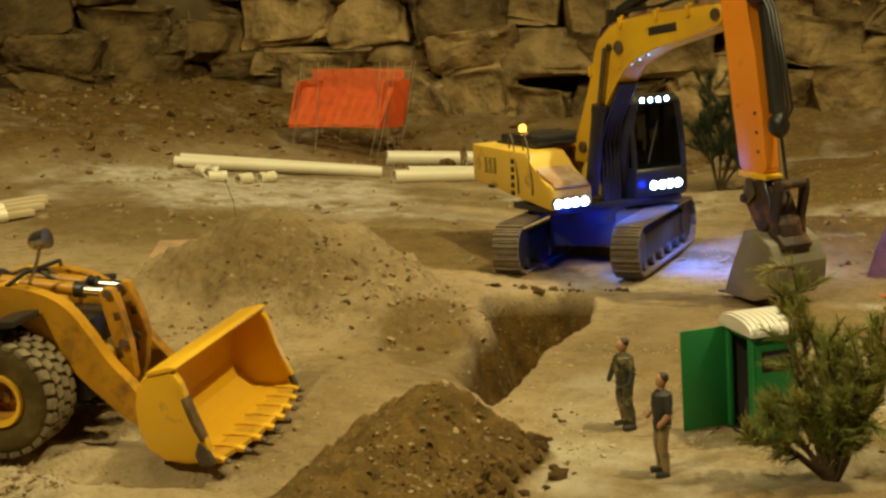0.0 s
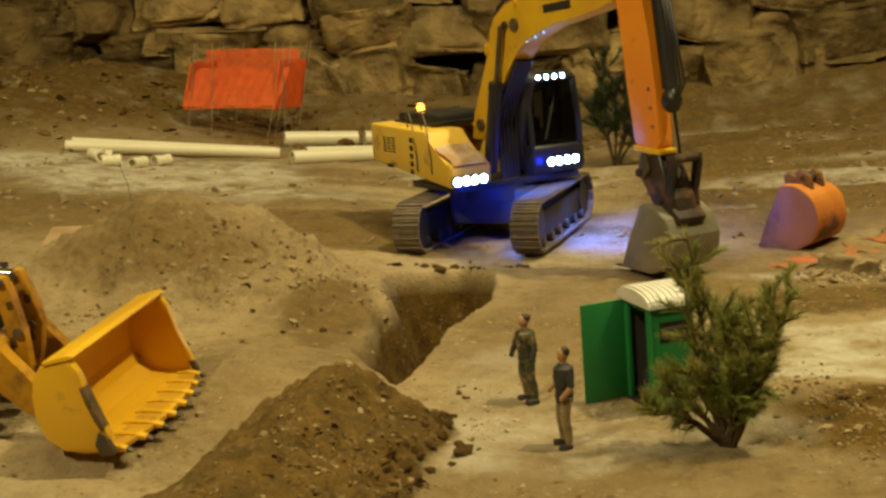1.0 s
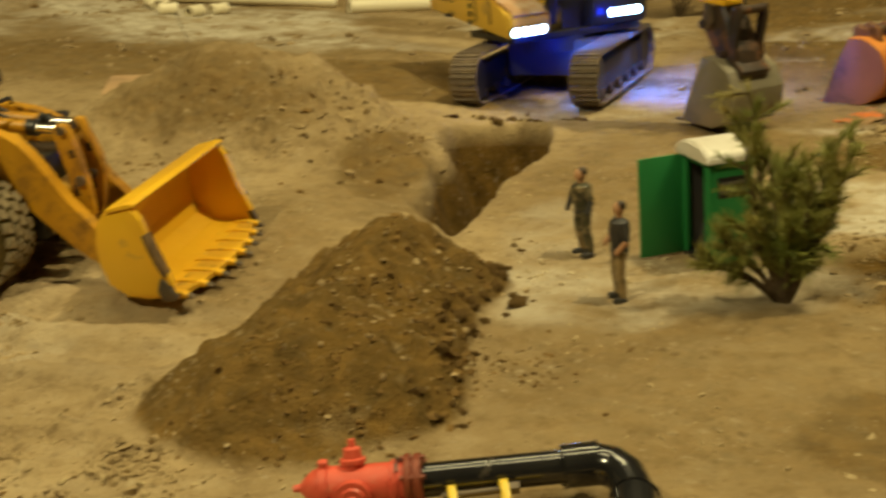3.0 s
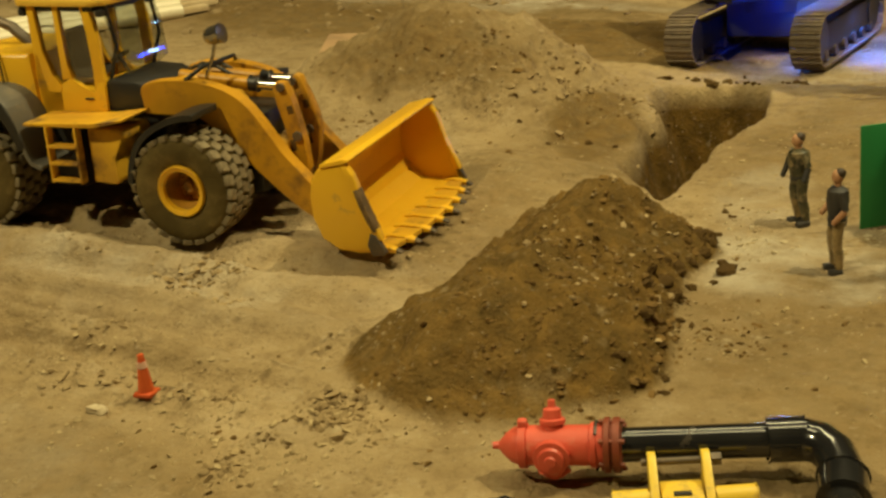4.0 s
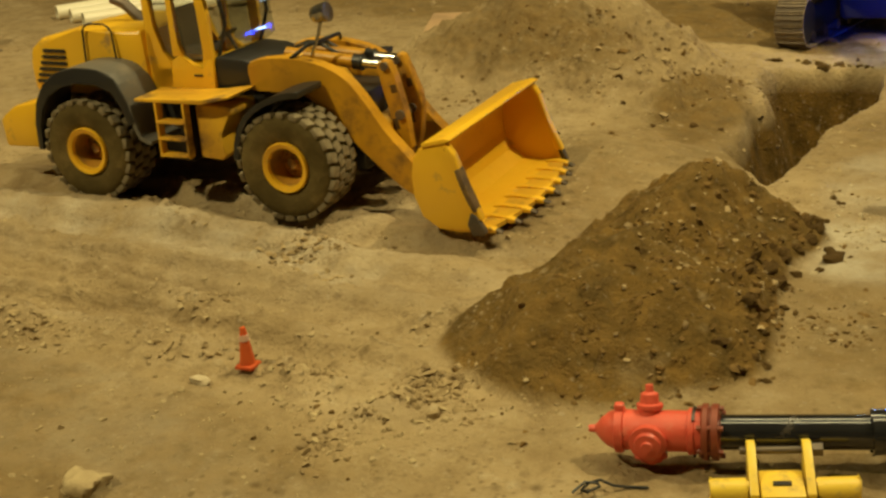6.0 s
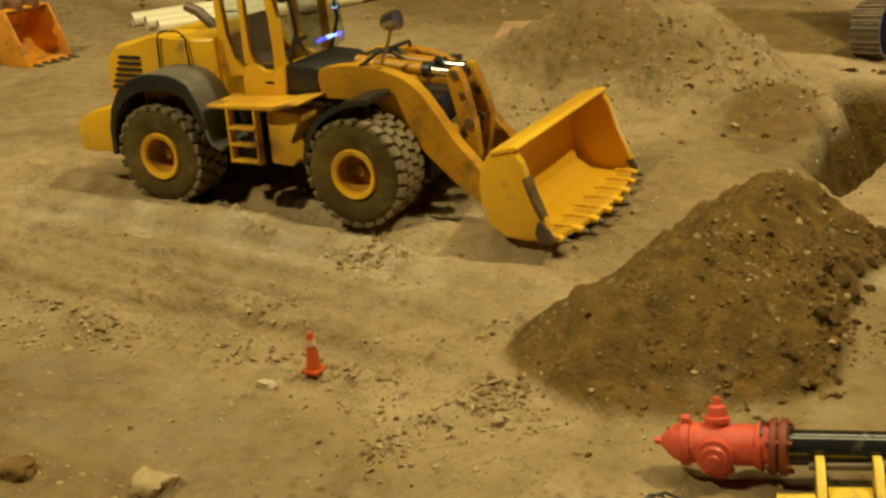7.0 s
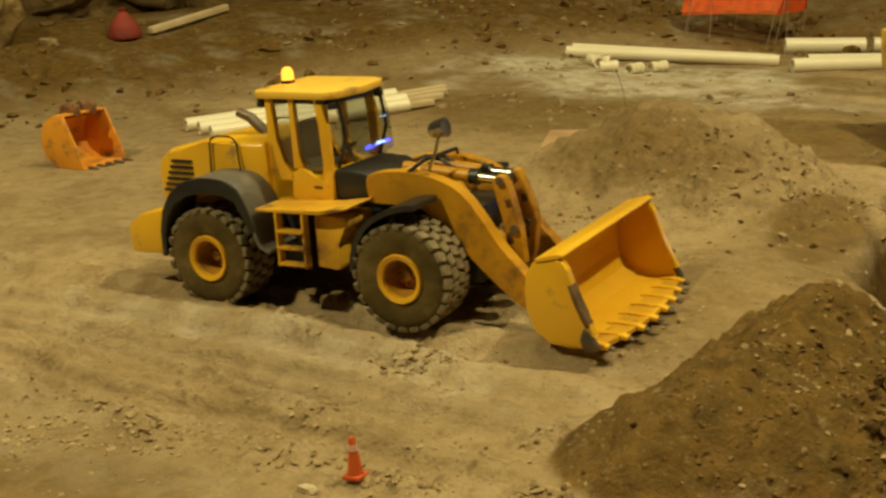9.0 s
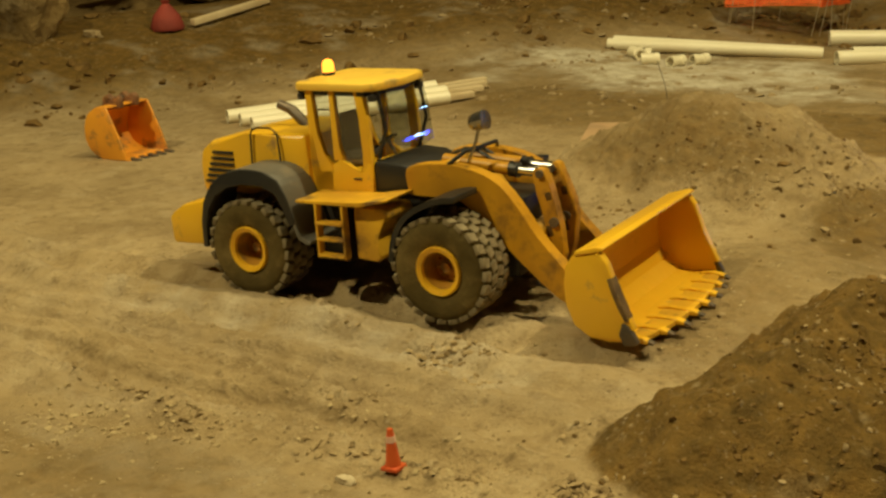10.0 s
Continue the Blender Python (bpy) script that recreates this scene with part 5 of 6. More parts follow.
part("side_wall", Mesh().box((0, PD / 2, PH / 2), (T_, PD - 0.003, PH), 0.0006), GREEN, toilet)
part("front_post", Mesh().box((0.0030, 0.0005, PH / 2), (0.0085, 0.0045, PH), 0.0006), GREEN, toilet)
part("front_post", Mesh().box((PW - 0.006, 0.0, PH / 2), (0.012, 0.004, PH), 0.0006), GREEN, toilet)
part("lintel", Mesh().box((PW / 2, 0.0, PH - 0.003), (PW - 0.022, 0.004, 0.006), 0.0006), GREEN, toilet)
part("base", Mesh().box((PW / 2, PD / 2, 0.003), (PW + 0.004, PD + 0.004, 0.006), 0.001), BLACK, toilet)
# dark sheets put the open cabin's inner shade into the colour
part("shade_liner", Mesh().box((PW / 2, PD - 0.0030, PH / 2), (PW - 0.006, 0.0015, PH - 0.006)).box((0.0030, PD / 2 + 0.001, PH / 2), (0.0015, PD - 0.012, PH - 0.006)).box((PW - 0.0030, PD / 2 + 0.001, PH / 2), (0.0015, PD - 0.012, PH - 0.006)), INTERIOR, toilet, "dark sheets standing for the shade inside the cabin")
part("tank_seat", Mesh().box((PW / 2, PD - 0.014, 0.018), (PW - 0.006, 0.024, 0.026), 0.003), INTERIOR, toilet)
rp = [(-0.005, PH - 0.001)] + [(PW / 2 - (PW / 2 + 0.005) * math.cos(a), PH - 0.001 + 0.0145 * math.sin(a) ** 0.7) for a in np.linspace(0.12, math.pi - 0.12, 13)] + [(PW + 0.005, PH - 0.001)]
rf_ = part("roof", Mesh().prism(rp, -0.006, PD + 0.003, 0.0008), WHITE, toilet, "white domed plastic roof")
for i in range(8):
    y = -0.001 + i * (PD + 0.001) / 7
    rib = [(p, q + 0.0018) for p, q in rp[1:-1]] + [(p, q - 0.0010) for p, q in rp[1:-1]][::-1]
    part("rib", Mesh().prism(rib, y - 0.0022, y + 0.0022, 0.0004), WHITE, rf_)
for z in (0.080, 0.072):
    part("vent", Mesh().box((PW + 0.0016, PD * 0.50, z + 0.004), (0.0012, PD * 0.62, 0.0032), 0.0003), GREY, toilet, "grey slotted vent")
part("vent_frame", Mesh().box((PW + 0.0012, PD * 0.50, 0.080), (0.0010, PD * 0.72, 0.020), 0.0003), BLACK, toilet)
dm = Matrix.Translation((0.001, -0.0002, 0.0)) @ Matrix.Rotation(radians(-88), 4, "Z")
dr = part("door", Mesh().box((0.0245, 0, PH / 2 + 0.001), (0.047, 0.0024, PH - 0.006), 0.0008), GREEN, toilet, "open green door")
dr.matrix_local = dm


# ---------------------------------------------------------------- toy figures: one plain mesh each
def figure(name, label, m, h, arm_l, arm_r, slots):
    g = Mesh()
    k = h / 0.095

    def s(*v):
        return tuple(c * k for c in v)
    for sx in (-1, 1):
        g.slot = slots[0]
        g.tube([s(sx * 0.0075, 0.000, 0.049), s(sx * 0.0083, -0.002, 0.036), s(sx * 0.0085, -0.002, 0.026)], [0.0058 * k, 0.0056 * k, 0.0049 * k], 10)
        g.slot = slots[4] if sx > 0 else slots[5]
        g.tube([s(sx * 0.0085, -0.002, 0.027), s(sx * 0.0088, 0.000, 0.018), s(sx * 0.009, 0.001, 0.006)], [0.0049 * k, 0.0050 * k, 0.0038 * k], 10)
        g.slot = slots[3]
        g.box(s(sx * 0.0095, -0.003, 0.003), s(0.0075, 0.014, 0.006), 0.0014 * k)
    g.slot = slots[1]
    g.tube([s(0, 0, 0.044), s(0, 0, 0.052), s(0, 0.000, 0.066), s(0, 0, 0.0755), s(0, 0, 0.079)], [0.0092 * k, 0.0090 * k, 0.0112 * k, 0.0105 * k, 0.0050 * k], 12)
    for sx, arm in ((-1, arm_l), (1, arm_r)):
        g.slot = slots[1]
        g.tube([s(sx * 0.0115, 0, 0.0755), s(*arm[0])], [0.0040 * k, 0.0036 * k], 8)
        g.slot = slots[2]
        g.tube([s(*arm[0]), s(*arm[1])], [0.0034 * k, 0.0026 * k], 8)
        g.ball(s(*arm[1]), s(0.0030, 0.0030, 0.0036), 1)
    g.slot = 0
    g.tube([s(0, 0, 0.078), s(0, 0, 0.083)], 0.0034 * k, 8)
    g.ball(s(0, -0.0006, 0.0872), s(0.0053, 0.0061, 0.0070), 2)
    g.slot = 4
    g.ball(s(0, 0.0016, 0.0898), s(0.0056, 0.0060, 0.0052), 2)
    g.slot = slots[6]
    g.tube([s(0, 0, 0.0475), s(0, 0, 0.0515)], 0.0098 * k, 12)
    ob = part(name, g, [SKIN, CAMO, DARK_CLOTH, TAN_CLOTH, HAIR], None, smooth=50)
    ob.matrix_world = m
    return tagged(ob, label, "toy figure", "toy figures")


figure("toy_figure", "plastic toy figure in camouflage clothes and dark gloves standing on earth", Matrix.Translation((0.703, 0.095, land1(0.703, 0.095) - 0.001)) @ tilt_y(-5) @ Matrix.Rotation(radians(-60), 4, "Z"), 0.091,
       ((-0.016, -0.004, 0.062), (-0.0165, -0.010, 0.050)), ((0.0165, 0.002, 0.062), (0.018, -0.004, 0.050)), (1, 1, 2, 2, 1, 3, 2))
figure("toy_figure", "plastic toy figure with bare forearms, dark vest and tan trousers", Matrix.Translation((0.742, -0.044, land1(0.742, -0.044) - 0.001)) @ tilt_y(-2) @ Matrix.Rotation(radians(-70), 4, "Z") @ Matrix.Diagonal((0.86, 0.86, 1, 1)), 0.093,
       ((-0.015, -0.003, 0.061), (-0.014, -0.011, 0.053)), ((0.0155, 0.003, 0.060), (0.013, -0.007, 0.050)), (3, 2, 0, 2, 3, 3, 2))


# ---------------------------------------------------------------- bushes
def bush(name, label, base, limbs, needle_len, count, needle_mat, seed, trunk_r=0.006, twig=1.6, fine=1.0):
    rnd = random.Random(seed)
    th = thing(name, label, "bush", Matrix.Translation(base))
    wood = Mesh()
    anchors = []
    for tip, bend in limbs:
        tip = Vector(tip)
        pts = []
        for i in range(9):
            f = i / 8
            p = tip * f + Vector(bend) * math.sin(f * math.pi) + Vector((rnd.uniform(-1, 1), rnd.uniform(-1, 1), 0)) * 0.003 * f
            pts.append(p)
        wood.tube(pts, [trunk_r * (1 - 0.85 * i / 8) for i in range(9)], 6)
        for i in range(3, 9):
            f = i / 8
            anchors.append((pts[i], (pts[i] - pts[i - 1]).normalized(), 0.6 + 0.4 * f))
            for _ in range(3 if i < 8 else 1):
                d = Vector((rnd.gauss(0, 1), rnd.gauss(0, 1), rnd.gauss(0.5, 0.7))).normalized()
                d = (d + (pts[i] - pts[i - 1]).normalized() * 0.9).normalized()
                L = rnd.uniform(0.5, 1.2) * needle_len * twig
                q = pts[i] + d * L
                wood.tube([pts[i], pts[i] + d * L * 0.5 + Vector((0, 0, 0.001)), q], [0.0012, 0.0009, 0.0005], 4)
                for w in (0.45, 0.75, 1.0):
                    anchors.append((pts[i] + d * L * w, d, 0.8))
    part("trunk", wood, BARK, th)
    vs, fs = [], []
    for _ in range(count):
        p, d, k = rnd.choice(anchors)
        dd = (d * 1.1 + Vector((rnd.gauss(0, 0.50), rnd.gauss(0, 0.50), rnd.gauss(0.20, 0.45)))).normalized()
        L = needle_len * rnd.uniform(0.5, 1.15) * k
        w = dd.cross(Vector((rnd.gauss(0, 1), rnd.gauss(0, 1), rnd.gauss(0, 1)))).normalized() * rnd.uniform(0.0004, 0.0009) * fine
        o = p + d * rnd.uniform(-0.008, 0.004)
        droop = Vector((0, 0, -0.12 * L))
        n0 = len(vs)
        vs += [o - w, o + w, o + dd * L * 0.6 + w * 0.8, o + dd * L * 0.6 - w * 0.8, o + dd * L + droop]
        fs += [(n0, n0 + 1, n0 + 2, n0 + 3), (n0 + 3, n0 + 2, n0 + 4)]
    me_ = bpy.data.meshes.new("crown")
    me_.from_pydata([tuple(v) for v in vs], [], fs)
    me_.materials.append(needle_mat)
    cr = new("crown", me_)
    cr.parent = th
    return th


zb = land1(0.883, -0.046)
bush("juniper_bush", "green needled shrub with brown stems growing from earth", (0.883, -0.046, zb - 0.004),
     [((-0.036, 0.01, 0.184), (-0.006, 0, 0)), ((-0.044, 0.01, 0.158), (-0.004, 0, 0)), ((-0.026, 0.0, 0.146), (0.002, 0, 0)),
      ((-0.012, -0.01, 0.124), (0.003, 0, 0)), ((0.002, -0.010, 0.126), (0.003, 0, 0)), ((0.012, -0.02, 0.112), (0.003, 0, 0)), ((-0.004, 0.015, 0.112), (0.002, 0, 0)),
      ((0.046, 0.0, 0.148), (0.006, 0, 0)), ((0.036, 0.01, 0.142), (0.006, 0, 0)), ((0.038, -0.01, 0.120), (0.004, 0, 0)), ((0.028, 0.005, 0.124), (0.002, 0, 0)),
      ((-0.070, -0.020, 0.038), (-0.002, 0, 0.012)), ((-0.056, -0.010, 0.056), (-0.002, 0, 0.010)), ((-0.040, -0.01, 0.074), (0, 0, 0.008)),
      ((0.000, -0.03, 0.080), (0, 0, 0.006)), ((0.018, -0.02, 0.074), (0.002, 0, 0.004)), ((-0.018, -0.012, 0.056), (0, 0, 0.004)), ((0.012, -0.012, 0.052), (0, 0, 0.004))],
     0.0195, 20000, NEEDLE, 5, 0.0042, 1.05, 0.55)
zb2 = land1(0.76, 1.92)
bush("juniper_bush", "dark green shrub at the foot of the stone wall", (0.800, 1.92, zb2 + 0.0),
     [((-0.03, 0.02, 0.26), (-0.01, 0, 0)), ((0.03, 0.0, 0.25), (0.01, 0, 0)), ((0.07, 0.02, 0.18), (0.0, 0, 0.02)), ((-0.06, 0.0, 0.15), (0, 0, 0.02)), ((0.09, -0.02, 0.10), (0, 0, 0.02)), ((0.0, 0.02, 0.20), (0, 0, 0)), ((0.05, -0.03, 0.14), (0, 0, 0.02))],
     0.036, 12000, NEEDLE_FAR, 9, 0.004)


# ---------------------------------------------------------------- hydrant, black pipe and yellow coupler in front
FLANGE_RED = mat("dull_flange_red", (0.26, 0.050, 0.022), 0.45, colour2=(0.16, 0.040, 0.018), scale=60, bump=0.2)
HYD = pose(0.5605, -0.4382, 0.0257, 0.95, -3.68, 9.11)
hyd = thing("fire_hydrant", "red toy fire hydrant lying on its side on earth", "fire hydrant", HYD)
HX = Matrix.Rotation(radians(90), 4, "Y")       # lathe axis along local x
part("barrel", Mesh().lathe([(0.0, 0.000), (0.0022, 0.000), (0.0026, 0.004), (0.0032, 0.0045), (0.0072, 0.008), (0.0105, 0.012), (0.0122, 0.0165), (0.0142, 0.0170), (0.0142, 0.0215), (0.0124, 0.0222), (0.0124, 0.0600),
                             (0.0140, 0.0606), (0.0140, 0.0640), (0.0130, 0.0645), (0.0130, 0.0688), (0.0, 0.0688)], HX, 28), RED, hyd)
part("flange", Mesh().lathe([(0.0, 0.0684), (0.0162, 0.0684), (0.0170, 0.0692), (0.0170, 0.0722), (0.0150, 0.0728), (0.0150, 0.0738), (0.0170, 0.0744), (0.0170, 0.0784), (0.0120, 0.0796), (0.0, 0.0796)], HX, 28), FLANGE_RED, hyd, "dull brownish-red flange")
part("bonnet_lug", Mesh().box((0.0195, 0, 0.0145), (0.006, 0.006, 0.007), 0.0015), RED, hyd)


def nozzle(d, L, r):
    d = Vector(d)
    q = d.to_track_quat("Z", "Y").to_matrix().to_4x4()
    return Mesh().lathe([(r * 1.15, 0.009), (r * 1.15, 0.0135), (r * 1.35, 0.0140), (r * 1.35, 0.0165), (r, 0.0172), (r * 0.9, 0.0172 + L * 0.5), (r * 0.45, 0.0172 + L * 0.62), (r * 0.38, 0.0172 + L), (0.0, 0.0172 + L)],
                        Matrix.Translation((0.0375, 0, 0)) @ q, 20)


part("nozzle_cap", nozzle((0, 0.25, 0.97), 0.0110, 0.0060), RED, hyd)
part("nozzle_cap", nozzle((0, -0.92, -0.02), 0.0040, 0.0082), RED, hyd)
part("nozzle_cap", nozzle((0, -0.30, -0.95), 0.0035, 0.0075), RED, hyd)
for i in range(6):
    a = i * math.pi / 3 + 0.4
    part("flange_bolt", Mesh().cyl((0.066, 0.0150 * math.cos(a), 0.0150 * math.sin(a)), (0.0815, 0.0150 * math.cos(a), 0.0150 * math.sin(a)), 0.0017, n=6), FLANGE_RED, hyd)
part("chain", Mesh().tube([(0.0640, 0.0146 * math.cos(a), 0.0146 * math.sin(a)) for a in np.linspace(-2.2, 2.2, 15)], 0.0010, 5), BLACK, hyd)
P0 = Vector((0.0, 0.0, 0.0))
P1 = Vector((0.0864, 0.0193, 0.0))
P2 = Vector((0.1044, 0.0228, 0.0))
d1 = (P1 - P0).normalized()
pipe = thing("black_pipe", "glossy black plastic pipe with an elbow joined to the hydrant", "pipe", pose(0.6374, -0.4259, 0.0307, 1.49, -3.49, 0.46))


def rel(*ps):
    return [Vector(p) for p in ps]


part("straight", Mesh().cyl(*rel(P0, P1), 0.0105, n=24), PIPE_BLACK, pipe)
part("socket", Mesh().cyl(*rel(P1 - d1 * 0.002, P1 + d1 * 0.020), 0.0135, n=24, bevel=0.001), PIPE_BLACK, pipe)
bend = [P2 + Vector((0.0, 0.0, 0.0)), P2 + Vector((0.010, -0.002, -0.001)), P2 + Vector((0.0185, -0.010, -0.003)), P2 + Vector((0.0225, -0.022, -0.006)), P2 + Vector((0.0240, -0.034, -0.008))]
part("elbow", Mesh().tube(rel(P1 + d1 * 0.012, *bend), 0.0128, 20), PIPE_BLACK, pipe)
part("socket", Mesh().cyl(*rel(bend[-1] + Vector((-0.0002, 0.006, 0.001)), bend[-1] + Vector((0.001, -0.014, -0.002))), 0.0142, n=24, bevel=0.001), PIPE_BLACK, pipe)
part("lower_run", Mesh().tube(rel(bend[-1] + Vector((0.001, -0.012, -0.002)), bend[-1] + Vector((0.004, -0.060, -0.004)), bend[-1] + Vector((0.008, -0.160, -0.003))), 0.0105, 20), PIPE_BLACK, pipe)

COUP = pose(0.6611, -0.4439, 0.0116, 0.54, -3.76, 15.42)
coup = thing("coupler_bracket", "yellow steel coupler bracket with two ears and a pin", "bracket", COUP)
EL = 0.0310
CY_ = mat("bright_yellow_paint", (0.82, 0.60, 0.06), 0.4, colour2=(0.74, 0.50, 0.05), scale=20, spots=(0.40, 0.27, 0.08), spot_scale=50, spot_at=0.60, bump=0.15, bump_scale=150)
for x in (0.0, EL):
    part("ear", Mesh().prism([(-0.030, -0.003), (-0.030, 0.010), (-0.006, 0.0245), (0.000, 0.0265), (0.005, 0.0255), (0.0065, 0.0215), (0.0035, 0.004), (0.003, -0.003)], x - 0.0025, x + 0.0025, 0.0006, "x"), CY_, coup)
part("pin", Mesh().cyl((-0.006, 0.001, 0.0205), (EL + 0.009, 0.001, 0.0205), 0.0022, n=12).cyl((EL + 0.003, 0.001, 0.0205), (EL + 0.009, 0.001, 0.0205), 0.0042, n=6), STEEL, coup)
part("cross_plate", Mesh().prism([(-0.034, 0.000), (-0.034, 0.0115), (-0.010, 0.0125), (-0.004, 0.0105), (-0.004, 0.000)], 0.0035, EL - 0.0035, 0.0008, "x"), CY_, coup)
for x0, x1 in ((-0.024, -0.0035), (EL + 0.0035, EL + 0.026)):
    part("tube_arm", Mesh().cyl((x0, -0.020, 0.0070), (x1, -0.020, 0.0070), 0.0072, n=18, bevel=0.0008), CY_, coup)
part("marking", Mesh().box((EL / 2, -0.022, 0.0126), (0.010, 0.004, 0.0008)), DARKMARK, coup)

# thin black wire lying in loops beside the hydrant
wz = land1(0.570, -0.466) + 0.003
wire = part("wire_tangle", Mesh().tube([(0.600, -0.452, 0.002), (0.580, -0.456, 0.001), (0.566, -0.462, 0.003), (0.552, -0.462, 0.007), (0.541, -0.468, 0.004), (0.537, -0.478, 0.001), (0.546, -0.484, 0.004), (0.556, -0.476, 0.008), (0.550, -0.466, 0.005), (0.538, -0.470, 0.006), (0.530, -0.486, 0.001)], 0.0016, 6), BLACK)
wire.matrix_world = Matrix.Translation((0.577, -0.472, wz - 0.001)) @ Matrix.Scale(0.58, 4) @ Matrix.Translation((-0.552, 0.470, 0))
tagged(wire, "thin black wire lying in loops on the earth", "wire")

# ---------------------------------------------------------------- traffic cone
cx, cy = 0.281, -0.396
cone = thing("traffic_cone", "small orange-red traffic cone with a white band", "traffic cone", Matrix.Translation((cx, cy, land1(cx, cy) - 0.001)) @ tilt_y(-2.5) @ Matrix.Scale(0.92, 4))
part("base", Mesh().box((0, 0, 0.0015), (0.0160, 0.0160, 0.0036), 0.0012), CONE_RED, cone)
part("cone_body", Mesh().lathe([(0.0066, 0.003), (0.0036, 0.026), (0.0026, 0.0330), (0.0022, 0.0345), (0.0, 0.0346)], None, 20), CONE_RED, cone)
part("band", Mesh().lathe([(0.0044, 0.0235), (0.0037, 0.0285), (0.0032, 0.0285), (0.0036, 0.0235), (0.0044, 0.0235)], None, 20), mat("dull_band", (0.70, 0.52, 0.42), 0.6, colour2=(0.60, 0.34, 0.24), scale=90), cone, "dull pale band")


# ---------------------------------------------------------------- pipes, fittings, lumber
def lay(name, label, cat, a, b, r, material, hollow=True, lift=0.0, group="", square=None):
    """A pipe or a plank lying on the ground from a to b."""
    za, zb_ = land1(*a) + r * 0.85 + lift, land1(*b) + r * 0.85 + lift
    p, q = Vector((*a, za)), Vector((*b, zb_))
    d = q - p
    L = d.length
    m = Matrix.Translation(p) @ d.to_track_quat("Z", "Y").to_matrix().to_4x4()
    g = Mesh()
    if square:
        g.box((0, 0, L / 2), (square[0], square[1], L), 0.0015)
    else:
        g.lathe([(r * 0.80, 0.0), (r, 0.0), (r, L), (r * 0.80, L), (r * 0.80, 0.0)], None, 24)
    ob = part(name, g, material)
    ob.matrix_world = m
    return tagged(ob, label, cat, group)


lay("pvc_pipe", "long cream plastic pipe lying on pale earth", "pipe", (-0.590, 1.915), (-0.085, 2.045), 0.0145, PVC, group="pipes by the wall")
lay("pvc_pipe", "long cream plastic pipe lying on pale earth", "pipe", (-0.588, 1.872), (-0.065, 2.005), 0.0150, PVC, group="pipes by the wall")
lay("pvc_pipe", "short thick cream plastic pipe on pale earth", "pipe", (-0.126, 2.285), (0.068, 2.365), 0.0225, PVC, group="pipes by the wall")
lay("pvc_pipe", "thick cream plastic pipe on pale earth", "pipe", (0.086, 2.380), (0.300, 2.470), 0.0215, PVC, group="pipes by the wall")
lay("pvc_pipe", "thick white plastic pipe on pale earth", "pipe", (-0.010, 1.920), (0.350, 2.165), 0.0185, PVC, group="pipes by the wall")
lay("pvc_pipe", "thick cream plastic pipe on pale earth", "pipe", (0.006, 1.998), (0.330, 2.215), 0.0185, PVC, group="pipes by the wall")


def fitting(x, y, turn, upright, elbow=False):
    x, r = x - 0.018, 0.0145
    g = Mesh()
    g.lathe([(r * 0.72, -0.022), (r, -0.022), (r, -0.008), (r * 0.88, -0.007), (r * 0.88, 0.007), (r, 0.008), (r, 0.022), (r * 0.72, 0.022), (r * 0.72, -0.022)], None, 20)
    if elbow:
        g.lathe([(r * 0.72, 0.0), (r * 0.88, 0.006), (r, 0.012), (r, 0.028), (r * 0.72, 0.028), (r * 0.72, 0.0)], Matrix.Rotation(radians(90), 4, "X"), 20)
    ob = part("pipe_fitting", g, PVC)
    m = Matrix.Translation((x, y, land1(x, y) + (0.021 if upright else r * 0.9)))
    ob.matrix_world = m @ Matrix.Rotation(radians(turn), 4, "Z") @ (Matrix() if upright else Matrix.Rotation(radians(90), 4, "Y"))
    return tagged(ob, "cream plastic pipe fitting on pale earth", "pipe fitting", "pipe fittings")


fitting(-0.435, 1.79, 10, False, True)
fitting(-0.375, 1.69, 30, False)
fitting(-0.312, 1.70, 70, False)
fitting(-0.279, 1.77, 55, False)
fitting(-0.462, 1.815, -20, False)

lay("pvc_pipe", "pale plastic pipe in a stack behind the loader", "pipe", (-0.974, 0.822), (-0.703, 1.210), 0.0150, PVC, group="stack behind the loader")
lay("pvc_pipe", "pale plastic pipe in a stack behind the loader", "pipe", (-0.904, 0.783), (-0.642, 1.156), 0.0150, PVC, group="stack behind the loader")
lay("pvc_pipe", "pale plastic pipe in a stack behind the loader", "pipe", (-0.848, 0.754), (-0.602, 1.101), 0.0150, PVC, group="stack behind the loader")
for a, b, lift in (((-0.851, 1.004), (-0.639, 1.321), 0.004), ((-0.815, 0.975), (-0.610, 1.270), 0.003), ((-0.772, 0.950), (-0.585, 1.215), 0.004), ((-0.735, 0.905), (-0.570, 1.150), 0.002)):
    lay("plank", "pale rough wooden plank on earth", "plank", a, b, 0.008, WOOD, lift=lift, group="planks behind the loader", square=(0.022, 0.013))

bx, by = -0.066, 0.838
bd = part("board", Mesh().box((0, 0, 0), (0.17, 0.15, 0.006), 0.001), BOARD)
bd.matrix_world = Matrix.Translation((bx, by, land1(bx, by) + 0.004)) @ Matrix.Rotation(radians(16), 4, "Z") @ Matrix.Rotation(radians(6), 4, "X")
tagged(bd, "tan flat board half buried in the heap", "board")
wr = part("wire_stake", Mesh().tube([(0, 0, -0.01), (-0.008, 0.0, 0.045), (-0.024, 0.0, 0.090)], 0.0008, 5), STEEL)
wr.matrix_world = Matrix.Translation((-0.122, 1.14, land1(-0.122, 1.14)))
tagged(wr, "thin dark wire stake in the earth", "wire")

# ---------------------------------------------------------------- orange net box on wire stakes
netz = land1(-0.30, 2.38)
net = thing("net_fence", "orange plastic net wrapped round thin wire stakes", "net fence", Matrix.Translation((-0.30, 2.40, netz)))


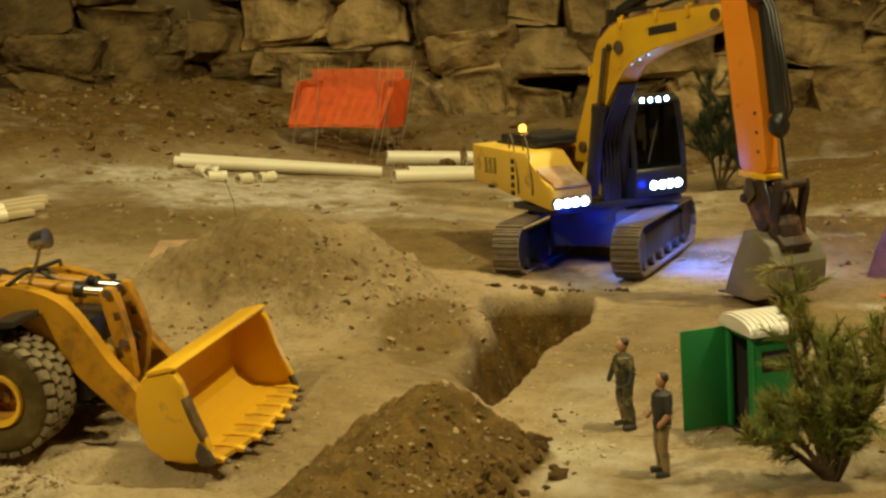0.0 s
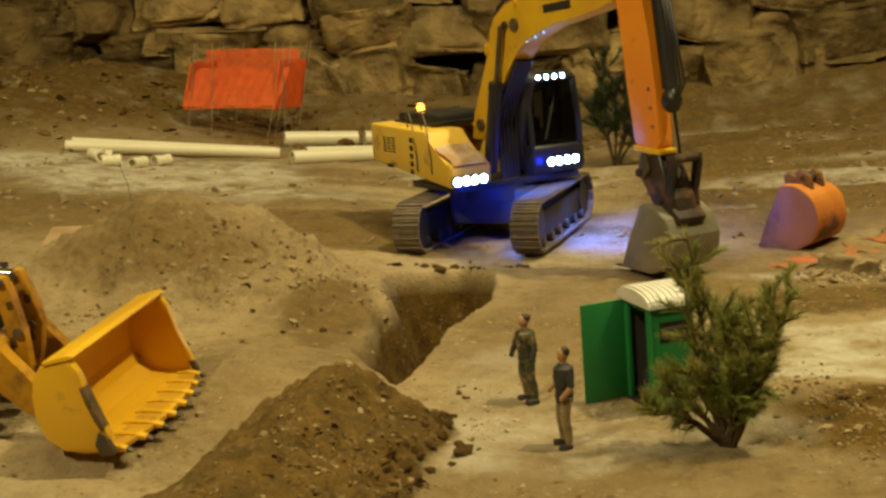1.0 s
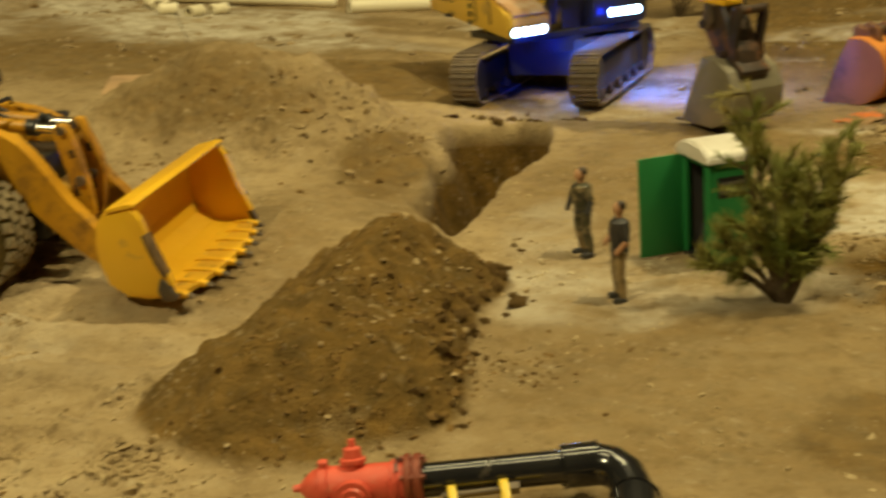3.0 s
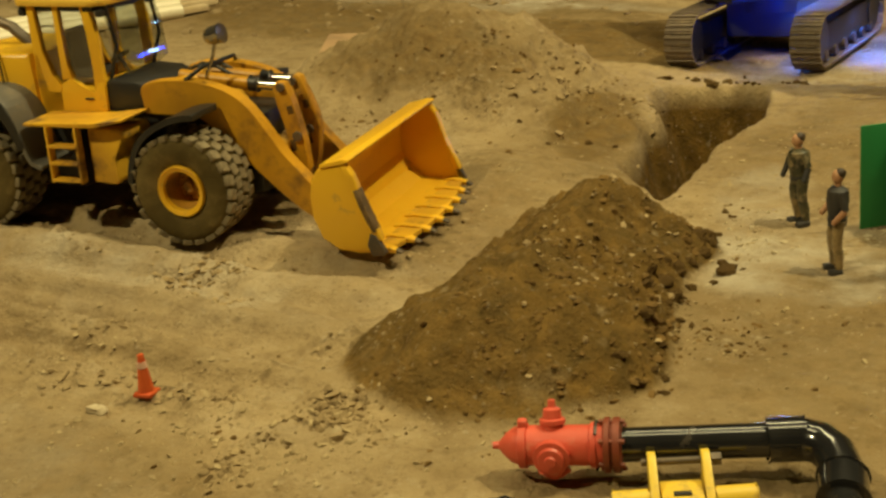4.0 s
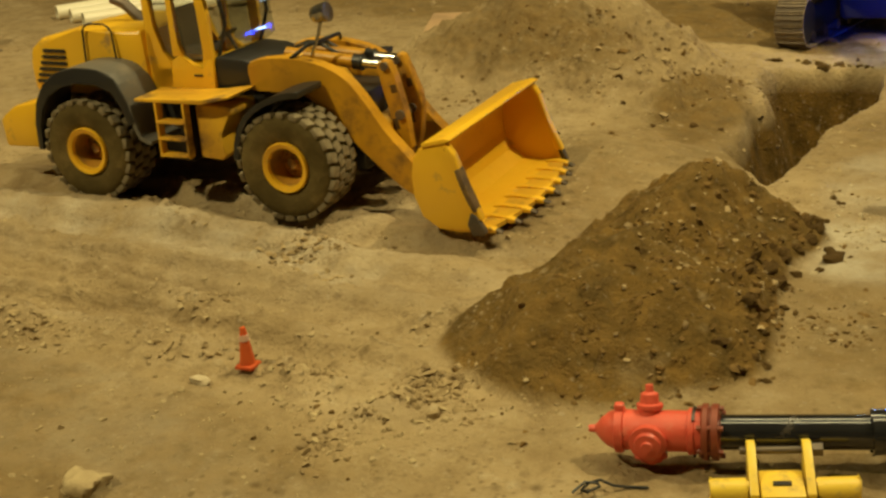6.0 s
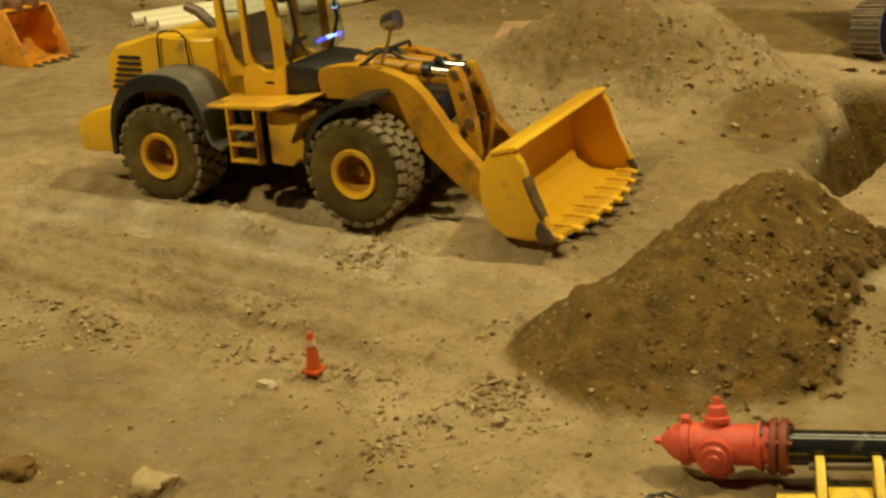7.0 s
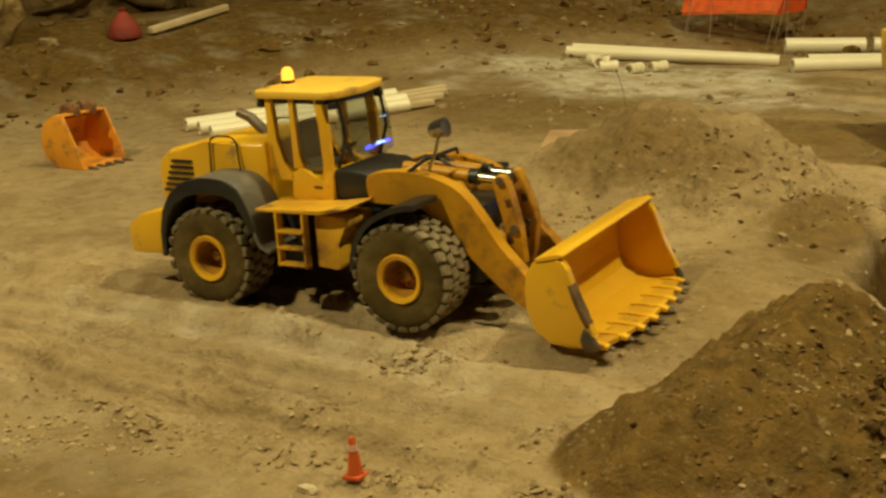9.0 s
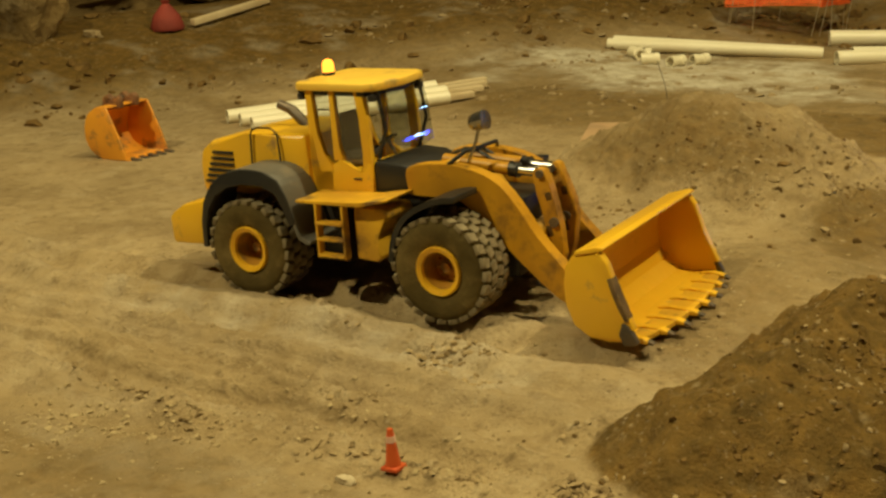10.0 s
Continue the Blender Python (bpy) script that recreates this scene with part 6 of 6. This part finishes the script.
def net_panel(a, b, z0, z1, lean, name="net_panel", nx=34, nz=18):
    """Open plastic mesh between two stakes: strands with small gaps."""
    a, b = Vector(a), Vector(b)
    g = Mesh()
    ln = Vector(lean)
    for i in range(nx + 1):
        p = a.lerp(b, i / nx)
        w = 0.0008 * math.sin(i * 1.7)
        g.box((p.x + ln.x * 0.5, p.y + w + ln.y * 0.5, (z0 + z1) / 2 + 0.003 * math.sin(i * 0.45)), (0.0052, 0.0016, z1 - z0), m=Matrix.Rotation(math.atan2(ln.x, z1 - z0), 4, "Y") @ Matrix.Rotation(-math.atan2(ln.y, z1 - z0), 4, "X"))
    for k in range(nz + 1):
        f = k / nz
        q = ln * (f)
        g.tube([a + q + Vector((0, 0, z0 + (z1 - z0) * f)), (a + b) / 2 + q + Vector((0, 0, z0 + (z1 - z0) * f + 0.003)), b + q + Vector((0, 0, z0 + (z1 - z0) * f))], 0.0024, 4)
    return part(name, g, NET, net)


N1, N2, N3, N4 = (-0.140, -0.05, 0), (0.130, -0.05, 0), (0.175, 0.085, 0), (-0.105, 0.085, 0)
net_panel(N1, N2, 0.074, 0.186, (0.045, 0.02, 0))
net_panel(N4, N3, 0.090, 0.236, (0.0, 0.0, 0))
net_panel(N2, N3, 0.070, 0.206, (0.02, 0.0, 0), nx=16)
net_panel(N1, N4, 0.080, 0.205, (0.03, 0.0, 0), nx=16)
rnd = random.Random(3)
for a, b in ((N1, N2), (N2, N3), (N4, N3), (N1, N4)):
    for f in (0.05, 0.28, 0.95):
        p = Vector(a).lerp(Vector(b), f)
        part("stake", Mesh().tube([(p.x + rnd.uniform(-0.01, 0.01), p.y, 0.0 - 0.01), (p.x + rnd.uniform(0.0, 0.02), p.y, 0.10), (p.x + rnd.uniform(0.015, 0.045), p.y + 0.01, 0.262)], 0.0013, 5), WIRE, net)


# ---------------------------------------------------------------- loose excavator buckets
def loose_bucket(m, w, h, label, outside, inside, teeth=True):
    """Excavator bucket: curved shell, two cheek plates, hanger ears, lip teeth. x is its width, the mouth looks to -y."""
    th = thing("excavator_bucket", label, "excavator bucket", m, "loose buckets")
    sh = [(0.55 * h, 0.0), (-0.10 * h, 0.0), (-0.42 * h, 0.18 * h), (-0.52 * h, 0.50 * h), (-0.40 * h, 0.84 * h), (-0.12 * h, 1.0 * h), (0.10 * h, 1.0 * h)]
    t = 0.035 * h
    inn_ = [(0.10 * h, 0.965 * h), (-0.11 * h, 0.962 * h), (-0.37 * h, 0.82 * h), (-0.482 * h, 0.50 * h), (-0.39 * h, 0.205 * h), (-0.09 * h, 0.035 * h), (0.55 * h, 0.035 * h)]
    part("shell", Mesh().prism([(-a, b) for a, b in sh[:1] + finer(sh[1:6], 4) + sh[6:] + inn_[:1] + finer(inn_[1:6], 4) + inn_[6:]], -w / 2, w / 2, 0.0004, "x"), outside, th)
    for s_ in (-1, 1):
        part("cheek_plate", Mesh().prism([(-a, b) for a, b in [(0.50 * h, 0.01 * h)] + finer([(-0.10 * h, 0.01 * h), (-0.41 * h, 0.19 * h), (-0.51 * h, 0.50 * h), (-0.39 * h, 0.83 * h), (-0.12 * h, 0.99 * h)], 4) + [(0.10 * h, 0.99 * h), (0.34 * h, 0.45 * h)]],
                                         *sorted((s_ * w / 2 * 1.02, s_ * w / 2 * 0.94)), 0.001, "x"), inside, th)
        part("hanger_ear", Mesh().prism([(-0.16 * h, 0.93 * h), (0.30 * h, 0.88 * h), (0.26 * h, 1.13 * h), (0.12 * h, 1.20 * h), (0.02 * h, 1.06 * h), (-0.08 * h, 1.18 * h), (-0.18 * h, 1.12 * h)], *sorted((s_ * w * 0.24, s_ * w * 0.13)), 0.002, "x"), EAR_RUST, th, "rust-brown hanger ear")
    part("hanger_pin", Mesh().cyl((-w * 0.24, 0.15 * h, 1.08 * h), (w * 0.24, 0.15 * h, 1.08 * h), 0.05 * h, n=12), STEEL, th)
    if teeth:
        for i in range(5):
            x = (-0.5 + (i + 0.5) / 5) * w
            part("tooth", Mesh().prism([(-0.52 * h, 0.055 * h), (-0.72 * h, 0.018 * h), (-0.72 * h, -0.01 * h), (-0.52 * h, -0.015 * h)], x - 0.05 * w, x + 0.05 * w, 0.0006, "x"), STEEL, th)
    return th


zr = land1(1.080, 0.870)
loose_bucket(Matrix.Translation((1.078, 0.836, zr - 0.006)) @ tilt_y(-3) @ Matrix.Rotation(radians(-128), 4, "Z"), 0.086, 0.100, "orange excavator bucket with rusty red cheek plates on earth", RUST, RUST_RED)
zl = land1(-0.918, 0.488)
loose_bucket(Matrix.Translation((-0.918, 0.488, zl - 0.002)) @ tilt_y(0.5) @ Matrix.Rotation(radians(92), 4, "Z"), 0.108, 0.096, "orange excavator bucket with open mouth standing on earth", PUMPKIN, PUMPKIN)


# ---------------------------------------------------------------- orange plastic strip in the dirt
def strip(a, b, w, seed):
    a, b = Vector((*a, 0)), Vector((*b, 0))
    d = (b - a).normalized()
    nrm = Vector((-d.y, d.x, 0))
    n1, n2 = 40, 8
    rows_ = []
    bm_ = bmesh.new()
    for i in range(n1 + 1):
        row = []
        for k in range(n2 + 1):
            edge = 0.85 + 0.55 * float(vnoise(np.array([i * 0.11]), np.array([(k > n2 / 2) * 3.0 + seed]), 0.3, seed)[0])
            p = a.lerp(b, i / n1) + nrm * (k / n2 - 0.5) * w * edge
            z = land1(p.x, p.y) + 0.0005 + 0.0050 * float(vnoise(np.array([p.x]), np.array([p.y]), 0.025, seed)[0])
            row.append(bm_.verts.new((p.x, p.y, z)))
        rows_.append(row)
    for r0, r1 in zip(rows_, rows_[1:]):
        for k in range(n2):
            bm_.faces.new((r0[k], r0[k + 1], r1[k + 1], r1[k]))
    me_ = bpy.data.meshes.new("orange_strip")
    bm_.to_mesh(me_)
    bm_.free()
    me_.materials.append(NET_DUSTY)
    me_.shade_smooth()
    ob = new("safety_netting", me_)
    so = ob.modifiers.new("thick", "SOLIDIFY")
    so.thickness = 0.0012
    return tagged(ob, "dusty orange plastic netting lying half covered in dirt", "netting", "netting strips")


NET_DUSTY = mat("dusty_orange_netting", (0.60, 0.16, 0.035), 0.9, colour2=(0.42, 0.14, 0.04), scale=60, spots=(0.27, 0.18, 0.09), spot_scale=30, spot_at=0.47, bump=0.6, bump_scale=180)
strip((1.010, 0.690), (1.165, 0.765), 0.085, 2)
strip((1.190, 0.800), (1.480, 0.985), 0.110, 6)

# ---------------------------------------------------------------- paving block, stones lying about
def rock_data(name, seed, size, rough=0.18, square=0.6, sub=3, material=None):
    """A broken stone: a rounded box with facets and coarse relief."""
    bm_ = bmesh.new()
    bmesh.ops.create_icosphere(bm_, subdivisions=sub, radius=1.0)
    rn = random.Random(seed)
    planes = [(Vector((rn.gauss(0, 1), rn.gauss(0, 1), rn.gauss(0, 1))).normalized(), rn.uniform(0.66, 0.95)) for _ in range(8)]
    off = Vector((seed * 3.1, seed * 1.7, seed * 0.9))
    for v in bm_.verts:
        p = v.co.copy()
        q = Vector([math.copysign(abs(c) ** square, c) for c in p])
        q = q / max(1e-6, max(abs(q.x), abs(q.y), abs(q.z))) * (0.55 + 0.45 * q.length / 1.5)
        for n_, dlim in planes:
            e = q.dot(n_) - dlim
            if e > 0:
                q -= n_ * e * 0.6
        q += p * (noise.fractal(p * 1.4 + off, 0.8, 2.0, 5) * rough + (0.5 - abs(noise.noise(p * 3.1 + off))) * rough * 0.35)
        v.co = Vector((q.x * size[0] / 2, q.y * size[1] / 2, q.z * size[2] / 2))
    me_ = bpy.data.meshes.new(name)
    bm_.to_mesh(me_)
    bm_.free()
    me_.materials.append(material or STONE)
    me_.shade_smooth()
    me_.set_sharp_from_angle(angle=radians(60))
    return me_


SLAB = mat("sandstone", (0.50, 0.36, 0.18), 0.9, colour2=(0.42, 0.29, 0.14), scale=20, spots=(0.36, 0.25, 0.13), spot_scale=16, spot_at=0.58, bump=0.5, bump_scale=80)
sx_, sy_ = 1.056, -0.192
sb = new("stone_block", rock_data("stone_block", 21, (0.130, 0.062, 0.026), rough=0.07, square=0.22, material=SLAB))
sb.matrix_world = Matrix.Translation((sx_, sy_, land1(sx_, sy_) - 0.005)) @ Matrix.Rotation(radians(-4), 4, "Z") @ tilt_y(-3)
tagged(sb, "tan sandstone slab with a rough broken edge on earth", "stone slab")


def loose_rock(x, y, size, seed, label, material=None, name="stone", sink=0.25, turn=0.0):
    ob = new(name, rock_data(name, seed, size, rough=0.42, square=0.85, sub=3, material=material))
    ob.matrix_world = Matrix.Translation((x, y, land1(x, y) + size[2] * (0.5 - sink))) @ Matrix.Rotation(turn, 4, "Z")
    return tagged(ob, label, "stone", "loose stones")


loose_rock(0.268, -0.566, (0.034, 0.026, 0.020), 11, "tan broken stone on earth", TAN_PEBBLE, sink=0.42)
loose_rock(0.253, -0.418, (0.014, 0.010, 0.007), 20, "pale small stone on earth beside the cone", PALE_PEBBLE)
loose_rock(0.172, -0.588, (0.022, 0.020, 0.012), 12, "brown broken stone on earth", CLOD)
loose_rock(0.05, 2.28, (0.05, 0.04, 0.04), 13, "small dark stone on the bank", CLOD)
loose_rock(-1.880, 1.080, (0.20, 0.15, 0.23), 14, "large tan boulder lying on the bank", STONE)
loose_rock(-1.735, 1.165, (0.05, 0.025, 0.025), 15, "pale stone on the bank", PEBBLE)
loose_rock(1.098, 0.625, (0.06, 0.025, 0.03), 16, "pale stone beside the netting", PEBBLE)
loose_rock(1.125, 0.595, (0.04, 0.025, 0.03), 17, "pale stone beside the netting", PEBBLE)
loose_rock(1.075, -0.255, (0.075, 0.060, 0.050), 19, "crumbly brown lump of earth beside the slab", SOIL, sink=0.48)
loose_rock(1.10, 0.05, (0.03, 0.02, 0.02), 18, "pale stone on dark gravel", PEBBLE)

# red heap with a stick on the left bank
rx_, ry_ = -1.625, 1.330
rb = part("red_sack", Mesh().lathe([(0.0, 0.0), (0.042, 0.0), (0.046, 0.010), (0.036, 0.040), (0.017, 0.062), (0.009, 0.070), (0.014, 0.079), (0.0, 0.081)], None, 10), mat("faded_red_cloth", (0.30, 0.045, 0.03), 0.8, colour2=(0.22, 0.035, 0.025), scale=20, bump=0.5))
rb.matrix_world = Matrix.Translation((rx_, ry_, land1(rx_, ry_) - 0.004))
tagged(rb, "dull red tied sack standing on the bank", "sack")
lay("plank", "brown wooden stick leaning on the bank", "plank", (rx_ + 0.045, ry_ + 0.05), (rx_ + 0.060, ry_ + 0.35), 0.008, WOOD, lift=0.010, square=(0.018, 0.018))

# ---------------------------------------------------------------- boulder wall
wall = thing("wall_stone", "dry wall of large brown boulders with dark gaps", "wall", Matrix(), kind="structure")
earth_back = Mesh()
earth_back.prism([(-0.80, 3.14), (5.0, 3.14), (5.0, 3.6), (-1.1, 3.6), (-4.4, -0.5), (-4.1, -0.7)], -0.2, 2.0, 0.0, "z")
part("earth_backing", earth_back, mat("dark_earth", (0.15, 0.105, 0.050), 0.95, colour2=(0.10, 0.072, 0.036), scale=6, bump=0.6, bump_scale=20), wall)


def stone_row(p, q, z0, heights, seed, wmin, wmax, material):
    """Courses of boulders from p to q, each leaning back on the one below."""
    rn = random.Random(seed)
    p, q = Vector((*p, 0)), Vector((*q, 0))
    d = (q - p).normalized()
    back = Vector((-d.y, d.x, 0))
    L = (q - p).length
    z = z0
    k = 0
    for h in heights:
        s_ = rn.uniform(-0.2, 0.0)
        while s_ < L:
            w = rn.uniform(wmin, wmax)
            hh = h * rn.choice((0.75, 0.95, 1.1, 1.3, 1.55))
            c = p + d * (s_ + w / 2) + back * (0.10 + 0.22 * (z - z0) + rn.uniform(-0.035, 0.035))
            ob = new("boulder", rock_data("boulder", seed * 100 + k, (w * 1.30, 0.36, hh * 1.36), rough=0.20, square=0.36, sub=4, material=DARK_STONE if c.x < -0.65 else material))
            ob.parent = wall
            ob.matrix_world = Matrix.Translation((c.x, c.y, z + h / 2 + rn.uniform(-0.05, 0.05))) @ Matrix.Rotation(math.atan2(d.y, d.x) + rn.uniform(-0.14, 0.14), 4, "Z") @ Matrix.Rotation(rn.uniform(-0.13, 0.13), 4, "Y")
            s_ += w
            k += 1
        z += h
    return k


stone_row((-1.25, 2.95), (3.6, 2.93), 0.090, (0.15, 0.13, 0.14, 0.16, 0.2), 2, 0.14, 0.34, STONE)
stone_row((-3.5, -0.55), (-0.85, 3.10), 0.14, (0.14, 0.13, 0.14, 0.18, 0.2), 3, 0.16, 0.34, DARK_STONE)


# ---------------------------------------------------------------- clods and pebbles
def scatter(name, label, n_, place, rmin, rmax, material, seed, power=2.5):
    """Loose lumps joined into one object; place(rnd) gives x and y."""
    rn = random.Random(seed)
    nr = np.random.RandomState(seed)
    t = (1 + 5 ** 0.5) / 2
    base_v = np.array([(-1, t, 0), (1, t, 0), (-1, -t, 0), (1, -t, 0), (0, -1, t), (0, 1, t), (0, -1, -t), (0, 1, -t), (t, 0, -1), (t, 0, 1), (-t, 0, -1), (-t, 0, 1)]) / math.hypot(1, t)
    base_f = np.array([(0, 11, 5), (0, 5, 1), (0, 1, 7), (0, 7, 10), (0, 10, 11), (1, 5, 9), (5, 11, 4), (11, 10, 2), (10, 7, 6), (7, 1, 8), (3, 9, 4), (3, 4, 2), (3, 2, 6), (3, 6, 8), (3, 8, 9), (4, 9, 5), (2, 4, 11), (6, 2, 10), (8, 6, 7), (9, 8, 1)])
    xy = np.array([place(rn) for _ in range(n_ * 3)])
    piles = dug(xy[:, 0], xy[:, 1])
    # keep the lumps that fall where the ground is stony
    key = vnoise(xy[:, 0], xy[:, 1], 0.12, 77) + 0.6 * vnoise(xy[:, 0], xy[:, 1], 0.04, 78) + 0.5 * nr.randn(n_ * 3)
    key = key - (4.0 * (piles[1] > 0.008) + 2.0 * (piles[0] > 0.01) if name == "gravel" else 0) - 6.0 * (piles[2] > 0.3)
    xy = xy[np.argsort(-key)[:n_]]
    z = land(xy[:, 0], xy[:, 1])
    r = rmin + (rmax - rmin) * nr.rand(n_) ** power
    v = base_v[None] * (1 + 0.28 * nr.randn(n_, 12, 1)) * np.stack([1 + 0.3 * nr.randn(n_), 1 + 0.3 * nr.randn(n_), 0.75 + 0.15 * nr.randn(n_)], -1)[:, None, :]
    a = nr.rand(n_) * 6.28
    ca, sa = np.cos(a)[:, None], np.sin(a)[:, None]
    v = np.stack([v[..., 0] * ca - v[..., 1] * sa, v[..., 0] * sa + v[..., 1] * ca, v[..., 2]], -1) * r[:, None, None]
    v = v + np.concatenate([xy, (z + r * 0.12)[:, None]], 1)[:, None, :]
    f = (base_f[None] + 12 * np.arange(n_)[:, None, None]).reshape(-1, 3)
    me_ = bpy.data.meshes.new(name)
    me_.from_pydata(v.reshape(-1, 3).tolist(), [], f.tolist())
    me_.materials.append(material)
    me_.shade_smooth()
    me_.set_sharp_from_angle(angle=radians(50))
    return tagged(new(name, me_), label, name.replace("_", " "), kind="stuff")


def around(cx_, cy_, sx, sy):
    return lambda rn: (rn.gauss(cx_, sx), rn.gauss(cy_, sy))


def rim(rn):
    """Along the edges of the spoil ridge, the trench and the heap."""
    w = rn.random()
    if w < 0.40:
        a = rn.uniform(-0.31, 0.05)
        return 0.620 + rn.gauss(0, 0.010) + 0.010 * math.sin(a * 14), a
    if w < 0.48:
        a = rn.uniform(-1.5, 1.7)
        return 0.535 + 0.125 * math.cos(a) + rn.gauss(0, 0.02), -0.16 + 0.21 * math.sin(a) + rn.gauss(0, 0.02)
    if w < 0.80:
        return rn.uniform(0.44, 0.66), 0.755 + rn.gauss(0, 0.015)
    return rn.uniform(0.10, 0.46), 0.36 + rn.gauss(0, 0.03)


clod_shapes = [rock_data("earth_clod", 40 + i, (1.0, 0.85, 0.62), rough=0.62, square=0.9, sub=2, material=CLOD) for i in range(8)]
rn_ = random.Random(8)
for i in range(64):
    px_, py_ = rim(rn_) if i % 5 else around(0.622, -0.13, 0.012, 0.10)(rn_)
    r_ = 0.007 + 0.011 * rn_.random() ** 2.0
    ob = new("earth_clod", clod_shapes[i % 8])
    ob.matrix_world = Matrix.Translation((px_, py_, land1(px_, py_) + r_ * 0.02)) @ Matrix.Rotation(rn_.uniform(0, 6.28), 4, "Z") @ Matrix.Rotation(rn_.uniform(-0.5, 0.5), 4, "X") @ Matrix.Scale(r_, 4)
    tagged(ob, "dark brown crumbly clod lying on loose earth", "clod", "clods round the heaps")
scatter("clods", "dark brown earth crumbs round the heaps and the trench", 240, rim, 0.0012, 0.0042, CLOD, 1)
def along_tracks(rn):
    line = rn.choice(BANDS)
    i = rn.randrange(len(line) - 1)
    f = rn.random()
    (ax, ay), (bx, by) = line[i], line[i + 1]
    return ax + (bx - ax) * f + rn.gauss(0, 0.010), ay + (by - ay) * f + rn.gauss(0, 0.010)


scatter("track_crumbs", "crumbled earth lumps along the edges of wheel tracks", 1500, along_tracks, 0.0006, 0.0036, TRACK_CLOD, 12, 2.6)
scatter("heap_gravel", "brown crumbs and small stones on the spoil heaps", 900, around(0.54, -0.16, 0.085, 0.13), 0.0006, 0.0030, CLOD, 2)
scatter("heap_gravel", "brown crumbs and small stones on the spoil heaps", 360, around(0.22, 0.55, 0.14, 0.12), 0.0008, 0.0036, CLOD, 3)
scatter("heap_gravel", "tan crumbs and small stones on the spoil ridge", 260, around(0.55, -0.13, 0.060, 0.12), 0.0006, 0.0034, TRACK_CLOD, 21)
scatter("heap_gravel", "tan stones on the broken slope beside the trench", 240, around(0.38, 0.44, 0.075, 0.13), 0.0010, 0.0060, TRACK_CLOD, 22, 3.2)
scatter("heap_gravel", "dark stones on the broken slope beside the trench", 90, around(0.38, 0.46, 0.075, 0.13), 0.0012, 0.0060, CLOD, 23, 3.0)
scatter("gravel", "tan pebbles and crumbs strewn over the earth", 6000, lambda rn: (rn.uniform(-0.7, 1.4), rn.uniform(-0.72, 0.6)), 0.0005, 0.0025, TAN_PEBBLE, 4, 3.4)
scatter("gravel", "pebbles in rows beside the wheel tracks", 900, lambda rn: (lambda x: (x, -0.40 + 0.05 * math.sin(x * 9) + rn.gauss(0, 0.03)))(rn.uniform(-0.15, 0.46)), 0.0005, 0.0030, TAN_PEBBLE, 5, 3.2)
scatter("gravel", "pale pebbles round the toilet and the netting", 900, lambda rn: rn.choice((around(0.72, 0.02, 0.08, 0.07), around(1.11, 0.60, 0.07, 0.03), around(1.12, 0.0, 0.10, 0.05)))(rn), 0.0005, 0.0032, PALE_PEBBLE, 6, 3.0)
scatter("gravel", "coarse grey-brown gravel in front of the pale strip", 1500, lambda rn: (rn.uniform(0.93, 1.40), rn.gauss(0.0, 0.060)), 0.0008, 0.0038, TRACK_CLOD, 16, 3.0)
scatter("gravel", "dark crumbs among the gravel in front of the pale strip", 500, lambda rn: (rn.uniform(0.93, 1.40), rn.gauss(0.03, 0.060)), 0.0010, 0.0042, CLOD, 17, 3.0)
scatter("rubble", "pale broken lumps between netting and pale strip", 260, lambda rn: (rn.uniform(0.98, 1.36), rn.gauss(0.600, 0.035)), 0.0020, 0.0090, TRACK_CLOD, 18, 2.4)
scatter("rubble", "brown rubble on the bank under the stone wall", 500, lambda rn: (lambda x: (x, rn.uniform(2.25, 2.9)))(rn.uniform(-1.2, 0.9)), 0.003, 0.022, CLOD, 8, 3.6)
scatter("rubble", "brown rubble on the bank under the stone wall", 500, lambda rn: (lambda s, k: (-0.95 - 0.82 * s + 0.572 * k, 1.05 + 0.572 * s + 0.82 * k))(rn.uniform(0.1, 1.0), rn.uniform(-1.6, 1.6)), 0.003, 0.022, CLOD, 9, 3.0)
scatter("gravel", "pebbles on the ground near the pipes and the wall", 1500, lambda rn: (rn.uniform(-1.3, 1.9), rn.uniform(0.9, 2.5)), 0.0015, 0.010, PEBBLE, 7, 3.0)
